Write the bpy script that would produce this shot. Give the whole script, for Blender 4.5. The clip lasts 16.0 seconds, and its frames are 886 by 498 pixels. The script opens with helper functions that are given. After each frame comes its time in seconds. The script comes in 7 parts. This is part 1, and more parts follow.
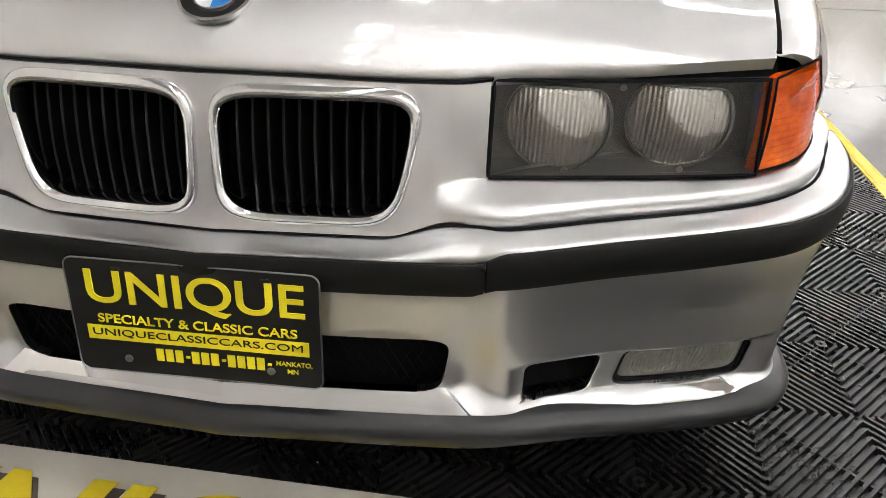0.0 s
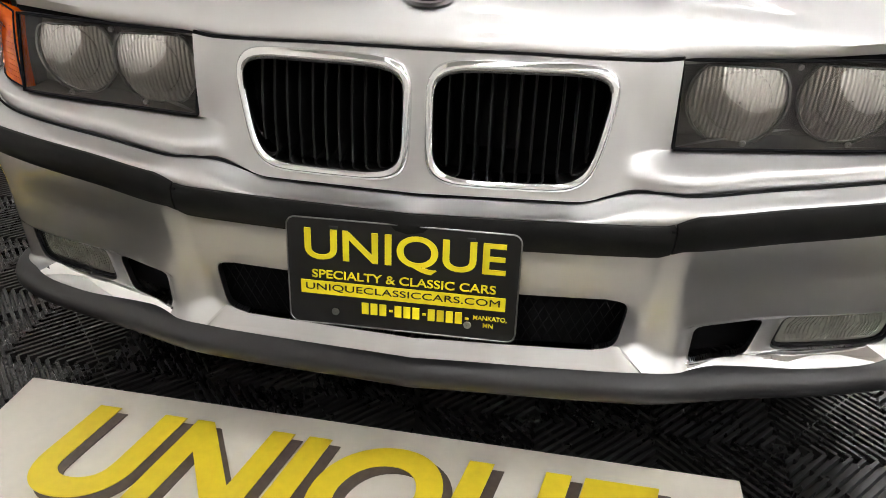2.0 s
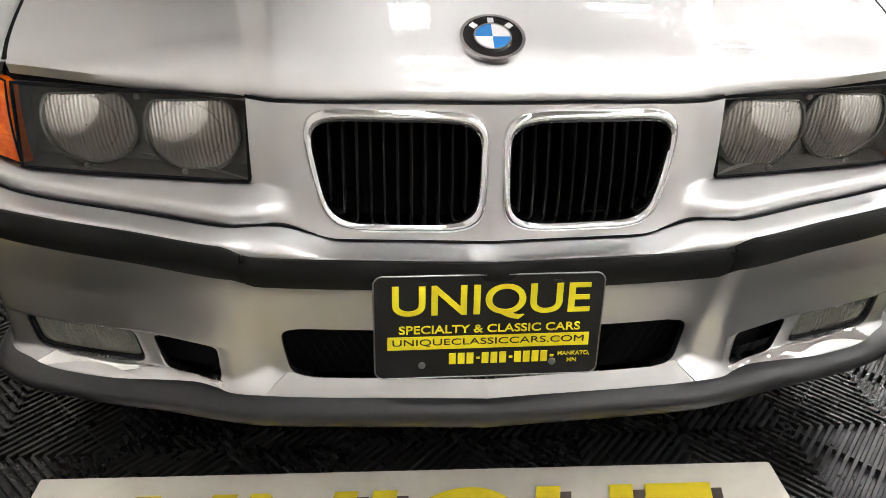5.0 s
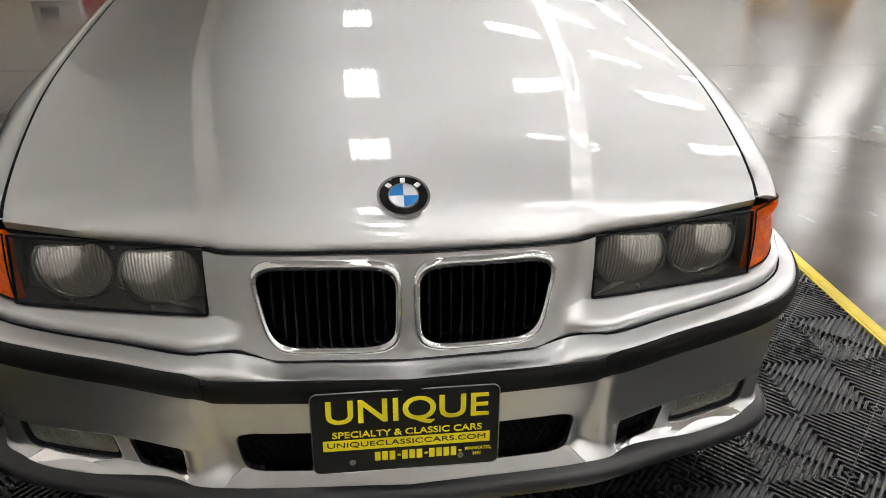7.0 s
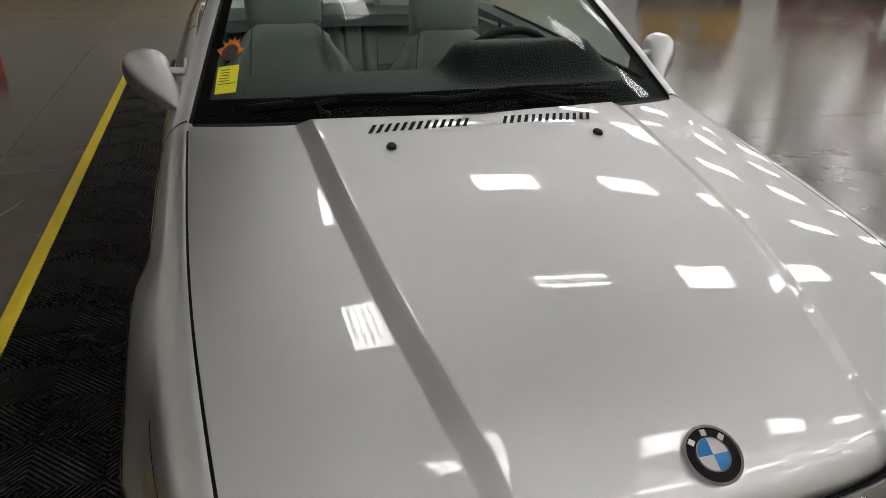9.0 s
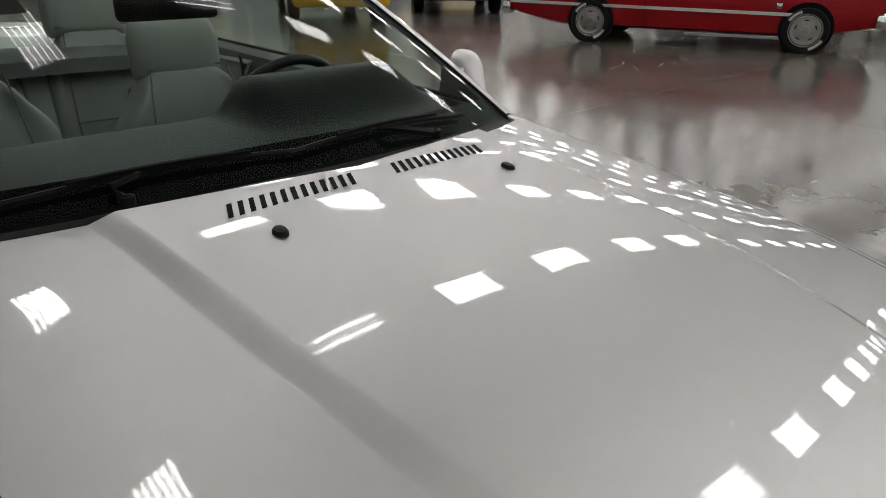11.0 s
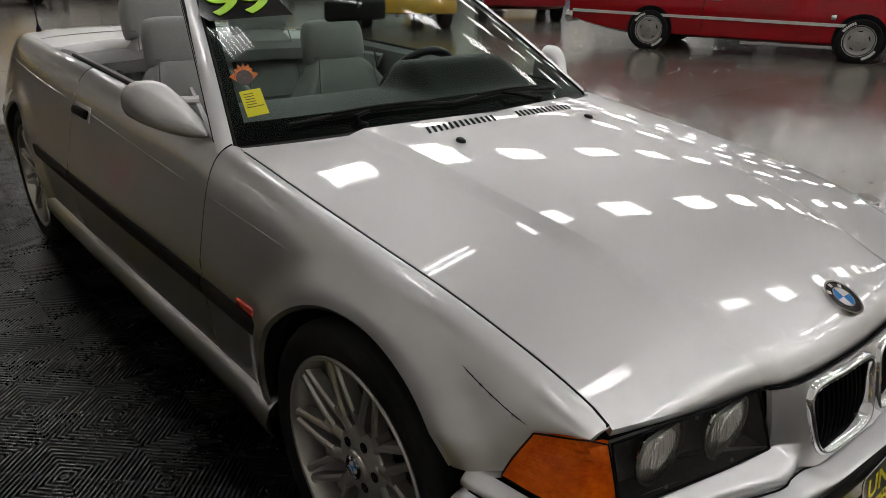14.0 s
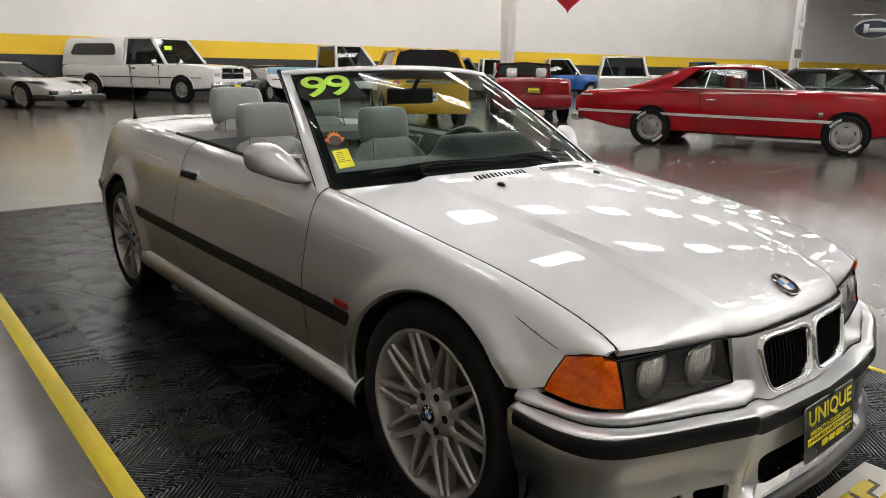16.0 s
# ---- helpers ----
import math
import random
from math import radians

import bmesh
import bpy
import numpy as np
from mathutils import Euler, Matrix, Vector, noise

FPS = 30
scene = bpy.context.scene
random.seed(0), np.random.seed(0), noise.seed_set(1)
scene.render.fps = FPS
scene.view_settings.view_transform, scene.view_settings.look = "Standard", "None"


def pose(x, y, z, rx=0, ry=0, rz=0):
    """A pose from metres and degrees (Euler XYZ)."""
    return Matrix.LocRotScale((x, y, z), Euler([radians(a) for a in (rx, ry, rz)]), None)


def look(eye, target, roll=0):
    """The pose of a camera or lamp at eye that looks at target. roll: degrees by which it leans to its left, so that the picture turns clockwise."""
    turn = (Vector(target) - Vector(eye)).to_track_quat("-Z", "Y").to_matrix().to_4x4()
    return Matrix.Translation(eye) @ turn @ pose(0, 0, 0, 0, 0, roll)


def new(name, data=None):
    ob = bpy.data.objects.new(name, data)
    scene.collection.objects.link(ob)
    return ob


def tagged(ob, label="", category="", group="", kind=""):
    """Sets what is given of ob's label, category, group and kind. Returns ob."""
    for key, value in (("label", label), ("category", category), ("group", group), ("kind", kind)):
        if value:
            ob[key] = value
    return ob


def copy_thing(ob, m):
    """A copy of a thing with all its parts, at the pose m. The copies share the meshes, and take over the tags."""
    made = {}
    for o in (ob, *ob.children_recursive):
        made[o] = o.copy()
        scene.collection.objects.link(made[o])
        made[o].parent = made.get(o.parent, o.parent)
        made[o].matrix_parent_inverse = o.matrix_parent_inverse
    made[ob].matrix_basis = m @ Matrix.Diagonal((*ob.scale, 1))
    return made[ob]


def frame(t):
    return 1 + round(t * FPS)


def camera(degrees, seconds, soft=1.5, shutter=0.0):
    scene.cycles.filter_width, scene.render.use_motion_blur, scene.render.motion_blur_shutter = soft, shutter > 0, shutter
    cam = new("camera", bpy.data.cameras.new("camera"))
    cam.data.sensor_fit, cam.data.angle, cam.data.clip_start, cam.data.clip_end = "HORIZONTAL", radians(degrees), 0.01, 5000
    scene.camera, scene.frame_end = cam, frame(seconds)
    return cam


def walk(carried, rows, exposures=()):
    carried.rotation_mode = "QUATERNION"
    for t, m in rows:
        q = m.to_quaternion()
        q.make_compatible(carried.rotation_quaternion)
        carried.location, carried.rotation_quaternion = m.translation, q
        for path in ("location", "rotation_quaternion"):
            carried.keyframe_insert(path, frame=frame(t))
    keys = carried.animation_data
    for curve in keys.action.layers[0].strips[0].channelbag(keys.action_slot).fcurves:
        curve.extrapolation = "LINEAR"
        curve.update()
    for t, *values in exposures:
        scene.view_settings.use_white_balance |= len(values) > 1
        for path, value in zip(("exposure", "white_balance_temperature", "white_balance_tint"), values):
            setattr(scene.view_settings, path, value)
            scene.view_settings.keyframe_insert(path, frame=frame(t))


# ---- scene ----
cam = camera(64.0, 16.0, 0.9)
PATH = [
    (0, (0.35, -0.579, 0.881), (0.171, 1.121, -0.157), 1.4),
    (0.5, (0.309, -0.664, 0.873), (0.077, 1.05, -0.131), 1.4),
    (1, (0.282, -0.69, 0.857), (0.024, 1.026, -0.136), 1.3),
    (1.5, (0.246, -0.682, 0.859), (-0.014, 1.028, -0.146), 1.1),
    (2, (0.162, -0.705, 0.865), (-0.099, 1.002, -0.144), 0.9),
    (2.5, (0.055, -0.721, 0.86), (-0.188, 0.997, -0.135), 0.9),
    (3, (-0.08, -0.672, 0.837), (-0.253, 1.055, -0.157), 0.9),
    (5.5, (-0.146, -0.723, 0.935), (0.068, 0.999, -0.059), 1.7),
    (6, (-0.027, -0.743, 0.946), (0.209, 0.99, -0.024), 1.4),
    (6.5, (-0.019, -0.774, 1.036), (0.227, 0.96, 0.071), 1.4),
    (7, (-0.067, -0.819, 1.172), (0.156, 0.926, 0.22), 1.4),
    (7.5, (-0.176, -0.807, 1.316), (0.019, 0.934, 0.352), 1.4),
    (8, (-0.364, -0.769, 1.403), (-0.15, 0.98, 0.456), 1.4),
    (8.5, (-0.47, -0.601, 1.399), (-0.194, 1.161, 0.493), 1.1),
    (9, (-0.578, -0.392, 1.374), (-0.055, 1.33, 0.502), 1.2),
    (9.5, (-0.717, -0.219, 1.366), (0.1, 1.393, 0.508), 1.2),
    (10, (-0.712, 0.051, 1.317), (0.344, 1.539, 0.498), 1.0),
    (12.5, (-0.967, 0.295, 1.245), (0.406, 1.535, 0.486), 0.6),
    (13, (-1.07, 0.114, 1.236), (0.22, 1.439, 0.476), 0.9),
    (13.5, (-1.251, -0.057, 1.264), (-0.02, 1.324, 0.504), 1.1),
    (14, (-1.435, -0.229, 1.311), (-0.228, 1.178, 0.56), 0.9),
    (14.5, (-1.517, -0.393, 1.323), (-0.316, 1.052, 0.637), 1.0),
    (15, (-1.645, -0.469, 1.308), (-0.429, 1.02, 0.755), 1.0),
    (15.5, (-1.81, -0.528, 1.283), (-0.585, 0.97, 0.781), 0.8),
    (16, (-1.917, -0.613, 1.265), (-0.677, 0.878, 0.774), 0.7),
]
EXPOSURES = [(0, 0.87), (3, 1.07), (5.5, 1.0), (7, 0.48), (8.5, -0.27), (12.5, -0.32), (14.5, -0.12), (15.0, 0.2), (16, 0.43)]
walk(cam, [(t, look(eye, target, roll)) for t, eye, target, roll in PATH], EXPOSURES)

# ---- light ----
world = bpy.data.worlds.new("hall_world")
scene.world = world
world.use_nodes = True
world.node_tree.nodes["Background"].inputs[0].default_value = (0.75, 0.78, 0.82, 1)
world.node_tree.nodes["Background"].inputs[1].default_value = 0.02


# ---- materials ----
def mat(name, color, rough=0.5, metal=0.0, var=0.0, scale=6.0, fine=80.0, bump=0.0, coat=0.0, trans=0.0, emit=0.0, color2=None, ior=1.5, rvar=0.0, spec=0.5):
    """A surface with patches at two scales, fine relief and, where asked, a clear coat."""
    m = bpy.data.materials.new(name)
    m.use_nodes = True
    nt = m.node_tree
    b = nt.nodes["Principled BSDF"]
    b.inputs["Base Color"].default_value = (*color, 1)
    b.inputs["Roughness"].default_value = rough
    b.inputs["Metallic"].default_value = metal
    b.inputs["IOR"].default_value = ior
    b.inputs["Coat Weight"].default_value = coat
    b.inputs["Specular IOR Level"].default_value = spec
    b.inputs["Coat Roughness"].default_value = 0.02
    b.inputs["Transmission Weight"].default_value = trans
    if emit:
        b.inputs["Emission Color"].default_value = (*color, 1)
        b.inputs["Emission Strength"].default_value = emit
    tc = nt.nodes.new("ShaderNodeTexCoord")
    if var or rvar or color2:
        n1 = nt.nodes.new("ShaderNodeTexNoise")
        n1.inputs["Scale"].default_value = scale
        n1.inputs["Detail"].default_value = 6
        n1.inputs["Roughness"].default_value = 0.6
        nt.links.new(tc.outputs["Object"], n1.inputs["Vector"])
        n2 = nt.nodes.new("ShaderNodeTexNoise")
        n2.inputs["Scale"].default_value = fine
        n2.inputs["Detail"].default_value = 3
        nt.links.new(tc.outputs["Object"], n2.inputs["Vector"])
        ad = nt.nodes.new("ShaderNodeMath")
        ad.operation = "MULTIPLY_ADD"
        ad.inputs[1].default_value = 0.35
        nt.links.new(n2.outputs["Fac"], ad.inputs[0])
        mu = nt.nodes.new("ShaderNodeMath")
        mu.operation = "MULTIPLY"
        mu.inputs[1].default_value = 0.65
        nt.links.new(n1.outputs["Fac"], mu.inputs[0])
        nt.links.new(mu.outputs[0], ad.inputs[2])
        r = nt.nodes.new("ShaderNodeValToRGB")
        lo = color2 or tuple(c * (1 - var) for c in color)
        hi = color if color2 else tuple(min(1, c * (1 + var)) for c in color)
        r.color_ramp.elements[0].position, r.color_ramp.elements[1].position = 0.32, 0.68
        r.color_ramp.elements[0].color, r.color_ramp.elements[1].color = (*lo, 1), (*hi, 1)
        nt.links.new(ad.outputs[0], r.inputs["Fac"])
        nt.links.new(r.outputs["Color"], b.inputs["Base Color"])
        if rvar:
            mr = nt.nodes.new("ShaderNodeMapRange")
            mr.inputs["From Min"].default_value, mr.inputs["From Max"].default_value = 0.3, 0.7
            mr.inputs["To Min"].default_value, mr.inputs["To Max"].default_value = max(0, rough - rvar), rough + rvar
            nt.links.new(ad.outputs[0], mr.inputs["Value"])
            nt.links.new(mr.outputs["Result"], b.inputs["Roughness"])
    if bump:
        n3 = nt.nodes.new("ShaderNodeTexNoise")
        n3.inputs["Scale"].default_value = fine * 2
        n3.inputs["Detail"].default_value = 4
        nt.links.new(tc.outputs["Object"], n3.inputs["Vector"])
        bp = nt.nodes.new("ShaderNodeBump")
        bp.inputs["Strength"].default_value = bump
        bp.inputs["Distance"].default_value = 0.002
        nt.links.new(n3.outputs["Fac"], bp.inputs["Height"])
        nt.links.new(bp.outputs["Normal"], b.inputs["Normal"])
    return m


def paint(name, color, metal=0.0, rough=0.35):
    return mat(name, color, rough, metal, var=0.05, scale=3, fine=200, coat=1.0, spec=0.05)




def metallic_paint(name, color, rough, coat_ior):
    """Aluminium flakes lying in a base coat, under a smooth clear coat."""
    m = bpy.data.materials.new(name)
    m.use_nodes = True
    nt = m.node_tree
    nt.nodes.remove(nt.nodes["Principled BSDF"])
    tc = nt.nodes.new("ShaderNodeTexCoord")
    n1 = nt.nodes.new("ShaderNodeTexNoise")
    n1.inputs["Scale"].default_value = 2.5
    n1.inputs["Detail"].default_value = 6
    r = nt.nodes.new("ShaderNodeValToRGB")
    r.color_ramp.elements[0].position, r.color_ramp.elements[1].position = 0.32, 0.68
    r.color_ramp.elements[0].color = (*[c * 0.97 for c in color], 1)
    r.color_ramp.elements[1].color = (*[min(1, c * 1.03) for c in color], 1)
    n2 = nt.nodes.new("ShaderNodeTexNoise")
    n2.inputs["Scale"].default_value = 1400
    bp = nt.nodes.new("ShaderNodeBump")
    bp.inputs["Strength"].default_value = 0.06
    bp.inputs["Distance"].default_value = 0.0003
    flakes = nt.nodes.new("ShaderNodeBsdfAnisotropic")
    flakes.distribution = "BECKMANN"
    flakes.inputs["Roughness"].default_value = rough
    clear = nt.nodes.new("ShaderNodeBsdfAnisotropic")
    clear.distribution = "GGX"
    clear.inputs["Roughness"].default_value = 0.02
    clear.inputs["Color"].default_value = (1, 1, 1, 1)
    fr = nt.nodes.new("ShaderNodeFresnel")
    fr.inputs["IOR"].default_value = coat_ior
    mx = nt.nodes.new("ShaderNodeMixShader")
    for a in (n1, n2):
        nt.links.new(tc.outputs["Object"], a.inputs["Vector"])
    nt.links.new(n1.outputs["Fac"], r.inputs["Fac"])
    nt.links.new(r.outputs["Color"], flakes.inputs["Color"])
    nt.links.new(n2.outputs["Fac"], bp.inputs["Height"])
    nt.links.new(bp.outputs["Normal"], flakes.inputs["Normal"])
    nt.links.new(fr.outputs["Fac"], mx.inputs["Fac"])
    nt.links.new(flakes.outputs["BSDF"], mx.inputs[1])
    nt.links.new(clear.outputs["BSDF"], mx.inputs[2])
    nt.links.new(mx.outputs["Shader"], nt.nodes["Material Output"].inputs["Surface"])
    return m


SILVER = metallic_paint("silver_metallic_paint", (0.66, 0.662, 0.668), 0.47, 1.62)
BLACK_TRIM = mat("black_textured_plastic", (0.009, 0.009, 0.009), 0.5, 0, var=0.25, scale=8, fine=300, bump=0.12, spec=0.16)
LIP_BLACK = mat("satin_black_plastic", (0.02, 0.02, 0.022), 0.33, 0, var=0.2, scale=6, fine=200, bump=0.05)
# near black for gaps, seals and hollows; their shade is part of the colour
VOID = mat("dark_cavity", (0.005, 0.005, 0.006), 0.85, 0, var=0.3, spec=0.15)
CHROME = mat("chrome", (0.78, 0.79, 0.8), 0.06, 1.0, rvar=0.03, var=0.02)
RUBBER = mat("tyre_rubber", (0.007, 0.007, 0.007), 0.7, 0, var=0.25, scale=10, fine=150, bump=0.2, spec=0.2)
ALLOY = mat("silver_alloy", (0.44, 0.422, 0.392), 0.36, 0.7, var=0.06, scale=9, fine=150, coat=0.4)
DARKMETAL = mat("brake_dust_dark_metal", (0.06, 0.058, 0.055), 0.5, 0.7, var=0.25, scale=20)
STEEL = mat("brushed_steel", (0.42, 0.42, 0.42), 0.3, 1.0, var=0.08, scale=14, fine=250)
AMBER = mat("amber_lens_plastic", (0.88, 0.17, 0.004), 0.16, 0, scale=16, fine=90, color2=(0.50, 0.045, 0.001), coat=0.3, spec=0.3)
REDLENS = mat("red_lens_plastic", (0.42, 0.02, 0.015), 0.15, 0, var=0.1, scale=25, coat=0.5)
LEATHER = mat("grey_leather", (0.32, 0.325, 0.318), 0.48, 0, var=0.09, scale=5, fine=120, bump=0.35)
LEATHER_SEAM = mat("grey_leather_seam", (0.2, 0.2, 0.195), 0.6, 0, var=0.1)
TOPCLOTH = mat("grey_top_cover", (0.17, 0.17, 0.172), 0.75, 0, var=0.15, scale=6, fine=200, bump=0.4)
DASH = mat("dark_dash_vinyl", (0.014, 0.017, 0.016), 0.5, 0, var=0.15, scale=6, fine=220, spec=0.25)
WHEELTRIM = mat("black_leather_trim", (0.02, 0.02, 0.02), 0.42, 0, var=0.2, scale=8, fine=160, bump=0.2)
YELLOW = mat("yellow_print", (0.85, 0.72, 0.02), 0.4, 0, var=0.06, scale=9)
PLATE_BLACK = mat("black_printed_plate", (0.012, 0.012, 0.012), 0.3, 0, var=0.2, scale=9, coat=0.3)
BLUE = mat("enamel_blue", (0.03, 0.22, 0.60), 0.2, 0, var=0.06, scale=40, coat=0.6)
WHITE_EN = mat("enamel_white", (0.75, 0.76, 0.78), 0.2, 0, var=0.04, scale=40, coat=0.6)
GLOSSBLACK = mat("gloss_black", (0.008, 0.008, 0.009), 0.08, 0, var=0.2, scale=8, coat=0.5)
LAMPMASK = mat("smoky_lamp_mask", (0.11, 0.11, 0.103), 0.4, 0, var=0.35, scale=14)
REDTAB = mat("red_buckle_plastic", (0.5, 0.03, 0.03), 0.35, 0, var=0.1)


def glass_mat(name, tint, rough=0.0, gloss=1.0):
    """Thin pane: mostly clear, with the mirror share of a glass surface."""
    m = bpy.data.materials.new(name)
    m.use_nodes = True
    nt = m.node_tree
    nt.nodes.remove(nt.nodes["Principled BSDF"])
    out = nt.nodes["Material Output"]
    t = nt.nodes.new("ShaderNodeBsdfTransparent")
    t.inputs[0].default_value = (*tint, 1)
    g = nt.nodes.new("ShaderNodeBsdfGlossy")
    g.inputs["Roughness"].default_value = rough
    f = nt.nodes.new("ShaderNodeFresnel")
    f.inputs["IOR"].default_value = 1.45
    mx = nt.nodes.new("ShaderNodeMixShader")
    ml = nt.nodes.new("ShaderNodeMath")
    ml.operation = "MULTIPLY"
    ml.inputs[1].default_value = gloss
    nt.links.new(f.outputs[0], ml.inputs[0])
    nt.links.new(ml.outputs[0], mx.inputs[0])
    nt.links.new(t.outputs[0], mx.inputs[1])
    nt.links.new(g.outputs[0], mx.inputs[2])
    nt.links.new(mx.outputs[0], out.inputs[0])
    return m


GLASS = glass_mat("windscreen_glass", (0.54, 0.66, 0.60), gloss=0.6)
BORDER = mat("black_glass_border", (0.004, 0.004, 0.004), 0.35, 0, var=0.2, spec=0.12)
LENS = glass_mat("clear_lamp_cover", (0.78, 0.77, 0.74), 0.02)
CARGLASS = glass_mat("car_glass", (0.42, 0.47, 0.45))
DARKGLASS = glass_mat("shaded_car_glass", (0.13, 0.15, 0.15))


# ---- mesh helpers ----
class Mesh:
    """Collects points and faces for one part."""

    def __init__(self):
        self.v, self.f = [], []

    def add(self, verts, faces):
        k = len(self.v)
        self.v += [tuple(float(c) for c in p) for p in verts]
        self.f += [tuple(i + k for i in q) for q in faces]
        return self

    def grid(self, f, nu, nv, flip=False, skip=None):
        vs = [f(i / nu, j / nv) for j in range(nv + 1) for i in range(nu + 1)]
        fs = []
        for j in range(nv):
            for i in range(nu):
                a = j * (nu + 1) + i
                q = (a, a + 1, a + nu + 2, a + nu + 1)
                if skip and skip(*(sum(vs[k][c] for k in q) / 4 for c in range(3))):
                    continue
                fs.append(q[::-1] if flip else q)
        return self.add(vs, fs)

    def loft(self, rings, closed=True, caps=True):
        n = len(rings[0])
        vs = [p for r in rings for p in r]
        fs = []
        for j in range(len(rings) - 1):
            for i in range(n if closed else n - 1):
                a, b = j * n + i, j * n + (i + 1) % n
                fs.append((a, b, b + n, a + n))
        if caps and closed:
            fs += [tuple(range(n))[::-1], tuple(range((len(rings) - 1) * n, len(rings) * n))]
        return self.add(vs, fs)

    def box(self, c, s, r=0.0, seg=2, rot=None):
        bm = bmesh.new()
        bmesh.ops.create_cube(bm, size=1, matrix=Matrix.Diagonal((*s, 1)))
        if r:
            bmesh.ops.bevel(bm, geom=bm.edges[:], offset=min(r, min(s) * 0.49), segments=seg, affect="EDGES", profile=0.5)
        m = Matrix.Translation(c) @ (rot or Matrix.Identity(4))
        self.add([m @ v.co for v in bm.verts], [tuple(v.index for v in f.verts) for f in bm.faces])
        bm.free()
        return self

    def tube(self, path, radius, n=8, caps=True, flat=1.0):
        rings, pts = [], [Vector(p) for p in path]
        side = None
        for i, p in enumerate(pts):
            d = (pts[min(i + 1, len(pts) - 1)] - pts[max(i - 1, 0)]).normalized()
            if side is None:
                side = d.orthogonal().normalized()
            side = (side - d * side.dot(d)).normalized()
            up = d.cross(side)
            r = radius[i] if hasattr(radius, "__len__") else radius
            rings.append([p + r * (side * math.cos(2 * math.pi * k / n) + flat * up * math.sin(2 * math.pi * k / n)) for k in range(n)])
        return self.loft(rings, True, caps)

    def lathe(self, profile, axis="x", centre=(0, 0, 0), n=48, closed=False):
        """profile: (radius, height along the axis)."""
        rings = []
        for r, h in profile:
            ring = []
            for k in range(n):
                a = 2 * math.pi * k / n
                c, s = r * math.cos(a), r * math.sin(a)
                p = {"x": (h, c, s), "y": (c, h, s), "z": (c, s, h)}[axis]
                ring.append(tuple(p[i] + centre[i] for i in range(3)))
            rings.append(ring)
        return self.loft(rings, True, False)

    def mirror(self):
        k = len(self.v)
        self.v += [(-x, y, z) for x, y, z in self.v]
        self.f += [tuple(i + k for i in q[::-1]) for q in self.f[:]]
        return self

    def thicken(self, d):
        """Turns every open rim inward by the vector d, so that a skin has an edge."""
        edges = {}
        for q in self.f:
            for a, b in zip(q, q[1:] + q[:1]):
                edges.setdefault((min(a, b), max(a, b)), []).append((a, b))
        new_v = {}
        fs = []
        for es in edges.values():
            if len(es) == 1:
                a, b = es[0]
                for i in (a, b):
                    if i not in new_v:
                        new_v[i] = len(self.v)
                        dd = d(self.v[i]) if callable(d) else d
                        self.v.append(tuple(self.v[i][c] + dd[c] for c in range(3)))
                fs.append((b, a, new_v[a], new_v[b]))
        self.f += fs
        return self


def part(name, ms, material, parent=None, label="", sharp=35, kind=""):
    me = bpy.data.meshes.new(name)
    me.from_pydata(ms.v, [], ms.f)
    me.validate()
    bm = bmesh.new()
    bm.from_mesh(me)
    bmesh.ops.remove_doubles(bm, verts=bm.verts, dist=0.00005)
    loose = [v for v in bm.verts if not v.link_faces]
    bmesh.ops.delete(bm, geom=loose, context="VERTS")
    bmesh.ops.recalc_face_normals(bm, faces=bm.faces)
    bm.to_mesh(me)
    bm.free()
    for p in me.polygons:
        p.use_smooth = True
    me.set_sharp_from_angle(angle=radians(sharp))
    me.materials.append(material)
    ob = new(name, me)
    if parent:
        ob.parent = parent
    if label:
        ob["label"] = label
    if kind:
        ob["kind"] = kind
    return ob


def thing(name, label, category, group="", kind="", m=None):
    ob = tagged(new(name), label, category, group, kind)
    ob.empty_display_size = 0.1
    if m:
        ob.matrix_basis = m
    return ob


def spline(xs, ys):
    """Smooth curve through the knots, as a function."""
    xs, ys = list(xs), list(ys)
    n = len(xs)
    sl = [(ys[i + 1] - ys[i]) / (xs[i + 1] - xs[i]) for i in range(n - 1)]
    t = [sl[0]] + [0 if sl[i - 1] * sl[i] <= 0 else 2 * sl[i - 1] * sl[i] / (sl[i - 1] + sl[i]) for i in range(1, n - 1)] + [sl[-1]]

    def f(x):
        x = min(max(x, xs[0]), xs[-1])
        i = max(0, min(n - 2, next((k for k in range(n - 1) if x <= xs[k + 1]), n - 2)))
        h = xs[i + 1] - xs[i]
        u = (x - xs[i]) / h
        return ((2 * u**3 - 3 * u**2 + 1) * ys[i] + (u**3 - 2 * u**2 + u) * h * t[i] + (3 * u**2 - 2 * u**3) * ys[i + 1] + (u**3 - u**2) * h * t[i + 1])

    return f


def smooth(a, b, x):
    u = min(1, max(0, (x - a) / (b - a)))
    return u * u * (3 - 2 * u)


def lerp(a, b, u):
    return a + (b - a) * u


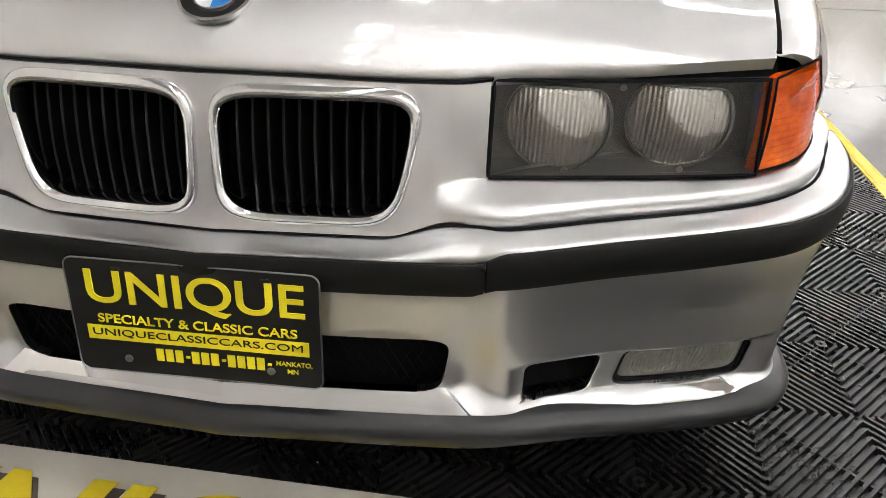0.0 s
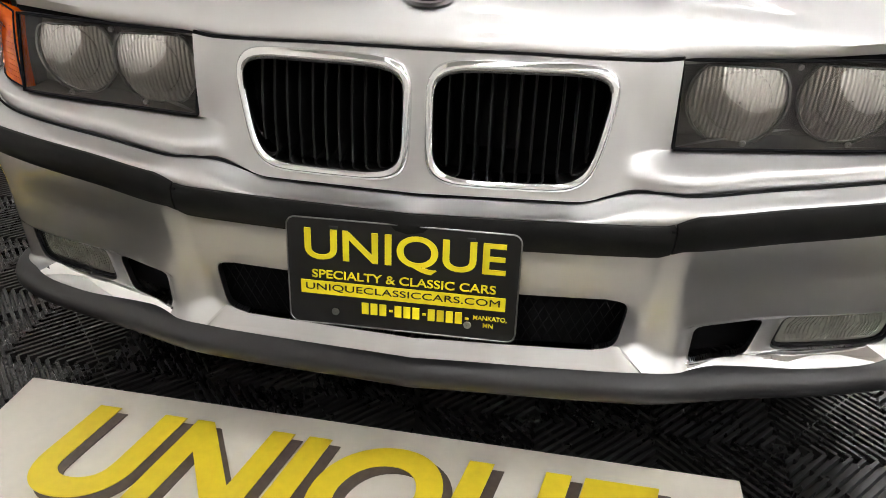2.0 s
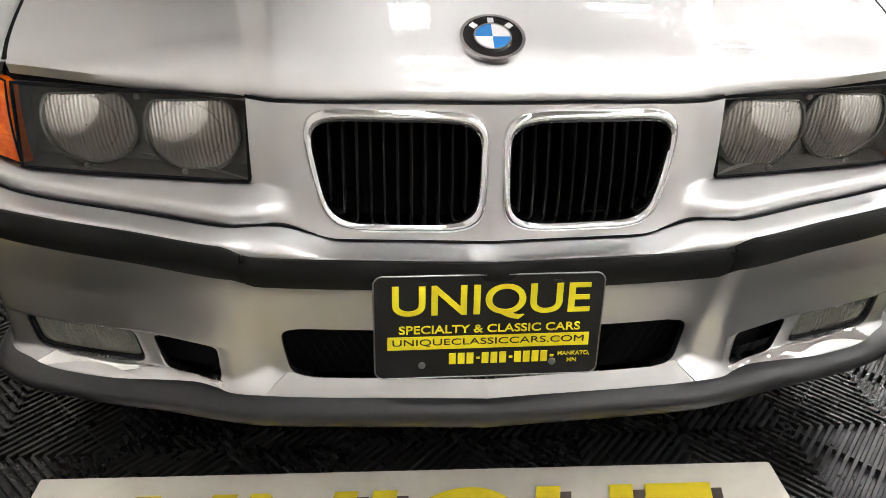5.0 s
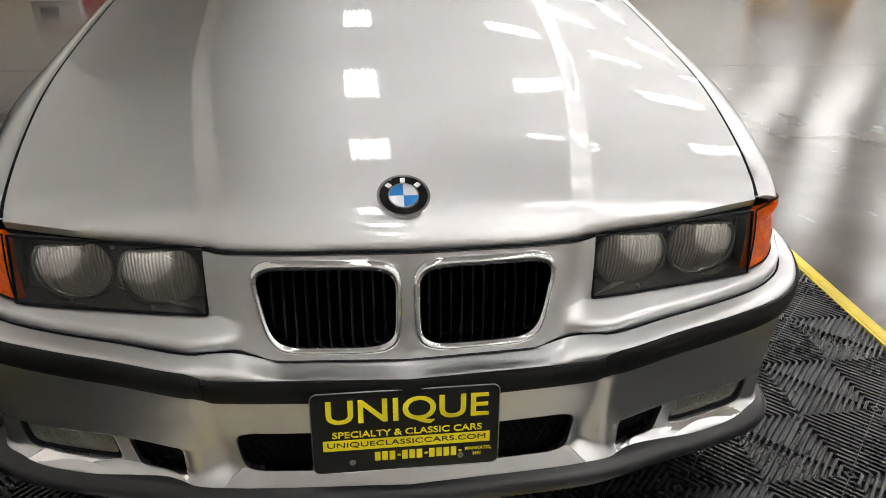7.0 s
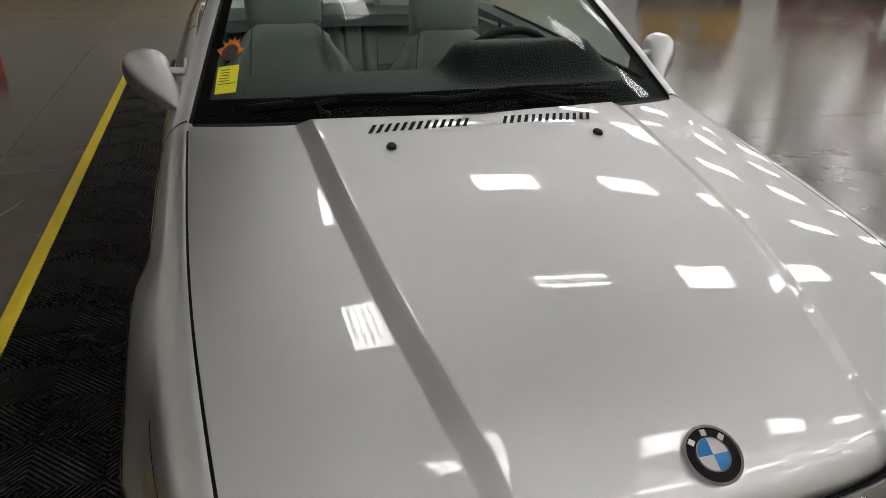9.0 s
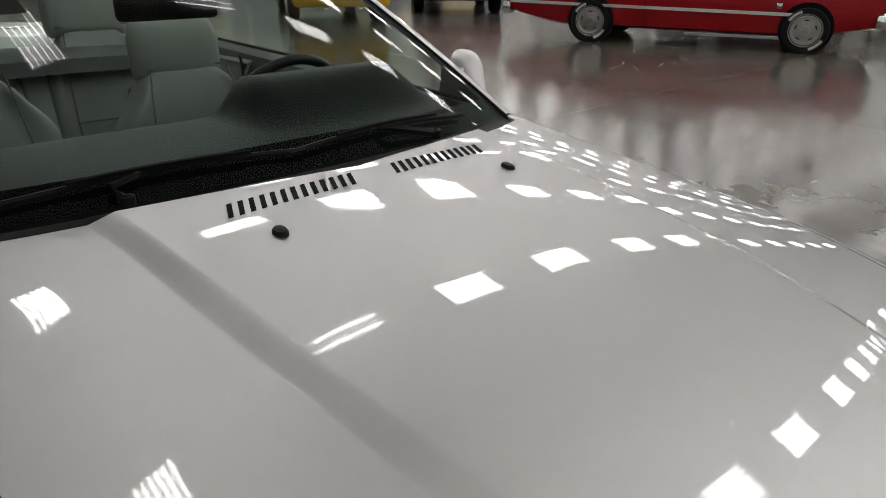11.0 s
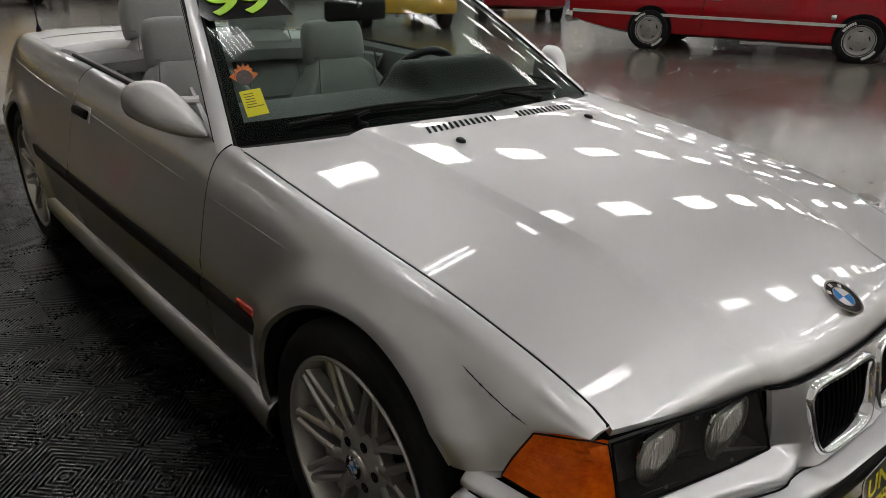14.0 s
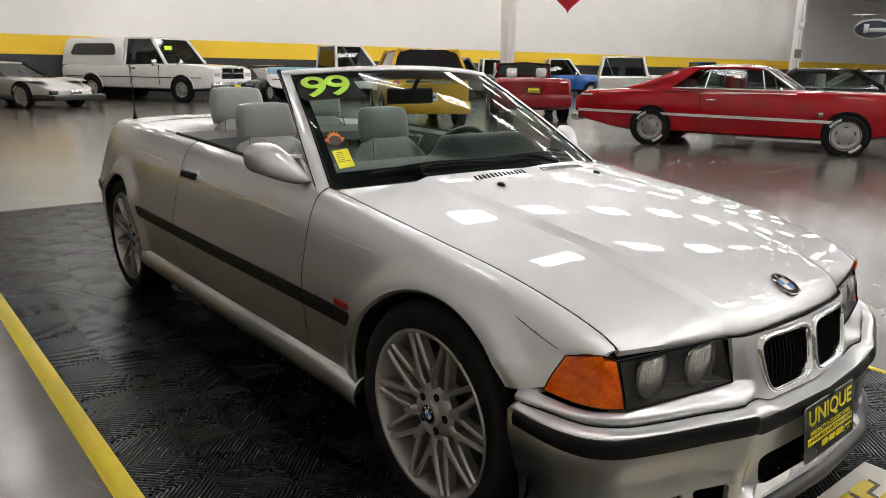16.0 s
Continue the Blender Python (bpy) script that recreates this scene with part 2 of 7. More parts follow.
def letters(text, size, material, parent, m, depth=0.002, name="lettering", spacing=1.0, shear=0.0, width=None, label="", bold=0.012):
    """Words in the built-in font, turned into a mesh."""
    cu = bpy.data.curves.new(name, "FONT")
    cu.body, cu.size, cu.extrude, cu.align_x, cu.space_character, cu.shear = text, size, depth, "CENTER", spacing, shear
    cu.offset = size * bold
    ob = bpy.data.objects.new(name, cu)
    scene.collection.objects.link(ob)
    me = bpy.data.meshes.new_from_object(ob.evaluated_get(bpy.context.evaluated_depsgraph_get()))
    bpy.data.objects.remove(ob)
    xs = [v.co.x for v in me.vertices]
    ys = [v.co.y for v in me.vertices]
    if width:
        k = width / (max(xs) - min(xs))
        for v in me.vertices:
            v.co.x *= k
    h0 = min(ys)
    for v in me.vertices:
        v.co.y -= h0
    me.transform(m)
    me.materials.clear()
    me.materials.append(material)
    o = new(name, me)
    if parent:
        o.parent = parent
    if label:
        o["label"] = label
    return o

# ---- the hall ----


def concrete():
    """Polished slab: cloudy grey, brown stains, fine speckle, uneven shine."""
    m = mat("polished_concrete", (0.150, 0.134, 0.118), 0.17, 0, scale=0.45, fine=5, color2=(0.090, 0.078, 0.066), rvar=0.04, spec=0.52)
    nt = m.node_tree
    b = nt.nodes["Principled BSDF"]
    base = b.inputs["Base Color"].links[0].from_socket
    tc = nt.nodes.new("ShaderNodeTexCoord")
    for scale, lo, hi, tint, dist in ((0.55, 0.53, 0.68, (0.085, 0.062, 0.045, 1), 0.4), (2.3, 0.60, 0.70, (0.08, 0.064, 0.05, 1), 0.6), (7.0, 0.68, 0.74, (0.22, 0.21, 0.198, 1), 0.5), (38.0, 0.62, 0.72, (0.095, 0.086, 0.076, 1), 0.0)):
        n = nt.nodes.new("ShaderNodeTexNoise")
        n.inputs["Scale"].default_value = scale
        n.inputs["Detail"].default_value = 5
        n.inputs["Distortion"].default_value = dist
        nt.links.new(tc.outputs["Object"], n.inputs["Vector"])
        r = nt.nodes.new("ShaderNodeMapRange")
        r.inputs["From Min"].default_value, r.inputs["From Max"].default_value = lo, hi
        r.inputs["To Max"].default_value = 0.62
        nt.links.new(n.outputs["Fac"], r.inputs["Value"])
        mx = nt.nodes.new("ShaderNodeMix")
        mx.data_type = "RGBA"
        mx.inputs[7].default_value = tint
        nt.links.new(r.outputs["Result"], mx.inputs[0])
        nt.links.new(base, mx.inputs[6])
        base = mx.outputs[2]
    nt.links.new(base, b.inputs["Base Color"])
    return m


CONCRETE = concrete()
WALLWHITE = mat("white_painted_wall", (0.74, 0.72, 0.69), 0.7, 0, var=0.03, scale=0.8, fine=40, bump=0.1)
WALLYELLOW = mat("yellow_painted_band", (0.80, 0.52, 0.02), 0.6, 0, var=0.04, scale=1.2)
WALLBLACK = mat("black_painted_wall", (0.022, 0.022, 0.024), 0.5, 0, var=0.2, scale=1.5, bump=0.1)
CEILING = mat("white_ceiling_liner", (0.66, 0.655, 0.65), 0.8, 0, var=0.04, scale=0.6)
TRUSS = mat("white_steel_truss", (0.55, 0.55, 0.54), 0.5, 0.0, var=0.05)
TUBE = mat("lamp_tube", (1.0, 0.982, 0.962), 0.5, 0, emit=17.5)
HOUSING = mat("lamp_housing_white", (0.8, 0.8, 0.8), 0.4, 0, var=0.03)
JOINT = mat("floor_joint_dark", (0.10, 0.095, 0.09), 0.6, 0, var=0.2)
X0, X1, Y0, Y1, H = -3.2, 118.0, -14.0, 30.5, 8.5

fl = Mesh().box(((X0 + X1) / 2, (Y0 + Y1) / 2, -0.1), (X1 - X0 + 14, Y1 - Y0 + 1, 0.2))
floor = tagged(part("floor", fl, CONCRETE), "polished grey concrete hall floor with stains", "floor", kind="structure")
for i, (a, b) in enumerate((((-8, 3.82), (52, 3.82)), ((5.75, -14), (5.75, 34)), ((-8, 9.9), (52, 9.9)), ((-8, -2.3), (52, -2.3)), ((11.8, -14), (11.8, 34)), ((-8, 16), (52, 16)), ((-1.9, -14), (-1.9, 34)), ((18, -14), (18, 34)), ((-8, 22), (52, 22)))):
    L = Mesh().box(((a[0] + b[0]) / 2, (a[1] + b[1]) / 2, 0.0005), (max(0.006, b[0] - a[0]), max(0.006, b[1] - a[1]), 0.001))
    part("floor_joint", L, JOINT, floor)


def wall(name, c, s, along, banded=True):
    """A wall with its black foot, yellow band and white upper part, each proud of the next."""
    w = tagged(part(name, Mesh().box(c, s), WALLWHITE), "high painted hall wall with yellow band" if banded else "white painted wall with a black foot", "wall", kind="structure")
    for nm, z0, z1, mt, e in (("black_band", 0.0, 1.64, WALLBLACK, 0.006), ("yellow_band", 1.64, 2.36, WALLYELLOW, 0.006))[:2 if banded else 1]:
        cc = (c[0], c[1], (z0 + z1) / 2)
        ss = (s[0] - 0.02, s[1] + e, z1 - z0) if along == "x" else (s[0] + e, s[1] - 0.02, z1 - z0)
        part(nm, Mesh().box(cc, ss), mt, w)
    return w


wall("wall_north", (54.5, Y1 + 0.15, H / 2), (127, 0.3, H), "x")
wall("wall_east", (X1 + 0.15, 10.7, H / 2), (0.3, 39.6, H), "y")
tagged(part("wall_south", Mesh().box((54.5, -8.65, H / 2), (127, 0.3, H)), WALLWHITE), "plain white painted hall wall", "wall", kind="structure")
wall("wall_west", (-9.2, 10.7, H / 2), (0.3, 39.6, H), "y")
# wall beside the display mat
wall("wall_partition", (-4.2, 4.15, H / 2), (0.3, 6.3, H), "y", False)
# unseen wall, added in white to brighten the car's front left corner
tagged(part("wall_southwest", Mesh().box((-3.55, -3.8, H / 2), (0.3, 9.4, H)), WALLWHITE), "plain white painted hall wall", "wall", kind="structure")
part("base_rail", Mesh().box((-4.032, 4.15, 0.06), (0.03, 6.28, 0.12), 0.006), WALLBLACK, bpy.data.objects["wall_partition"])
tagged(part("ceiling", Mesh().box((55, 10, H + 0.1), (130, 50, 0.2)), CEILING), "white hall ceiling liner", "ceiling", kind="structure")


def column(x, y):
    c = thing("column", "white painted square steel column with a bolted base plate", "column", "hall columns")
    part("shaft", Mesh().box((0, 0, H / 2), (0.32, 0.32, H), 0.02), WALLWHITE, c)
    part("base_plate", Mesh().box((0, 0, 0.015), (0.5, 0.5, 0.03), 0.004), STEEL, c)
    part("notice", Mesh().lathe([(0.0, -0.172), (0.07, -0.172), (0.07, -0.162)], "y", (-0.03, 0, 1.75), 20), WHITE_EN, c, "small round white notice")
    c.matrix_basis = pose(x, y, 0)
    return c


def fixture(lit=6):
    f = thing("ceiling_light", "white high-bay ceiling light with bright tubes" if lit == 6 else "white high-bay ceiling light with only two tubes lit", "ceiling light", "hall lights")
    part("housing", Mesh().box((0, 0, 0.06), (1.40, 0.70, 0.04), 0.01), HOUSING, f)
    for i in range(6):
        on = lit == 6 or i in (2, 4)
        part("tube", Mesh().tube([(-0.665, -0.28 + 0.112 * i, 0), (0.665, -0.28 + 0.112 * i, 0)], 0.02, 6), TUBE if on else HOUSING, f)
    part("stem", Mesh().tube([(0, 0, 0.08), (0, 0, 0.915)], 0.012, 6), STEEL, f)
    return f


first = fixture()
LZ = 7.6
cols = [3.75, 6.7, 9.6, 12.9, 15.9, 19.0]
# the two southernmost rows are unseen, added to brighten the car's front
rows = [-7.6, -4.2, -0.4, 5.35, 8.75, 12.8, 16.8, 20.8, 25.5, 28.6]
spots = [(-0.1, y, 90) for y in (-7.4, -4.2, -0.4, 4.5, 8.9, 12.8, 16.8, 20.8, 25.5, 28.6)]
spots += [(x, y, 0) for x in cols for y in rows if (x, y) != (3.75, 5.35)]
# far lights out of view, added to brighten the hall's east end
spots += [(x, y, 0) for x in (70.0, 79.0, 88.0, 97.0, 106.0, 114.0) for y in (2.0, 12.8, 20.8)]
spots += [(x, y, 0) for x in (22.3, 25.8, 29.5, 33.2, 37.0, 41.0, 45.5, 50.5, 56.0, 62.0) for y in rows]
first.matrix_basis = pose(*spots[0][:2], LZ, 0, 0, spots[0][2])
for x, y, a in spots[1:]:
    copy_thing(first, pose(x, y, LZ, 0, 0, a))
fixture(2).matrix_basis = pose(3.75, 5.35, LZ)


def truss(y):
    t = thing("roof_truss", "white open-web steel roof truss", "truss", "roof trusses")
    top, low, web = Mesh(), Mesh(), Mesh()
    top.box((30, 0, H - 0.08), (77, 0.1, 0.08))
    low.box((30, 0, H - 0.62), (77, 0.08, 0.06))
    for i in range(64):
        x = -8.6 + i * 1.2
        web.tube([(x, 0, H - 0.6), (x + 0.6, 0, H - 0.1), (x + 1.2, 0, H - 0.6)], 0.015, 4)
    part("top_chord", top, TRUSS, t)
    part("bottom_chord", low, TRUSS, t)
    part("web", web, TRUSS, t)
    t.matrix_basis = pose(0, y, 0)


for y in (-6.0, 2.2, 10.8, 18.8, 27.0):
    truss(y)

# ---- display mat ----
TILE = 0.396
MATX, MATY, NX, NY = -1.40, 6.535, 7, 20
RIBBED = mat("black_ribbed_plastic", (0.013, 0.0127, 0.0125), 0.30, 0, spec=0.5, var=0.35, scale=3.5, fine=60, rvar=0.1)
EDGEYELLOW = mat("yellow_edge_plastic", (0.78, 0.60, 0.015), 0.45, 0, var=0.08, scale=5, fine=90)


def tile_mesh():
    """Four cells of slanted ribs, turned against one another, on a thin base."""
    ms = Mesh()
    h = TILE / 2
    n, w, z0, z1 = 20, 0.0043, 0.004, 0.016
    for ci in range(2):
        for cj in range(2):
            ox, oy = ci * h, cj * h
            up = (ci + cj) % 2 == 0
            for k in range(n):
                d = (k + 0.5) * 2 * h / n
                a = (max(0, d - h), min(h, d))
                b = (min(h, d), max(0, d - h))
                if not up:
                    a, b = (h - a[0], a[1]), (h - b[0], b[1])
                a = Vector((a[0] + ox, a[1] + oy, 0))
                b = Vector((b[0] + ox, b[1] + oy, 0))
                if (b - a).length < 0.01:
                    continue
                q = (b - a).normalized()
                s = Vector((-q.y, q.x, 0))
                sec = ((-w, z0), (-w * 0.7, z1), (w * 0.7, z1), (w, z0))
                ms.loft([[p + s * o + Vector((0, 0, z)) for o, z in sec] for p in (a + q * 0.001, b - q * 0.001)], False)
            # one thin strut across the ribs, along the cell's diagonal
            ms.box((ox + h / 2, oy + h / 2, 0.010), (h * 1.39, 0.0022, 0.011), rot=Matrix.Rotation(radians(45 if up else -45), 4, "Z"))
    ms.box((h, h, 0.003), (TILE - 0.0015, TILE - 0.0015, 0.004))
    return ms


matt = thing("display_mat", "black ribbed interlocking floor mat with yellow edging", "floor mat", kind="structure")
base = part("mat_tile", tile_mesh(), RIBBED, matt, "", 30)
for i in range(NX):
    for j in range(NY):
        o = base if i == j == 0 else bpy.data.objects.new("mat_tile", base.data)
        if o is not base:
            scene.collection.objects.link(o)
            o.parent = matt
        o.location = (MATX + i * TILE, MATY - (j + 1) * TILE, 0.0)
EW = 0.068


def edge_piece(length):
    ms = Mesh()
    sec = [(0.0, 0.0), (0.0, 0.017), (0.012, 0.017), (EW * 0.6, 0.012), (EW, 0.002), (EW, 0.0)]
    ms.loft([[(-a, y, z) for a, z in sec] for y in (0.001, length - 0.001)], True, True)
    for k in range(6):
        xx = -0.012 - k * 0.009
        ms.box((xx, length / 2, 0.0165 - 0.0022 * k), (0.003, length - 0.006, 0.003))
    return ms


ep = part("edge_strip", edge_piece(TILE), EDGEYELLOW, matt)
ep.location = (MATX, MATY - TILE, 0)
for j in range(1, NY):
    o = bpy.data.objects.new("edge_strip", ep.data)
    scene.collection.objects.link(o)
    o.parent, o.location = matt, (MATX, MATY - (j + 1) * TILE, 0)
for j in range(NY):
    o = bpy.data.objects.new("edge_strip", ep.data)
    scene.collection.objects.link(o)
    o.parent, o.matrix_basis = matt, pose(MATX + NX * TILE, MATY - j * TILE, 0, 0, 0, 180)

# floor sign in front of the car
SIGNFACE = mat("cream_sign_board", (0.70, 0.66, 0.58), 0.35, 0, var=0.06, scale=4, fine=60)
LETTERSHADE = mat("dark_letter_shadow", (0.09, 0.07, 0.06), 0.45, 0, var=0.3, scale=20)
SIGNYELLOW = mat("yellow_letter_face", (0.72, 0.56, 0.03), 0.35, 0, var=0.10, scale=8)
sg = thing("floor_sign", "cream floor sign board with raised yellow letters", "sign")
part("board", Mesh().box((0, 0, 0.008), (1.19, 0.40, 0.016), 0.003), SIGNFACE, sg)
# a shifted dark copy beneath the letters paints their shadow on the board
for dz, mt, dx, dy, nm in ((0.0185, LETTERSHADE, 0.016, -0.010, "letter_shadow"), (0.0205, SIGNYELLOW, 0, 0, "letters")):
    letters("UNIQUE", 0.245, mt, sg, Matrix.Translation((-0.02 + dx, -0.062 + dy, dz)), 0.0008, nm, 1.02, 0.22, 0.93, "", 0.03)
sg.matrix_basis = pose(-0.103, -0.08, 0.015, 0, 0, -1.4)


# pale scuffs and dark scratches worn into the slab
rs = random.Random(12)
for nm, mt, boxes in (("floor_scuff", mat("pale_floor_scuff", (0.27, 0.262, 0.25), 0.4, 0, var=0.1), ((7.6, 7.0, 9.6, 8.4, 30), (6.8, 4.2, 9.0, 5.4, 4))), ("floor_scratch", mat("dark_floor_scratch", (0.11, 0.10, 0.09), 0.4, 0, var=0.2), ((-2.9, 1.0, -1.7, 5.0, 9), (6.0, 2.5, 9.5, 6.5, 9)))):
    sc = Mesh()
    for x0, y0, x1, y1, n in boxes:
        for k in range(n):
            x, y, a = rs.uniform(x0, x1), rs.uniform(y0, y1), rs.gauss(0.5, 0.6)
            ln, c = rs.uniform(0.12, 0.6), rs.gauss(0, 0.25)
            rings = []
            for i in range(7):
                t = i / 6
                aa = a + c * (t - 0.5)
                px, py = x + ln * (t - 0.5) * math.cos(aa), y + ln * (t - 0.5) * math.sin(aa)
                w = 0.006 * (0.25 + math.sin(math.pi * t)) * rs.uniform(0.5, 1)
                rings.append([(px - w * math.sin(aa), py + w * math.cos(aa), 0.0012), (px + w * math.sin(aa), py - w * math.cos(aa), 0.0012)])
            sc.loft(rings, False)
    part(nm, sc, mt, floor, kind="stuff")

# ---- plan line of the front bumper ----
PU = (0, 0.30, 0.48, 0.605, 0.715, 0.79, 0.86, 0.93, 1)
plan_x = spline(PU, (0, 0.30, 0.48, 0.60, 0.70, 0.758, 0.788, 0.801, 0.805))
plan_y = spline(PU, (0.068, 0.090, 0.148, 0.190, 0.235, 0.285, 0.345, 0.40, 0.458))


def plan(u, d=0.0):
    """Point of the bumper's plan line, u from -1 to 1, moved outwards by d."""
    s = -1 if u < 0 else 1
    a = abs(u)
    x, y = plan_x(a), plan_y(a)
    e = 0.004
    tx, ty = plan_x(min(1, a + e)) - plan_x(max(0, a - e)), plan_y(min(1, a + e)) - plan_y(max(0, a - e))
    if a < e:
        tx, ty = 1, 0
    k = math.hypot(tx, ty)
    nx, ny = ty / k, -tx / k
    d += 0.010 * smooth(0.318, 0.355, x)
    return s * (x + nx * d), y + ny * d


def at_x(x):
    """The share u of the plan line at a given x."""
    lo, hi = 0.0, 1.0
    for _ in range(26):
        md = (lo + hi) / 2
        if plan_x(md) < abs(x):
            lo = md
        else:
            hi = md
    return math.copysign(lo, x)


def ax(u):
    return plan_x(abs(u))



# ---- the silver convertible ----
car = thing("convertible_car", "silver two-door convertible with its top down, on a ribbed mat", "car", m=pose(0, 2.2, 0.0))
car_inv = Matrix.Translation((0, -2.2, 0.0))


def cpart(name, ms, material, label="", sharp=35, parent=None):
    """A part of the convertible, given in the hall's own coordinates."""
    o = part(name, ms, material, parent or car, label, sharp)
    if parent is None:
        o.matrix_parent_inverse = car_inv
    return o


PI2 = math.pi / 2
# half width at z 0.5, and the top edge of the side, along the car
wide = spline((0.285, 0.31, 0.35, 0.42, 0.55, 0.8, 1.1, 1.5, 2.2, 3.0, 3.6, 4.05, 4.3, 4.42), (0.652, 0.684, 0.718, 0.758, 0.795, 0.825, 0.818, 0.82, 0.832, 0.838, 0.830, 0.785, 0.69, 0.58))
top_x = spline((0.285, 0.46, 0.65, 0.84, 1.08, 1.4, 1.55, 2.2, 3.0, 3.6, 4.05, 4.3, 4.42), (0.651, 0.668, 0.682, 0.690, 0.6945, 0.696, 0.696, 0.690, 0.680, 0.655, 0.61, 0.53, 0.46))
top_z = spline((0.285, 0.32, 0.46, 0.65, 0.84, 1.08, 1.4, 1.55, 2.2, 2.6, 3.2, 3.86, 4.2, 4.35, 4.42), (0.652, 0.674, 0.722, 0.766, 0.794, 0.825, 0.866, 0.880, 0.912, 0.928, 0.945, 0.952, 0.935, 0.90, 0.84))
ZB = 0.58


def low_z(y):
    return 0.255 + 0.02 * (y - 1.1) / 2


def side(y, q, out=0.0):
    """Right-hand body side: q 0 at the sill, 0.3 at half height, 1 at the top edge. Returned with positive x."""
    w, tx, tz = wide(y), top_x(y), top_z(y)
    if q < 0.3:
        z = lerp(low_z(y), ZB, q / 0.3)
        x = w - 0.030 * ((ZB - z) / 0.30) ** 1.5 - 0.004
    else:
        t = (q - 0.3) / 0.7
        z = ZB + (tz - ZB) * flank_z(t)
        k1, k2, k3 = 3 * (1 - t) ** 2 * t, 3 * (1 - t) * t * t, t**3
        x = w * (1 - t) ** 3 + lerp(w, tx + 0.055, 0.52) * k1 + (tx + 0.074) * k2 + tx * k3
        x -= 0.004 * (1 - t)
    return Vector((x + out, y, z))


def flank_z(t):
    """Share of the height from the rub strip to the shoulder."""
    return 1.8 * (1 - t) ** 2 * t + 2.85 * (1 - t) * t * t + t**3


FLANK = [flank_z(k / 400) for k in range(401)]


def side_q(y, z):
    tz = top_z(y)
    if z < ZB:
        return 0.3 * (z - low_z(y)) / (ZB - low_z(y))
    f = min(1, (z - ZB) / (tz - ZB))
    k = min(399, next((i for i in range(400) if FLANK[i + 1] >= f), 399))
    return 0.3 + 0.7 * (k + (f - FLANK[k]) / max(1e-9, FLANK[k + 1] - FLANK[k])) / 400


def arch_panel(yc, zc, r, a0, a1, outer, nu=64, nv=14):
    """A side panel round a wheel arch: from the arch out to the polyline outer, given as (share, y, q)."""
    def f(u, v):
        a = lerp(a0, a1, u)
        ya, za = yc + r * math.cos(a), zc + r * math.sin(a)
        qa = side_q(ya, za)
        k = next(i for i in range(len(outer) - 1) if u <= outer[i + 1][0] + 1e-9)
        s = (u - outer[k][0]) / (outer[k + 1][0] - outer[k][0])
        yo, qo = lerp(outer[k][1], outer[k + 1][1], s), lerp(outer[k][2], outer[k + 1][2], s)
        vv = v ** 1.15
        y, q = lerp(ya, yo, vv), lerp(qa, qo, vv)
        p = side(y, max(0, q))
        p.x += 0.016 * (1 - smooth(0.012, 0.085, math.hypot(p.y - yc, p.z - zc) - r))
        return (p.x, p.y, p.z)
    return Mesh().grid(f, nu, nv)


def inward(d):
    return lambda p: (-d if p[0] > 0 else d, 0, -0.004)


def both(name, make, material, label="", sharp=35, d=0.014):
    for s in (1, -1):
        ms = make()
        if s < 0:
            ms.v = [(-x, y, z) for x, y, z in ms.v]
        if d:
            ms.thicken(inward(d))
        cpart(name, ms, material, label, sharp)


DOOR0, DOOR1 = 1.462, 2.648
AR, ARZ = 0.362, 0.332
both("front_fender", lambda: arch_panel(0.795, ARZ, AR, -0.20, math.radians(147.5), [(0, DOOR0 - 0.003, 0.0), (0.28, DOOR0 - 0.003, 1.0), (0.78, 0.290, 1.0), (0.84, 0.294, side_q(0.294, 0.643)), (0.92, 0.372, side_q(0.372, 0.628)), (0.965, 0.402, side_q(0.402, 0.55)), (1.0, 0.46, side_q(0.46, 0.53))], 90, 16), SILVER)
both("rear_quarter", lambda: arch_panel(3.515, ARZ, AR, math.pi + 0.14, -0.14, [(0, DOOR1 + 0.003, 0.0), (0.22, DOOR1 + 0.003, 1.0), (0.78, 4.42, 1.0), (1.0, 4.42, 0.0)], 72, 14), SILVER)
both("door", lambda: Mesh().grid(lambda u, v: tuple(side(lerp(DOOR0 + 0.003, DOOR1 - 0.003, u), v)), 30, 26), SILVER)


def arch_lip(yc):
    ms = Mesh()
    rings = []
    for i in range(49):
        a = lerp(-0.16, math.pi + 0.16 if yc > 2 else math.radians(147), i / 48)
        ya, za = yc + AR * math.cos(a), ARZ + AR * math.sin(a)
        p = side(ya, max(0, side_q(ya, za)))
        n = Vector((0, math.cos(a), math.sin(a)))
        x = p.x + 0.016
        rings.append([(x, *(Vector((0, ya, za)) + n * 0.004)[1:]), (x + 0.003, *(Vector((0, ya, za)) - n * 0.004)[1:]), (x - 0.004, *(Vector((0, ya, za)) - n * 0.014)[1:]), (x - 0.05, *(Vector((0, ya, za)) - n * 0.012)[1:])])
    return ms.loft(rings, False)


both("arch_lip", lambda: arch_lip(0.795), SILVER, d=0)
both("arch_lip", lambda: arch_lip(3.515), SILVER, d=0)


def liner(yc):
    ms = Mesh()
    rings = []
    for x in (0.772, 0.50):
        rings.append([(x, yc + (AR + 0.002) * math.cos(a), ARZ + (AR + 0.002) * math.sin(a)) for a in [lerp(-0.35, math.pi + 0.35, k / 24) for k in range(25)]])
    ms.loft(rings, False)
    ms.add([(0.50, yc, 0.3)] + rings[1], [(0, k + 1, k + 2) for k in range(24)])
    return ms


both("wheel_housing", lambda: liner(0.795), VOID, d=0)
both("wheel_housing", lambda: liner(3.515), VOID, d=0)


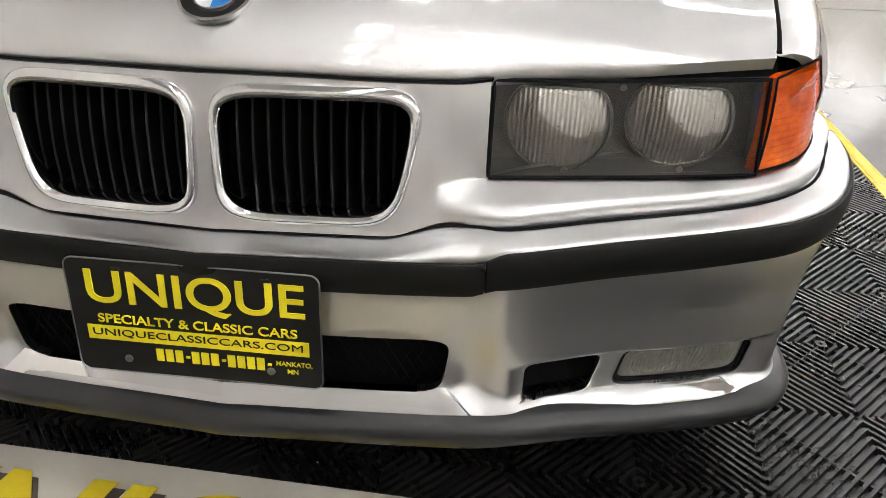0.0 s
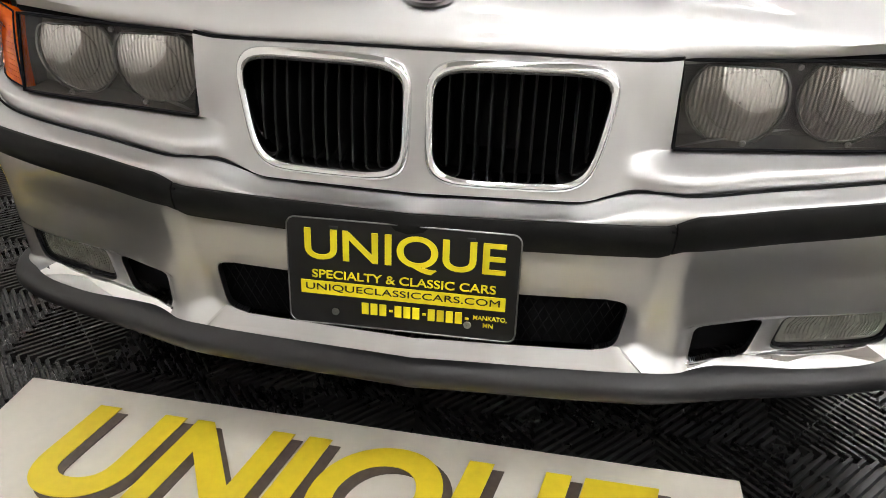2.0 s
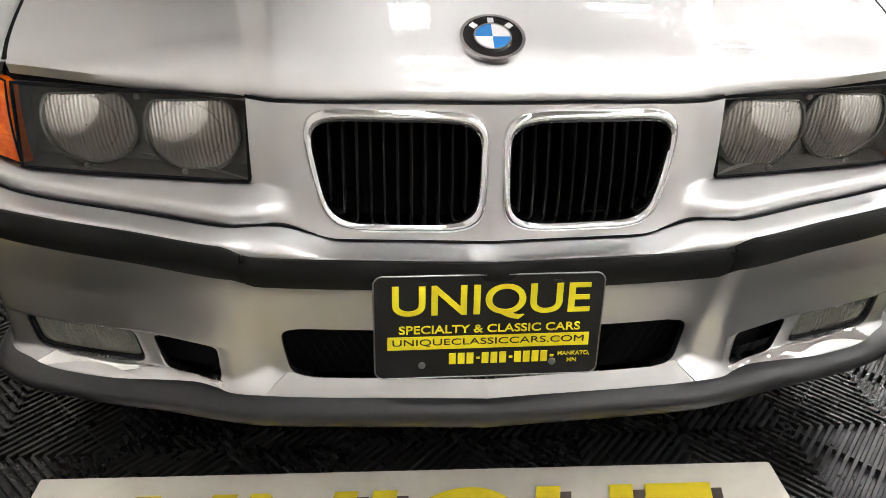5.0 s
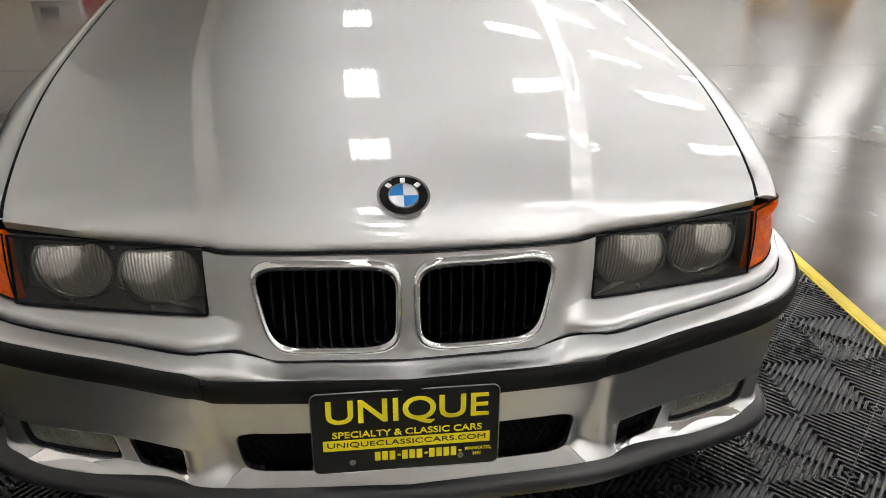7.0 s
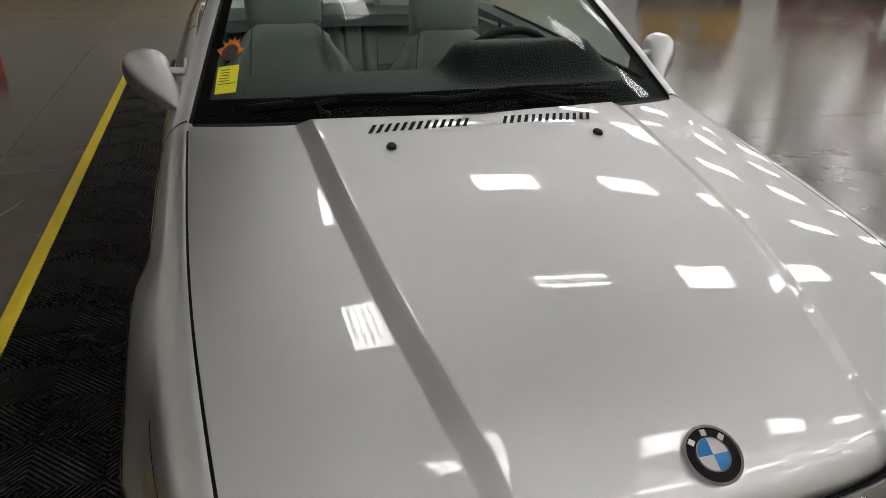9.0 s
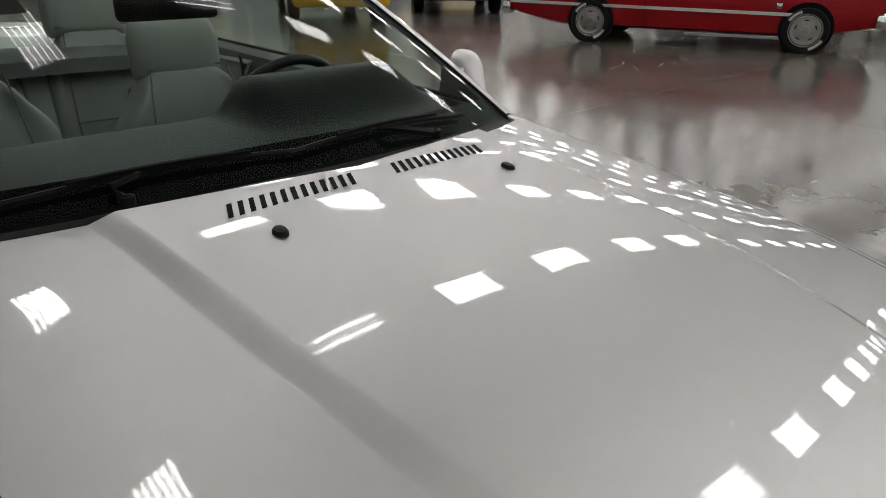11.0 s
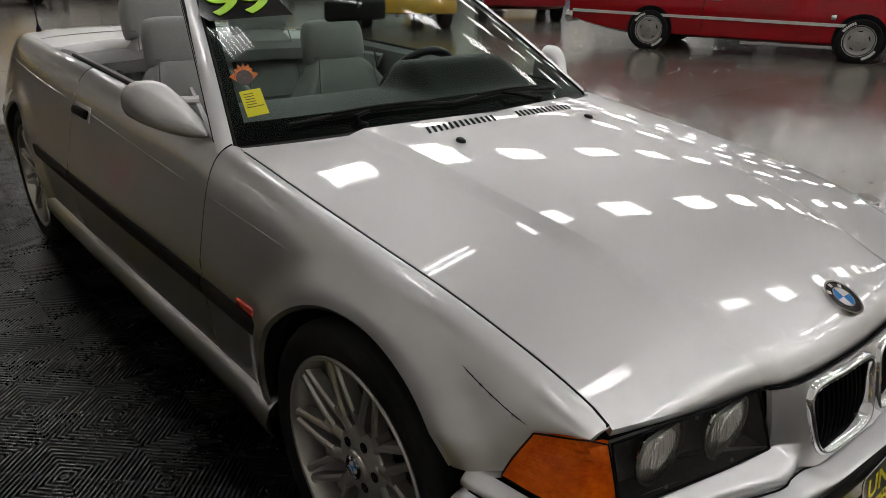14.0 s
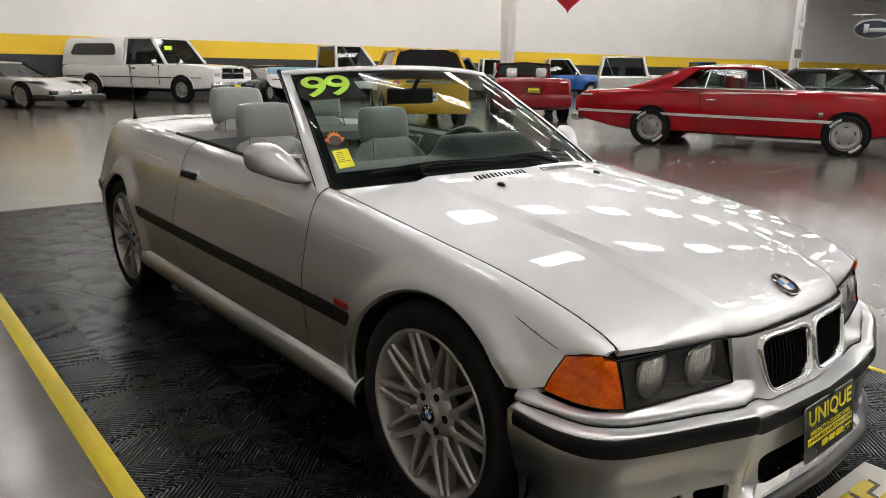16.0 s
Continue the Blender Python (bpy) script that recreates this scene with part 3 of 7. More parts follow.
# black mouldings, skirts, marker lamps
def strip_z(y):
    return 0.507 + 0.030 * (y - 1.06) / 1.85


def moulding(y0, y1, h=0.026, out=0.009):
    rings = []
    for i in range(25):
        y = lerp(y0, y1, i / 24)
        z = strip_z(y)
        ring = []
        for dz, o in ((-h, -0.004), (-h, out * 0.6), (-h * 0.6, out), (h * 0.6, out), (h, out * 0.6), (h, -0.004)):
            p = side(y, side_q(y, z + dz))
            ring.append((p.x + o, y, z + dz))
        rings.append(ring)
    return Mesh().loft(rings, True, True)


both("side_moulding", lambda: moulding(1.118, DOOR0 - 0.004), BLACK_TRIM, d=0)
both("side_moulding", lambda: moulding(DOOR0 + 0.004, DOOR1 - 0.004), BLACK_TRIM, d=0)
both("side_moulding", lambda: moulding(DOOR1 + 0.004, 3.17), BLACK_TRIM, d=0)
both("side_moulding", lambda: moulding(3.86, 4.40), BLACK_TRIM, d=0)


def skirt():
    rings = []
    for i in range(31):
        y = lerp(1.135, 3.18, i / 30)
        w = wide(y)
        e = 0.028 * (y - 1.1) / 1.85
        flare = 0.010 * (1 - smooth(1.13, 1.40, y)) + 0.006
        w -= 0.012
        sec = [(w - 0.030, 0.318), (w - 0.012 + flare * 0.2, 0.310), (w - 0.002 + flare * 0.6, 0.292), (w + flare, 0.262), (w + flare * 0.8, 0.234), (w - 0.012 + flare * 0.6, 0.214), (w - 0.05, 0.206), (w - 0.20, 0.205)]
        rings.append([(x, y, z + e) for x, z in sec])
    return Mesh().loft(rings, False)


both("side_skirt", skirt, SILVER, d=0.01)


def marker():
    ms = Mesh()
    p = side(1.205, side_q(1.205, 0.548))
    return ms.box((p.x + 0.002, 1.205, 0.552), (0.012, 0.085, 0.021), 0.005, 2)


both("side_marker", marker, REDLENS, "orange-red side marker lamp", d=0)


def door_handle():
    p = side(2.525, side_q(2.525, 0.797))
    tilt = Matrix.Rotation(radians(-20), 4, "Y")
    return Mesh().box((p.x + 0.006, 2.525, 0.797), (0.022, 0.165, 0.032), 0.009, 3, tilt)


def handle_cup():
    p = side(2.525, side_q(2.525, 0.797))
    tilt = Matrix.Rotation(radians(-20), 4, "Y")
    return Mesh().box((p.x - 0.002, 2.53, 0.796), (0.010, 0.20, 0.054), 0.004, 2, tilt)


both("handle_recess", handle_cup, SILVER, d=0)
both("door_handle", door_handle, BLACK_TRIM, "black pull door handle", d=0)


# ---- bonnet ----
crease_x = spline((0.16, 0.24, 0.41, 0.71, 1.29, 1.45), (0.296, 0.305, 0.339, 0.382, 0.421, 0.430))
front_y = spline((0, 0.14, 0.28, 0.33, 0.5, 0.65, 0.70), (0.160, 0.166, 0.188, 0.212, 0.247, 0.287, 0.31))
rear_y = spline((0, 0.26, 0.49, 0.62, 0.70), (1.222, 1.264, 1.328, 1.385, 1.43))
mid_z = spline((0.155, 0.165, 0.185, 0.22, 0.30, 0.45, 0.65, 0.85, 1.085, 1.18, 1.30, 1.45), (0.643, 0.658, 0.679, 0.698, 0.727, 0.766, 0.808, 0.845, 0.882, 0.896, 0.906, 0.914))

lamp_side_z = spline((0.155, 0.163, 0.176, 0.20, 0.24, 0.30, 0.45, 0.65, 0.85, 1.085, 1.18, 1.30, 1.45), (0.645, 0.664, 0.680, 0.694, 0.708, 0.727, 0.766, 0.808, 0.845, 0.882, 0.896, 0.906, 0.914))


def bonnet_z(x, y):
    e = top_x(max(0.285, y))
    s = min(1.02, abs(x) / e)
    # near the front the outline lies further back at the sides
    yy = y - (front_y(abs(x)) - front_y(0)) * (1 - smooth(0.18, 0.75, y))
    zc = lerp(mid_z(yy), lamp_side_z(yy), smooth(0.24, 0.36, abs(x)))
    ze = top_z(max(0.285, y))
    z = ze + (zc - ze) * (1 - s ** 2.3)
    c = crease_x(y)
    z += 0.0135 * min(1, max(0, (c + 0.019 - abs(x)) / 0.038)) * smooth(0.15, 0.40, y)
    return z


def bonnet():
    us = [k / 14 for k in range(14)]

    def f(u, v):
        k = u * 60 - 30
        sgn = -1 if k < 0 else 1
        k = abs(k)
        y_guess = lerp(front_y(0.3), rear_y(0.3), v)
        for _ in range(3):
            c, e = crease_x(y_guess), top_x(max(0.285, y_guess)) - 0.0055
            x = (c - 0.024) * k / 14 if k <= 14 else (c + (-0.024, -0.0201, -0.0179, -0.008, 0.008, 0.0179, 0.0201, 0.024)[int(round(k)) - 14] if k <= 21 else lerp(c + 0.024, e, (k - 21) / 9))
            vv = v ** 1.25
            y_guess = lerp(front_y(x), rear_y(x), vv)
        z = bonnet_z(x, y_guess)
        if v < 0.10:
            edge = 0.6408 - 0.006 * smooth(0.1, 0.30, x) + 0.015 * smooth(0.28, 0.66, x)
            z += (edge - bonnet_z(x, front_y(x))) * (1 - v / 0.10) ** 2
        return (sgn * x, y_guess, z)
    return Mesh().grid(f, 60, 70)


hood = cpart("bonnet", bonnet().thicken(lambda p: (0, 0.004 if p[1] < 0.5 else 0, -0.014)), SILVER, "silver bonnet with two raised creases", 50)


def on_bonnet(ms, cx, cy, lift=0.0):
    """Lays a flat mesh, drawn round 0,0, on the bonnet at cx, cy."""
    ms.v = [(x + cx, y + cy, bonnet_z(x + cx, y + cy) + z + lift) for x, y, z in ms.v]
    return ms


# grille slots and washer jets at the rear edge of the bonnet
for s in (1, -1):
    for k in range(13):
        cx = s * (0.050 + 0.0188 * k)
        ms = Mesh()
        sl = 0.010
        ring = [(-0.0045 - sl, -0.021), (0.0045 - sl, -0.021), (0.0045 + sl, 0.021), (-0.0045 + sl, 0.021)]
        ring = [(x * 1.0, y) for x, y in ring]
        ms.loft([[(x, y, -0.002) for x, y in ring], [(x, y, 0.0012) for x, y in ring]], True, True)
        cpart("vent_slot", on_bonnet(ms, cx, 1.178 + 0.035 * abs(cx)), VOID, parent=None)
    jet = Mesh().loft([[(a * math.cos(t), 1.3 * a * math.sin(t), z) for t in [2 * math.pi * k / 14 for k in range(14)]] for a, z in ((0.0115, -0.002), (0.0115, 0.003), (0.009, 0.007), (0.003, 0.008))], True, True)
    cpart("washer_jet", on_bonnet(jet, s * 0.253, 1.086), BLACK_TRIM, "black washer jet")


# badge: ring, quarters in blue and white
def disc(r0, r1, a0, a1, z, n=24):
    ms = Mesh()
    rings = [[(r * math.cos(lerp(a0, a1, k / n)), r * math.sin(lerp(a0, a1, k / n)), zz) for k in range(n + 1)] for r, zz in ((max(r0, 0.0001), z), (r1, z))]
    return ms.loft(rings, False)


def badge(place, parent_part, r=0.0415):
    b = cpart("badge", place(disc(0, r * 0.99, 0, 2 * math.pi, 0.0045, 40)), GLOSSBLACK, "round black badge with blue and white quarters") if parent_part is None else part("badge", place(disc(0, r * 0.99, 0, 2 * math.pi, 0.0045, 40)), GLOSSBLACK, parent_part)
    for k in range(4):
        part("quarter", place(disc(0, r * 0.58, k * PI2, (k + 1) * PI2, 0.006, 10)), BLUE if k % 2 else WHITE_EN, b)
    ring = Mesh()
    for r0, r1, z in ((r * 0.96, r * 1.06, 0.0065), (r * 0.57, r * 0.62, 0.0068)):
        ring.loft([[(a * math.cos(t), a * math.sin(t), zz) for t in [2 * math.pi * k / 40 for k in range(40)]] for a, zz in ((r0, z - 0.006), (r0, z), (r1, z), (r1, z - 0.006))], True, False)
    part("ring", place(ring), CHROME, b)
    marks = Mesh()
    for a in (0.75, PI2, math.pi - 0.75):
        marks.box((r * 0.79 * math.cos(a), r * 0.79 * math.sin(a), 0.0052), (r * 0.2, r * 0.22, 0.0012), rot=Matrix.Rotation(a - PI2, 4, "Z"))
    part("badge_mark", place(marks), WHITE_EN, b)
    return b


def tangent(ms, cy, lift):
    """Lays a flat mesh on the plane that touches the bonnet's middle line at cy."""
    d = (bonnet_z(0, cy + 0.03) - bonnet_z(0, cy - 0.03)) / 0.06
    k = math.hypot(1, d)
    ms.v = [(x, cy + (y - z * d) / k, bonnet_z(0, cy) + lift + (y * d + z) / k) for x, y, z in ms.v]
    return ms


badge(lambda ms: tangent(ms, 0.222, -0.001), None, 0.0405)



def side_line(y0, z0, y1, z1, o, r):
    pts = []
    for k in range(31):
        y = lerp(y0, y1, k / 30)
        p = side(y, side_q(y, lerp(z0, z1, k / 30)))
        pts.append((p.x + o, p.y, p.z))
    return Mesh().tube(pts, [r * min(1, 0.15 + k / 6, 0.15 + (30 - k) / 3) for k in range(31)], 8)


# pressed line along the shoulder; dark tube draws the crease's shade, arch to corner lamp
both("swage_line", lambda: side_line(1.02, 0.733, DOOR0 - 0.004, 0.756, -0.0011, 0.0021), SILVER, d=0)
both("swage_line", lambda: side_line(DOOR0 + 0.004, 0.7565, DOOR1 - 0.004, 0.812, -0.0011, 0.0021), SILVER, d=0)
both("swage_line", lambda: side_line(DOOR1 + 0.004, 0.812, 4.15, 0.86, -0.0011, 0.0021), SILVER, d=0)
both("crease_shade", lambda: side_line(0.376, 0.636, 0.525, 0.692, -0.0006, 0.0012), VOID, d=0)


def shut_gap():
    pts = [(top_x(y) - 0.0028, y, top_z(y) - 0.0035) for y in [lerp(0.292, 1.40, k / 40) for k in range(41)]]
    return Mesh().tube(pts, 0.0042, 6)


both("shut_gap", shut_gap, VOID, d=0)


def door_gap(y0):
    pts = []
    for k in range(25):
        p = side(y0, lerp(0.12, 0.99, k / 24))
        pts.append((p.x - 0.0035, p.y, p.z))
    return Mesh().tube(pts, 0.0036, 6)


both("door_gap", lambda: door_gap(DOOR0), VOID, d=0)
both("door_gap", lambda: door_gap(DOOR1), VOID, d=0)

# ---- nose panel with the twin grilles and the ledges under the lamps ----
KC, KH = 0.5525, 0.0765
LW = 0.3185


def kidney(x, z, grow=0.0):
    """Below 1 inside a grille opening."""
    X, Z = abs(x) - 0.1285, z - KC
    t = (Z + KH) / (2 * KH)
    # outer edge slants in towards the bottom, inner edge nearly upright
    right = 0.1185 - 0.029 * max(0, 1 - t) ** 1.6 + grow
    left = 0.1190 - 0.003 * (1 - t) + grow
    a = X / (right if X > 0 else left)
    b = Z / (KH + grow)
    n = 5.4
    return (abs(a) ** n + abs(b) ** n) ** (1 / n)


def nose_bottom(x):
    return 0.462 + 0.021 * smooth(0.205, 0.295, abs(x))


def nose_top(x):
    return 0.6375 - 0.006 * smooth(0.1, 0.32, abs(x))


def lamp_top(x):
    return 0.6275 - 0.003 * smooth(0.32, 0.65, abs(x))


def lamp_low(x):
    return 0.5225 - 0.009 * smooth(0.32, 0.65, abs(x))


def nose_y(x, z):
    x = abs(x)
    t = max(0, (z - 0.462) / 0.175)
    y0 = plan(at_x(x), 0)[1] + 0.044 - 0.010 * 0
    return lerp(y0, front_y(x) - 0.013, t ** lerp(1.0, 0.75, smooth(0.12, 0.32, x)))


def lamp_y(x, z):
    """Front of a lamp cover: slants back outwards and upwards."""
    x = abs(x)
    t = (z - 0.523) / 0.11
    return lerp(0.176, 0.216, t) + 0.072 * max(0, (x - 0.32) / 0.33) ** 1.15 + (0.01 * (1 - t)) * smooth(0.32, 0.65, x)


def ledge_top(u):
    return nose_bottom(ax(u)) - 0.003 + 0.026 * smooth(0.62, 1.0, abs(u))


# line along the foot of the corner lamp, back to the wheel arch
EDGE0 = at_x(0.645)
edge_x = spline((0, 0.3, 0.6, 0.85, 1), (0.645, 0.700, 0.738, 0.757, 0.774))
edge_y = spline((0, 0.3, 0.6, 0.85, 1), (0.260, 0.293, 0.350, 0.415, 0.462))
edge_z = spline((0, 0.3, 0.6, 0.85, 1), (0.511, 0.514, 0.521, 0.530, 0.536))


def ledge(uu, v):
    """Silver ledge under a lamp, on round to the wheel arch."""
    x = plan_x(uu)
    back = lerp(0.040, 0.022, smooth(0.86, 1.0, uu))
    bx, by = plan(uu, -back)
    bz = ledge_top(uu) + 0.0015
    xi = min(x, 0.645)
    a = Vector((xi, lamp_y(xi, 0.52) + 0.002, lamp_low(xi) - 0.0015))
    s = max(0, (uu - EDGE0) / (1 - EDGE0))
    t = a if s <= 0 else Vector((edge_x(s), edge_y(s), edge_z(s)))
    if s > 0.3:
        t.x = max(t.x, side(t.y, side_q(t.y, t.z)).x + 0.001)
    o = Vector((bx, by, bz))
    cx, cy = plan(uu, -back + 0.003)
    c = Vector((cx, cy, bz + 0.019 - 0.006 * smooth(0.7, 1, uu)))
    # short upright face, small radius, flat slope up to the lamp
    p, q = o.lerp(c, 0.45), c.lerp(t, 0.28)
    if v < 0.2:
        return o.lerp(p, v / 0.2)
    if v > 0.55:
        return q.lerp(t, (v - 0.55) / 0.45)
    k = (v - 0.2) / 0.35
    return p * (1 - k) ** 2 + c * 2 * k * (1 - k) + q * k * k


def open_rim(ms):
    """Points on the open edges of a skin."""
    count = {}
    for q in ms.f:
        for a, b in zip(q, q[1:] + q[:1]):
            count[(min(a, b), max(a, b))] = count.get((min(a, b), max(a, b)), 0) + 1
    return {i for e, n in count.items() if n == 1 for i in e}


def nose():
    ms = Mesh()
    us = [at_x(LW) * k / 74 for k in range(75)]
    us += [lerp(us[-1], 0.995, k / 50) for k in range(1, 51)]
    us = [-u for u in us[:0:-1]] + us
    NV, NL = 56, 22

    def f(u, v):
        uu = us[int(round(u * (len(us) - 1)))]
        sg, a = (-1 if uu < 0 else 1), abs(uu)
        x = plan_x(a)
        split = min(lamp_low(x), 0.522)
        w = smooth(0.256, 0.322, x)
        k = v * NV / NL
        if k <= 1.0001:
            z = lerp(nose_bottom(x), split, k)
            q = Vector((x, nose_y(x, z), z))
            if w > 0:
                q = q.lerp(ledge(a, min(1, k)), w)
            return (sg * q.x, q.y, q.z)
        k = (v * NV - NL) / (NV - NL)
        x = min(x, LW)
        base = Vector((x, nose_y(x, split), split))
        if w > 0:
            base = base.lerp(ledge(a if x < LW else at_x(LW), 1.0), smooth(0.256, 0.322, x))
        z = lerp(base.z, nose_top(x), k)
        y = nose_y(x, z) + (base.y - nose_y(x, base.z)) * (1 - k) ** 2
        return (sg * x, y, z)
    ms.grid(f, len(us) - 1, NV, skip=lambda x, y, z: kidney(x, z) < 1.0 or (abs(x) > LW - 0.0005 and z > lamp_low(x) + 0.0008 and y < 0.30))
    # pull the rims of the holes on to their outline
    for i in open_rim(ms):
        x, y, z = ms.v[i]
        k = kidney(x, z)
        if 0.7 < k < 1.2 and abs(x) < 0.26 and z > nose_bottom(x) + 0.004 and z < nose_top(x) - 0.002:
            cx = math.copysign(0.1285, x)
            nx, nz = cx + (x - cx) / k, KC + (z - KC) / k
            ms.v[i] = (nx, nose_y(nx, nz), nz)
    return ms.thicken((0, 0.010, -0.002))


cpart("nose_panel", nose(), SILVER, "silver nose panel and lamp ledges", 60)


def outline(s, grow, n=96):
    pts = []
    for k in range(n):
        a = 2 * math.pi * k / n
        dx, dz = math.cos(a), math.sin(a)
        lo, hi = 0.02, 0.25
        for _ in range(30):
            md = (lo + hi) / 2
            if kidney(0.1285 + dx * md, KC + dz * md, grow) < 1:
                lo = md
            else:
                hi = md
        x, z = 0.1285 + dx * lo, KC + dz * lo
        pts.append((s * x, z))
    return pts


for s in (1, -1):
    ring = Mesh()
    rings = []
    for grow, o in ((0.0025, 0.004), (0.0015, -0.006), (-0.001, -0.0095), (-0.0045, -0.0105), (-0.008, -0.0085), (-0.0105, 0.0), (-0.0105, 0.022)):
        # the band is broader along the top
        rings.append([(x, nose_y(x, z) + o, z - (0.004 * smooth(0.5, 1, (z - KC) / KH) if grow < -0.005 else 0)) for x, z in outline(s, grow)])
    ring.loft(rings, True, False)
    kid = cpart("grille_surround", ring, CHROME, "chrome kidney-shaped grille surround", 50)
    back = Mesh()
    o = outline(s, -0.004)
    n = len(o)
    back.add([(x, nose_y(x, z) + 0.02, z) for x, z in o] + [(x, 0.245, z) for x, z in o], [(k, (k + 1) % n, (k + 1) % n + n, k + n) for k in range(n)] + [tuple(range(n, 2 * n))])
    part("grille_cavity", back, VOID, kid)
    for k in range(11):
        x = s * (0.036 + 0.0178 * k)
        zs = [z for z in [0.470 + 0.002 * j for j in range(100)] if kidney(x, z, -0.010) < 1]
        if len(zs) > 4:
            rings = []
            for j in range(9):
                z = lerp(zs[0], zs[-1], j / 8)
                y = nose_y(x, z) + 0.014 - 0.006 * math.sin(math.pi * j / 8)
                rings.append([(x - 0.0016, y + 0.05, z), (x - 0.0016, y, z), (x, y - 0.002, z), (x + 0.0016, y, z), (x + 0.0016, y + 0.05, z)])
            part("slat", Mesh().loft(rings, True, True), BLACK_TRIM, kid)

# ---- head lamps ----
RIBBEDGLASS = bpy.data.materials.new("ribbed_lamp_glass")
RIBBEDGLASS.use_nodes = True
_nt = RIBBEDGLASS.node_tree
_b = _nt.nodes["Principled BSDF"]
_b.inputs["Base Color"].default_value = (0.62, 0.60, 0.56, 1)
_b.inputs["Metallic"].default_value = 0.5
_b.inputs["Roughness"].default_value = 0.25
_b.inputs["Coat Weight"].default_value = 0.7
_tc = _nt.nodes.new("ShaderNodeTexCoord")
_w = _nt.nodes.new("ShaderNodeTexWave")
_w.inputs["Scale"].default_value = 56
_w.inputs["Distortion"].default_value = 0.6
_w.bands_direction = "X"
_bp = _nt.nodes.new("ShaderNodeBump")
_bp.inputs["Strength"].default_value = 0.5
_bp.inputs["Distance"].default_value = 0.004
_nt.links.new(_tc.outputs["Object"], _w.inputs["Vector"])
_nt.links.new(_w.outputs["Fac"], _bp.inputs["Height"])
_nt.links.new(_bp.outputs["Normal"], _b.inputs["Normal"])


for s in (1, -1):
    def cover(u, v, d=0.0):
        x = lerp(LW + 0.003, 0.6455, u)
        z = lerp(lamp_low(x) + 0.001, lamp_top(x), v)
        return (s * x, lamp_y(x, z) + d, z)
    lamp = cpart("head_lamp", Mesh().grid(lambda u, v: cover(u, v, 0.055), 20, 8), LAMPMASK, "twin-round head lamp behind a smoky clear cover", 60)
    rim = Mesh()
    rim.loft([[cover(u, 0, d) for u in [k / 20 for k in range(21)]] for d in (0.055, 0.0)], False)
    rim.loft([[cover(u, 1, d) for u in [k / 20 for k in range(21)]] for d in (0.055, 0.0)], False)
    for u in (0, 1):
        rim.loft([[cover(u, v, d) for v in [k / 8 for k in range(9)]] for d in (0.055, 0.0)], False)
    part("lamp_housing", rim, LAMPMASK, lamp)
    seal = Mesh()
    path = [cover(u, 0, -0.001) for u in [k / 20 for k in range(21)]] + [cover(1, v, -0.001) for v in [k / 8 for k in range(1, 9)]] + [cover(u, 1, -0.001) for u in [1 - k / 20 for k in range(1, 21)]] + [cover(0, v, -0.001) for v in [1 - k / 8 for k in range(1, 9)]]
    part("lamp_seal", seal.tube(path, 0.0024, 6), VOID, lamp)
    for cx in (0.398, 0.543):
        cz = 0.578
        cy = lamp_y(cx, cz) + 0.012
        bowl = Mesh().lathe([(0.0625, 0.006), (0.0625, 0.0), (0.060, 0.002), (0.053, 0.014), (0.038, 0.03), (0.02, 0.038), (0.001, 0.04)], "y", (s * cx, cy, cz), 40)
        bowl.v = [(x, y, min(z, lamp_top(x) - 0.008)) for x, y, z in bowl.v]
        part("reflector", bowl, CHROME, lamp, "bright lamp reflector")
        dome = Mesh().lathe([(0.060, 0.004), (0.056, -0.001), (0.047, -0.004), (0.036, -0.006)], "y", (s * cx, cy, cz), 40)
        dome.v = [(x, y, min(z, lamp_top(x) - 0.008)) for x, y, z in dome.v]
        part("lens", dome, RIBBEDGLASS, lamp, "ribbed glass lamp lens")
        part("inner_lens", Mesh().lathe([(0.040, -0.0050), (0.0385, -0.0075), (0.028, -0.011), (0.014, -0.013), (0.001, -0.0135)], "y", (s * cx, cy, cz), 36), RIBBEDGLASS, lamp)
        lr = Mesh().lathe([(0.064, 0.002), (0.0635, -0.003), (0.0605, -0.003), (0.060, 0.004)], "y", (s * cx, cy, cz), 40)
        lr.v = [(x, y, min(z, lamp_top(x) - 0.007)) for x, y, z in lr.v]
        part("lens_ring", lr, LAMPMASK, lamp)
    for cx, v in ((0.41, 0.06), (0.55, 0.06), (0.47, 0.92)):
        u = (cx - 0.3215) / 0.324
        p = cover(u, v, 0.004)
        part("screw", Mesh().lathe([(0.0045, 0), (0.0035, -0.003), (0.0005, -0.003)], "y", p, 10), STEEL, lamp)
    part("cover_glass", Mesh().grid(cover, 20, 8).thicken((0, 0.003, 0)), LENS, lamp, "clear lamp cover")
    # black rubber above the lamp
    part("upper_seal", Mesh().grid(lambda u, v: (s * lerp(LW + 0.001, 0.655, u), lamp_y(lerp(LW + 0.001, 0.655, u), 0.63) + 0.006 + 0.02 * v, lamp_top(0.5) + 0.024 * v), 12, 2), VOID, lamp)
    part("cover_edge", Mesh().tube([cover(u, 1, -0.0008) for u in [k / 20 for k in range(1, 20)]], 0.0011, 5), RIBBEDGLASS, lamp)

    # amber corner lamp wraps from the head lamp to a point on the fender
    lowx, lowy = spline((0, 0.45, 0.75, 1), (0.6475, 0.704, 0.736, 0.752)), spline((0, 0.45, 0.75, 1), (0.258, 0.294, 0.345, 0.412))
    topx, topy = spline((0, 0.45, 0.75, 1), (0.6525, 0.690, 0.708, 0.716)), spline((0, 0.45, 0.75, 1), (0.294, 0.318, 0.345, 0.372))

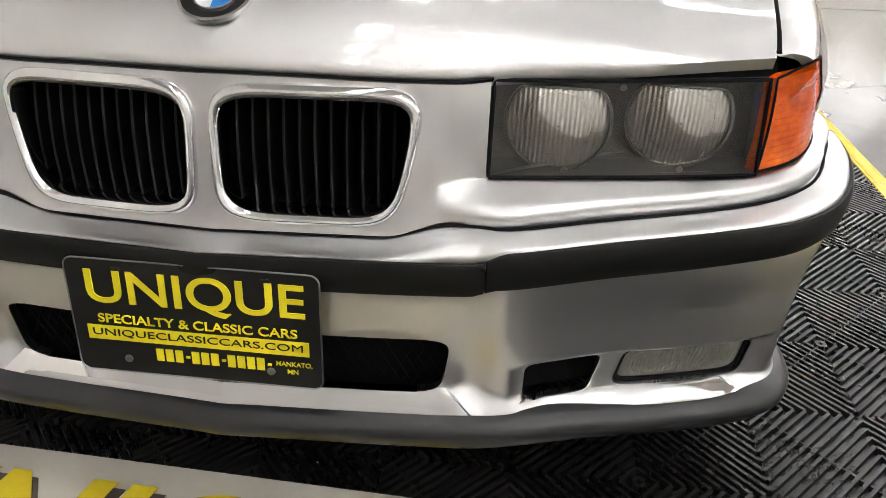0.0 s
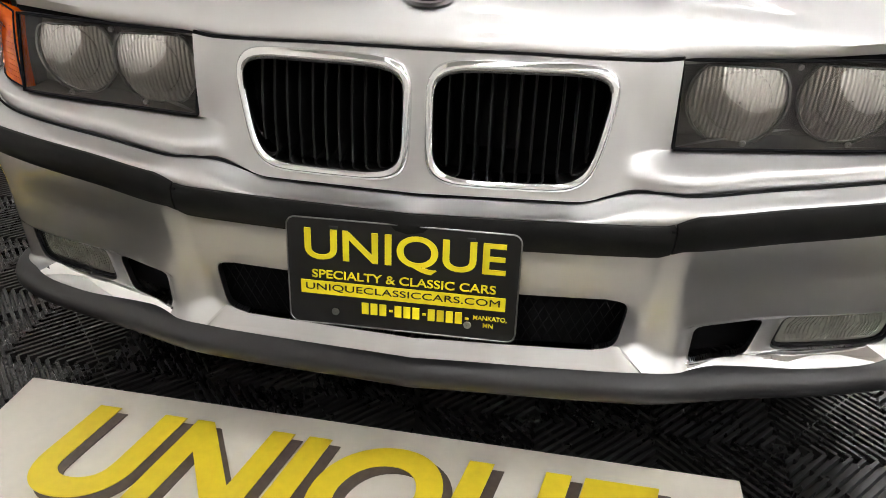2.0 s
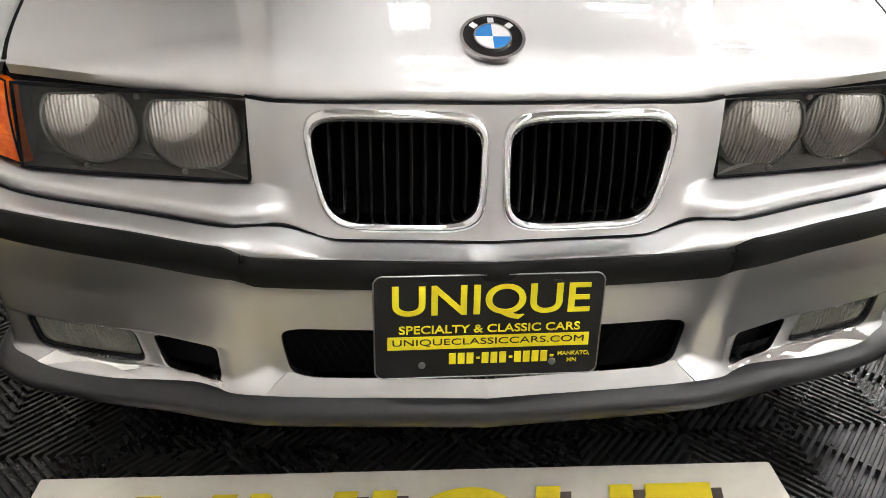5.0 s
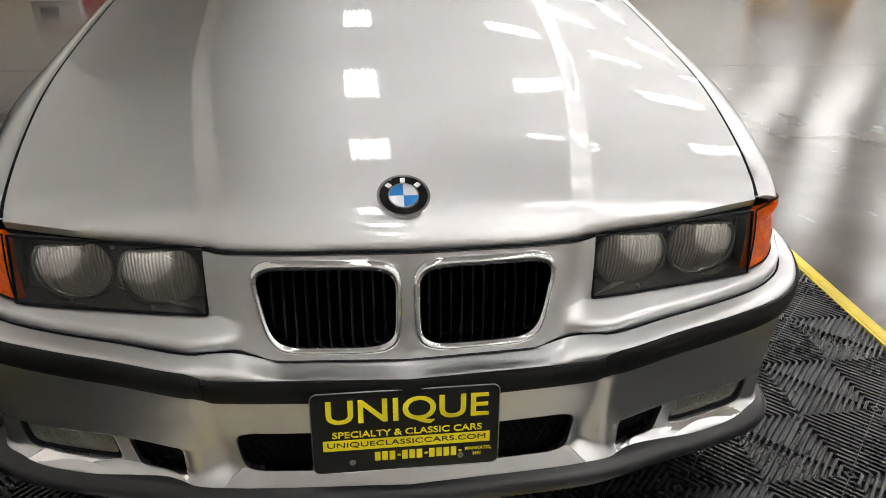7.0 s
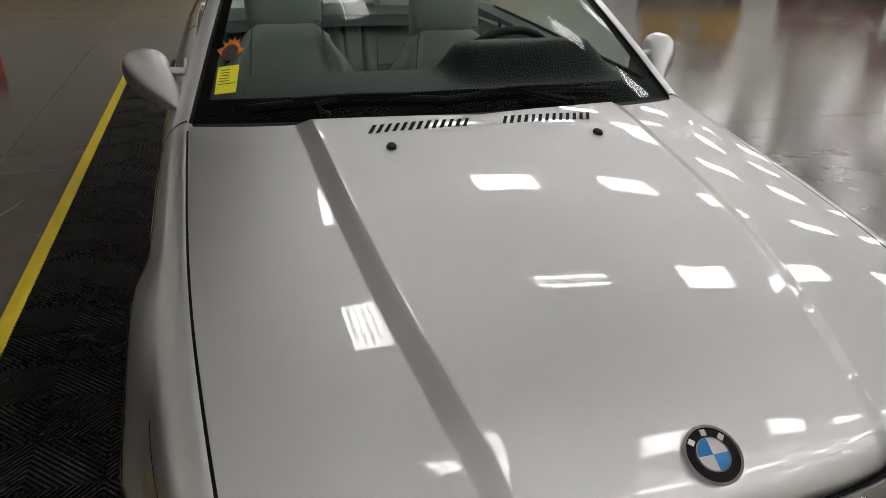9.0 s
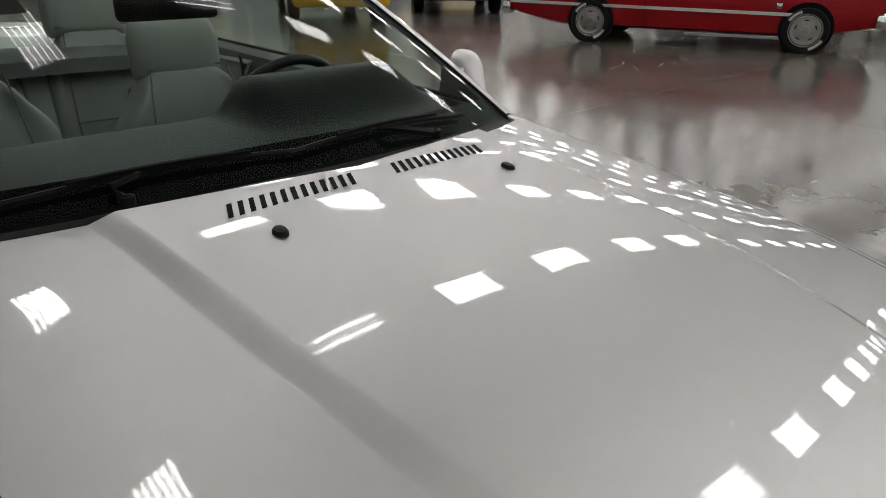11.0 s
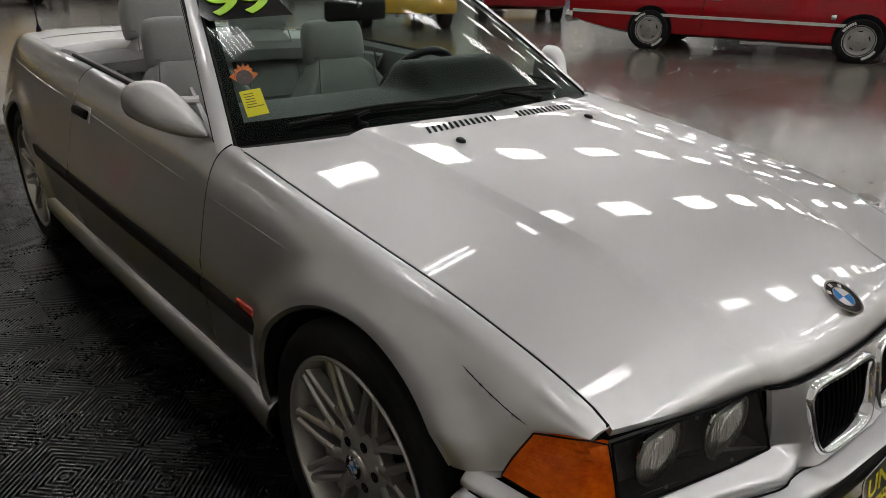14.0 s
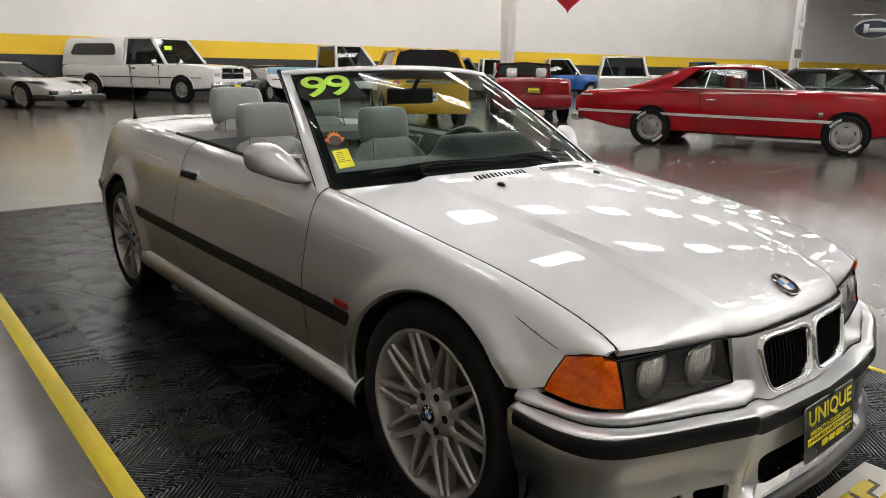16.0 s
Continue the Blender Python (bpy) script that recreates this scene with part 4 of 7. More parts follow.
    def corner(u, v, o=0.0):
        z = lerp(lerp(0.517, 0.538, u**1.5), lerp(0.648, 0.632, u**1.5), v)
        x, y = lerp(lowx(u), topx(u), v), lerp(lowy(u), topy(u), v)
        bulge = 0.005 * math.sin(math.pi * v)
        if y > 0.29:
            x = max(x, side(y, side_q(y, z)).x + 0.003)
        return (s * (x + (o + bulge) * (0.4 + 0.6 * u)), y - (o + bulge) * (1 - u), z)
    cl = cpart("corner_lamp", Mesh().grid(corner, 20, 12).thicken((-s * 0.012, 0.010, 0)), AMBER, "amber corner indicator lamp", 50)
    edge = [corner(u, 0, 0.0005) for u in [k / 14 for k in range(15)]] + [corner(1, v, 0.0005) for v in [k / 6 for k in range(1, 7)]] + [corner(u, 1, 0.0005) for u in [1 - k / 14 for k in range(1, 15)]] + [corner(0, v, 0.0005) for v in [1 - k / 6 for k in range(1, 7)]]
    part("lens_edge", Mesh().tube(edge, 0.0016, 6), VOID, cl)
    for k in range(14):
        v = 0.08 + 0.065 * k
        part("lens_rib", Mesh().tube([corner(u, v, 0.0002) for u in (0.06, 0.2, 0.35, 0.5, 0.65, 0.8, 0.92)], 0.0008, 4), AMBER, cl)

cpart("slam_panel", Mesh().grid(lambda u, v: (lerp(-0.32, 0.32, u), front_y(abs(lerp(-0.32, 0.32, u))) - 0.012 + 0.08 * v, 0.631 - 0.002 * v), 30, 2), VOID)

cpart("bonnet_gap", Mesh().tube([(x, front_y(abs(x)) - 0.0065, nose_top(x) + 0.0010) for x in [lerp(-0.32, 0.32, k / 60) for k in range(61)]], 0.0020, 6), VOID)

# ---- front bumper ----
def strip_top(u):
    x = ax(u)
    return 0.455 + 0.017 * smooth(0.318, 0.352, x) + 0.022 * smooth(0.70, 1.0, abs(u))


def strip_low(u):
    x = ax(u)
    return 0.411 + 0.013 * smooth(0.312, 0.348, x) + 0.032 * smooth(0.70, 1.0, abs(u))


def lip_z(u):
    return 0.224 - 0.036 * smooth(0.25, 0.85, abs(u))


def upper(u, v):
    uu = lerp(-1, 1, u)
    back = lerp(0.052, 0.047, smooth(0.2, 0.7, abs(uu)))
    back = lerp(back, 0.026, smooth(0.86, 1.0, abs(uu)))
    a = v * PI2
    d = -back + back * math.sin(a) ** 0.9
    z = strip_top(uu) + (ledge_top(uu) - strip_top(uu)) * math.cos(a) ** 0.8
    if v > 0.999:
        z = strip_top(uu) - 0.012
    x, y = plan(uu, d)
    return (x, y, z)


cpart("bumper_joint", Mesh().tube([(*plan(u, -0.036 + 0.014 * smooth(0.86, 1.0, abs(u)) - 0.012 * (1 - smooth(0.2, 0.4, abs(u)))), ledge_top(u)) for u in [lerp(-0.985, 0.985, k / 120) for k in range(121)]], 0.0022, 6), VOID)
cpart("bumper_top", Mesh().grid(upper, 160, 10).thicken((0, 0.01, -0.012)), SILVER, "", 60)


def fog_z(x):
    """Height of the fog lamp's middle line."""
    return 0.254 - 0.085 * (x - 0.600)


def tuck(u):
    """How far the foot of the bumper draws in at its corners."""
    return 0.050 * smooth(0.74, 0.96, abs(u))


def hole(x, z):
    """Below 1 inside one of the openings of the lower bumper; also gives the opening's centre."""
    x_ = abs(x)
    t = (z - 0.254) / 0.084
    a, b = x_ / lerp(0.280, 0.292, t), (z - 0.296) / 0.042
    k1 = (a**22 + abs(b) ** 5) ** (1 / 8) if a > 0.9 else abs(b) ** 0.625
    a, b = (x_ - 0.431 - 0.12 * (z - 0.262)) / (0.047 + 0.12 * (z - 0.262)), (z - 0.259) / 0.030
    k2 = (abs(a) ** 8 + abs(b) ** 8) ** (1 / 8)
    a, b = (x_ - 0.600 - 0.20 * (z - 0.252)) / 0.095, (z - fog_z(x_)) / 0.031
    k3 = (abs(a) ** 8 + abs(b) ** 6) ** (1 / 7)
    return min((k1, min(x_, 0.25), 0.296), (k2, 0.431, 0.259), (k3, 0.600, 0.254))


def even(x):
    """Takes the step of the upper bumper out of the lip line."""
    return 0.008 * smooth(0.05, 0.7, x) - 0.010 * smooth(0.318, 0.355, x)


def low_d(u, z):
    x = ax(u)
    t = (strip_low(u) - z) / (strip_low(u) - lip_z(u))
    d = -0.004 - 0.006 * smooth(0, 0.35, t) - tuck(u) * smooth(0.05, 0.85, t)
    w = smooth(0.32, 0.43, x)
    low = smooth(lerp(0.262, 0.230, w), lerp(0.216, 0.208, w), z + 0.03 * smooth(0.55, 0.80, x))
    d += (0.016 + even(x)) * low
    # hollow flank beside the centre intake, recess round ducts and fog lamps
    d -= 0.013 * smooth(0.275, 0.315, x) * (1 - smooth(0.318, 0.392, x)) * smooth(0.365, 0.28, z) * (1 - low)
    d -= 0.012 * smooth(0.362, 0.392, x) * (1 - smooth(0.695, 0.745, x)) * smooth(0.300, 0.288, z + 0.085 * max(0, x - 0.5)) * (1 - low)
    return d


def lower():
    ms = Mesh()
    NU, NV = 560, 84

    def f(u, v):
        uu = lerp(-1, 1, u)
        z = lerp(strip_low(uu) + 0.012, lip_z(uu), v)
        x, y = plan(uu, low_d(uu, z))
        return (x, y, z)
    ms.grid(f, NU, NV, skip=lambda x, y, z: hole(x, z)[0] < 1 and abs(x) < 0.72)
    for i in open_rim(ms):
        x, y, z = ms.v[i]
        if abs(x) > 0.73:
            continue
        k, cx, cz = hole(x, z)
        if 0.4 < k < 1.6:
            c = math.copysign(cx, x)
            lo, hi = 0.5, 1.6
            for _ in range(24):
                md = (lo + hi) / 2
                if hole(c + (x - c) * md, cz + (z - cz) * md)[0] < 1:
                    lo = md
                else:
                    hi = md
            nx, nz = c + (x - c) * lo, cz + (z - cz) * lo
            uu = at_x(nx)
            ms.v[i] = (nx, plan(uu, low_d(uu, nz))[1], nz)
    return ms.thicken((0, 0.013, 0.0))


cpart("bumper_lower", lower(), SILVER, "silver lower bumper with openings", 55)


def strip_run(u0, u1, n):
    rings = []
    for i in range(n + 1):
        u = lerp(u0, u1, i / n)
        zt, zb = strip_top(u), strip_low(u)
        h = zt - zb
        ring = []
        for d, z in ((-0.012, zt), (0.004, zt), (0.008, zt - 0.006), (0.009, zt - h * 0.5), (0.006, zb + 0.006), (0.002, zb), (-0.012, zb)):
            x, y = plan(u, d)
            ring.append((x, y, z))
        rings.append(ring)
    return Mesh().loft(rings, True, True)


useam = at_x(0.327)
cpart("bumper_strip", strip_run(-useam + 0.001, useam - 0.001, 60), BLACK_TRIM, "black bumper rub strip")
cpart("bumper_strip", strip_run(useam + 0.001, 0.985, 60), BLACK_TRIM, "black bumper rub strip")
cpart("bumper_strip", strip_run(-0.985, -useam - 0.001, 60), BLACK_TRIM, "black bumper rub strip")
for s in (1, -1):
    x, y = plan(s * (useam - 0.004), 0.0085)
    cpart("tow_mark", Mesh().box((x, y, 0.452), (0.006, 0.003, 0.003)), VOID)


def lip_run():
    rings = []
    for i in range(121):
        u = lerp(-1, 1, i / 120)
        z = lip_z(u)
        f = 1 - 0.5 * smooth(0.85, 1, abs(u))
        ring = []
        for d, dz in ((-0.02, 0.006), (0.006, 0.004), (0.019 * f, -0.006), (0.025 * f, -0.016), (0.024 * f, -0.030), (0.016 * f, -0.040), (0.0, -0.043), (-0.06, -0.040)):
            x, y = plan(u, d + even(ax(u)) - tuck(u))
            ring.append((x, y, z + dz))
        rings.append(ring)
    return Mesh().loft(rings, True, True)


cpart("front_lip", lip_run(), LIP_BLACK, "satin black front lip spoiler", 50)

# dark hollow and mesh behind the intakes
cav = Mesh()
for s0, s1 in ((-0.55, 0.55),):
    cav.grid(lambda u, v: (*plan(lerp(s0, s1, u), -0.060), lerp(0.215, 0.365, v)), 60, 4)
cpart("intake_cavity", cav, VOID)
net = Mesh()
for k in range(44):
    for sl in (1, -1):
        x = -0.33 + 0.015 * k
        a, b = Vector((x, plan(at_x(x), -0.04)[1], 0.240)), Vector((x + sl * 0.058, plan(at_x(x + sl * 0.058), -0.04)[1], 0.355))
        if abs(b.x) < 0.32 and abs(a.x) < 0.32:
            net.tube([a, b], 0.0011, 4, False)
cpart("intake_mesh", net, VOID, "black honeycomb intake mesh")

# fog lamps
FOGGLASS = mat("ribbed_fog_glass", (0.25, 0.25, 0.215), 0.14, 0.35, var=0.22, scale=26, fine=140, coat=0.9)
for s in (1, -1):
    def fog(u, v, d=0.004):
        px, pz = lerp(-1, 1, u), lerp(-1, 1, v)
        # square spread on to the rounded outline
        m = max(abs(px), abs(pz), 1e-6)
        r = max(1e-6, (abs(px) ** 8 + abs(pz) ** 6) ** (1 / 7))
        px, pz = px * m / r, pz * m / r
        x = 0.600 + px * 0.0915
        z = fog_z(x) + pz * 0.0282
        x += 0.20 * (z - 0.252)
        return (s * x, plan(at_x(x), low_d(at_x(x), 0.254))[1] + 0.007 + d - 0.004 * (1 - m * m), z)
    fg = cpart("fog_lamp", Mesh().grid(fog, 18, 10).thicken((0, 0.02, 0)), FOGGLASS, "ribbed clear fog lamp", 50)
    ribs = Mesh()
    for k in range(26):
        u = 0.10 + 0.80 * k / 25
        ribs.tube([fog(u, v, 0.0035) for v in (0.14, 0.35, 0.6, 0.86)], 0.0009, 4)
    part("lens_rib", ribs, FOGGLASS, fg)
    part("inner_frame", Mesh().tube([fog(u, v, 0.001) for u, v in [(k / 10, 0) for k in range(11)] + [(1, k / 6) for k in range(1, 7)] + [(1 - k / 10, 1) for k in range(1, 11)] + [(0, 1 - k / 6) for k in range(1, 7)]], 0.0034, 6), VOID, fg)

# dealer plate
pl = thing("dealer_plate", "black dealer plate with yellow lettering on the bumper", "plate")
part("panel", Mesh().loft([[(x, y, z) for x, z in [(sx * (0.1525 - r0) + r0 * math.cos(a), sz * (0.0762 - r0) + r0 * math.sin(a)) for sx, sz, a0 in ((1, 1, 0), (-1, 1, PI2), (-1, -1, math.pi), (1, -1, 3 * PI2)) for a in [a0 + PI2 * k / 5 for k in range(6)] for r0 in (0.012,)]] for y in (-0.0012, 0.0012)], True, True), PLATE_BLACK, pl)
rimpath = [(sx * (0.1520 - 0.012) + 0.012 * math.cos(a), -0.001, sz * (0.0757 - 0.012) + 0.012 * math.sin(a)) for sx, sz, a0 in ((1, 1, 0), (-1, 1, PI2), (-1, -1, math.pi), (1, -1, 3 * PI2)) for a in [a0 + PI2 * k / 5 for k in range(6)]]
part("rim", Mesh().tube(rimpath + rimpath[:1], 0.0011, 6), STEEL, pl)
TX = Matrix.Rotation(PI2, 4, "X")
letters("UNIQUE", 0.060, YELLOW, pl, Matrix.Translation((0.002, -0.0022, 0.0115)) @ TX, 0.0006, "lettering", 1.0, 0, 0.262)
letters("SPECIALTY & CLASSIC CARS", 0.0165, YELLOW, pl, Matrix.Translation((0.002, -0.0022, -0.0075)) @ TX, 0.0005, "lettering", 1.0, 0, 0.243)
part("yellow_bar", Mesh().box((0.001, -0.0018, -0.0215), (0.272, 0.0016, 0.019)), YELLOW, pl)
letters("UNIQUECLASSICCARS.COM", 0.0135, PLATE_BLACK, pl, Matrix.Translation((0.001, -0.0030, -0.0265)) @ TX, 0.0004, "lettering", 1.0, 0, 0.258, "", 0.0)
bars = Mesh()
x = -0.048
for n in (3, 3, 4):
    for k in range(n):
        bars.box((x, -0.0021, -0.0465), (0.0092, 0.0012, 0.0165))
        x += 0.0120
    bars.box((x - 0.001, -0.0021, -0.0465), (0.005, 0.0012, 0.003))
    x += 0.0085 if n != 4 else 0
part("text_bar", bars, YELLOW, pl)
letters("MANKATO,", 0.0088, YELLOW, pl, Matrix.Translation((0.118, -0.0022, -0.0475)) @ TX, 0.0004, "lettering", 1.0, 0, 0.044)
letters("MN", 0.0088, YELLOW, pl, Matrix.Translation((0.116, -0.0022, -0.0570)) @ TX, 0.0004, "lettering", 1.0, 0, 0.013)
for x in (-0.089, 0.089):
    part("screw", Mesh().lathe([(0.0052, -0.001), (0.0048, -0.003), (0.0005, -0.0034)], "y", (x, 0, -0.056), 14), STEEL, pl)
for x in (-0.089, 0.089):
    part("bolt_slot", Mesh().box((x, -0.0015, 0.064), (0.011, 0.001, 0.006), 0.002), LIP_BLACK, pl)
pl.matrix_basis = pose(-0.008, 0.0525, 0.3655, -7.5, 0, 0.3)

# ---- wheels ----
def wheel():
    """A road wheel with its outer face at local +x, hub centre at 0."""
    w = new("wheel")
    w.empty_display_size = 0.1
    R, RI = 0.320, 0.246
    tyre = Mesh().lathe([(RI - 0.008, 0.025), (RI + 0.004, 0.030), (RI + 0.018, 0.038), (R - 0.03, 0.040), (R - 0.012, 0.030), (R - 0.003, 0.014), (R, -0.01), (R, -0.15), (R - 0.006, -0.175), (R - 0.03, -0.195), (RI, -0.185)], "x", (0, 0, 0), 72)
    tyre.v = [(x, y, max(z, -0.3165)) for x, y, z in tyre.v]
    tr = part("tyre", tyre, RUBBER, w, "black low-profile tyre", 40)
    groove = Mesh()
    for xx in (-0.03, -0.08, -0.13):
        groove.lathe([(R + 0.0004, xx - 0.004), (R + 0.0004, xx + 0.004)], "x", (0, 0, 0), 60)
    groove.v = [(x, y, max(z, -0.3167)) for x, y, z in groove.v]
    part("tread_groove", groove, VOID, tr)
    rim = Mesh().lathe([(RI - 0.006, 0.022), (RI, 0.031), (RI - 0.003, 0.035), (RI - 0.010, 0.033), (RI - 0.016, 0.022), (RI - 0.022, 0.0), (RI - 0.03, -0.06), (RI - 0.035, -0.17)], "x", (0, 0, 0), 72)
    rm = part("rim", rim, ALLOY, w, "silver alloy rim", 40)
    # ten arms that fork into slim spokes
    def spoke(knots, n=12):
        """knots: (angle, radius, half width, height)."""
        sp = [spline([k / (len(knots) - 1) for k in range(len(knots))], [q[i] for q in knots]) for i in range(4)]
        rings = []
        for i in range(n + 1):
            an, r, ww, x = (f(i / n) for f in sp)
            c, s_ = math.cos(an), math.sin(an)

            def P(o, xx):
                return (xx, r * c - o * s_, r * s_ + o * c)
            rings.append([P(-ww * 0.8, x - 0.034), P(-ww, x - 0.007), P(-ww * 0.55, x - 0.001), P(0, x), P(ww * 0.55, x - 0.001), P(ww, x - 0.007), P(ww * 0.8, x - 0.034)])
        return Mesh().loft(rings, True, True)
    for k in range(10):
        a = 2 * math.pi * (k + 0.5) / 10
        part("spoke_stem", spoke([(a, 0.058, 0.017, 0.004), (a, 0.080, 0.0155, 0.007), (a, 0.105, 0.0145, 0.0115), (a, 0.130, 0.0150, 0.0150)]), ALLOY, rm)
        # each arm forks towards its neighbours
        for sg in (1, -1):
            part("spoke", spoke([(a + sg * 0.072, 0.105, 0.0100, 0.0115), (a + sg * 0.150, 0.138, 0.0092, 0.0165), (a + sg * 0.203, 0.172, 0.0088, 0.0205), (a + sg * 0.243, 0.2125, 0.0092, 0.024), (a + sg * 0.260, RI - 0.010, 0.0140, 0.027)]), ALLOY, rm)
    hub = Mesh().lathe([(0.080, -0.03), (0.083, -0.002), (0.074, 0.005), (0.045, 0.007), (0.037, 0.009), (0.036, 0.016), (0.033, 0.019), (0.028, 0.0195)], "x", (0, 0, 0), 40)
    hub.lathe([(0.028, 0.0195), (0.001, 0.0195)], "x", (0, 0, 0), 40)
    hb = part("hub", hub, ALLOY, w)
    for k in range(5):
        a = 2 * math.pi * k / 5
        part("bolt_hole", Mesh().lathe([(0.0115, 0.0055), (0.0115, 0.0082), (0.001, 0.0082)], "x", (0, 0.0535 * math.cos(a), 0.0535 * math.sin(a)), 14), VOID, hb)
    def on_hub(ms):
        ms.v = [(z + 0.0165, -x, y) for x, y, z in ms.v]
        return ms
    badge(on_hub, hb, 0.0255)
    disc_ = Mesh().lathe([(0.075, -0.065), (0.158, -0.065), (0.158, -0.09), (0.075, -0.09)], "x", (0, 0, 0), 48)
    part("brake_disc", disc_, DARKMETAL, w, "dull dark brake disc")
    cal = Mesh().box((-0.06, 0.135, 0.06), (0.06, 0.075, 0.15), 0.02)
    part("brake_caliper", cal, DARKMETAL, w)
    part("drum", Mesh().lathe([(0.12, -0.10), (0.20, -0.14), (RI - 0.03, -0.16)], "x", (0, 0, 0), 40), DARKMETAL, w)
    return w


w0 = wheel()
w0.parent = car
w0.matrix_parent_inverse = car_inv
HUBZ = 0.3335
w0.matrix_basis = pose(-0.770, 0.795, HUBZ, 0, 0, 180)
for x, y, rz in ((0.770, 0.795, 0), (-0.770, 3.515, 180), (0.770, 3.515, 0)):
    copy_thing(w0, pose(x, y, HUBZ, 17, 0, rz))

# ---- windscreen ----
def ws(u, v, off=0.0):
    """Point of the glass: u -1..1 across, v 0..1 up."""
    a = abs(u)
    b = Vector((0.690 * u, 1.318 + 0.150 * a**2.1, 0.898 - 0.026 * u * u))
    t = Vector((0.525 * u, 1.915 + 0.115 * a**2.2, 1.262 - 0.026 * u * u))
    p = b.lerp(t, v)
    n = Vector((0.10 * u, -0.52, 0.85)).normalized()
    return p + n * (0.022 * math.sin(math.pi * v) * (1 - 0.6 * a * a) + off)


glass = cpart("windscreen", Mesh().grid(lambda u, v: tuple(ws(lerp(-1, 1, u), v)), 36, 18), GLASS, "tinted clear windscreen", 60)
glass.visible_shadow = False
fr = Mesh()
fr.grid(lambda u, v: tuple(ws(lerp(-1, 1, u), 0.115 * v - 0.01, -0.004)), 36, 3)
fr.grid(lambda u, v: tuple(ws(lerp(-1, 1, u), 0.965 + 0.035 * v, -0.004)), 36, 1)
for s in (1, -1):
    fr.grid(lambda u, v: tuple(ws(s * lerp(0.945, 1.0, u), v, -0.004)), 2, 18)
part("black_border", fr, BORDER, glass)
band = Mesh().grid(lambda u, v: tuple(ws(lerp(-0.99, 0.99, u), 0.875 + 0.09 * v, 0.001)), 30, 2)
part("shade_band", band, glass_mat("green_shade_band", (0.12, 0.17, 0.17)), glass).visible_shadow = False
for s in (1, -1):
    def pil(o, d, v):
        p = ws(s, v)
        return (p.x + s * o, p.y + 0.004 + d, p.z + 0.25 * d)
    out = Mesh()
    rings = [[pil(-0.006, -0.006, v), pil(0.012, -0.004, v), pil(0.030, 0.012, v), pil(0.034, 0.035, v), pil(0.022, 0.055, v), pil(-0.012, 0.05, v)] for v in [lerp(-0.06, 1.005, k / 20) for k in range(21)]]
    pp = cpart("windscreen_pillar", out.loft(rings, True, True), SILVER, "", 60)
    part("pillar_seal", Mesh().tube([pil(0.020, 0.050, v) for v in [lerp(-0.02, 1.0, k / 12) for k in range(13)]], 0.011, 8), BLACK_TRIM, pp)
    part("pillar_gasket", Mesh().tube([pil(-0.004, -0.007, v) for v in [lerp(-0.02, 1.0, k / 12) for k in range(13)]], 0.005, 6), BLACK_TRIM, pp)
hd = Mesh().tube([tuple(ws(u, 1.0) + Vector((0, 0.018, 0.002))) for u in [lerp(-1.045, 1.045, k / 40) for k in range(41)]], 0.017, 10)
hdr = cpart("windscreen_header", hd, SILVER, "", 60)
part("header_trim", Mesh().tube([tuple(ws(u, 0.985) + Vector((0, 0.03, -0.006))) for u in [lerp(-1, 1, k / 30) for k in range(31)]], 0.018, 8), BLACK_TRIM, hdr)
# scuttle panel between bonnet and glass
def scuttle(u, v):
    x = lerp(-0.69, 0.69, u)
    p = ws(x / 0.69, 0.0)
    y0 = rear_y(abs(x)) - 0.02
    z0 = bonnet_z(x, rear_y(abs(x))) - 0.022
    y, z = lerp(y0, p.y + 0.01, v), lerp(z0, p.z - 0.006, v)
    return (x, y, z)


cpart("scuttle", Mesh().grid(scuttle, 40, 5).thicken((0, 0, -0.01)), BLACK_TRIM, "black scuttle panel")
for (ua, ub, base) in ((0.66, -0.10, (0.30, 1.335, 0.905)), (-0.05, -0.80, (-0.36, 1.365, 0.895))):
    blade = [tuple(ws(lerp(ua, ub, k / 14), 0.045 + 0.05 * math.sin(math.pi * k / 14) * 0.5, 0.012)) for k in range(15)]
    wp = cpart("wiper", Mesh().tube(blade, 0.006, 6, flat=0.6), BLACK_TRIM, "black wiper")
    part("wiper_arm", Mesh().tube([tuple(Vector(base)), tuple(Vector(blade[10]).lerp(Vector(base), 0.5) + Vector((0, -0.01, 0.012))), blade[8]], [0.011, 0.008, 0.005], 6), BLACK_TRIM, wp)
    part("wiper_bridge", Mesh().tube([tuple(Vector(p) + Vector((0, -0.005, 0.009))) for p in blade[3:12]], 0.004, 5), BLACK_TRIM, wp)
    part("wiper_pivot", Mesh().lathe([(0.014, -0.01), (0.014, 0.008), (0.004, 0.012)], "z", base, 12), BLACK_TRIM, wp)


# papers and numerals on the glass
def on_glass(u, v, off=0.003):
    p = ws(u, v, off)
    n = (ws(u + 0.02, v) - ws(u - 0.02, v)).cross(ws(u, v + 0.02) - ws(u, v - 0.02)).normalized()
    if n.y > 0:
        n = -n
    ex = (ws(u + 0.02, v) - ws(u - 0.02, v)).normalized()
    ey = n.cross(ex)
    m = Matrix((ex, ey, n)).transposed().to_4x4()
    m.translation = p
    return m


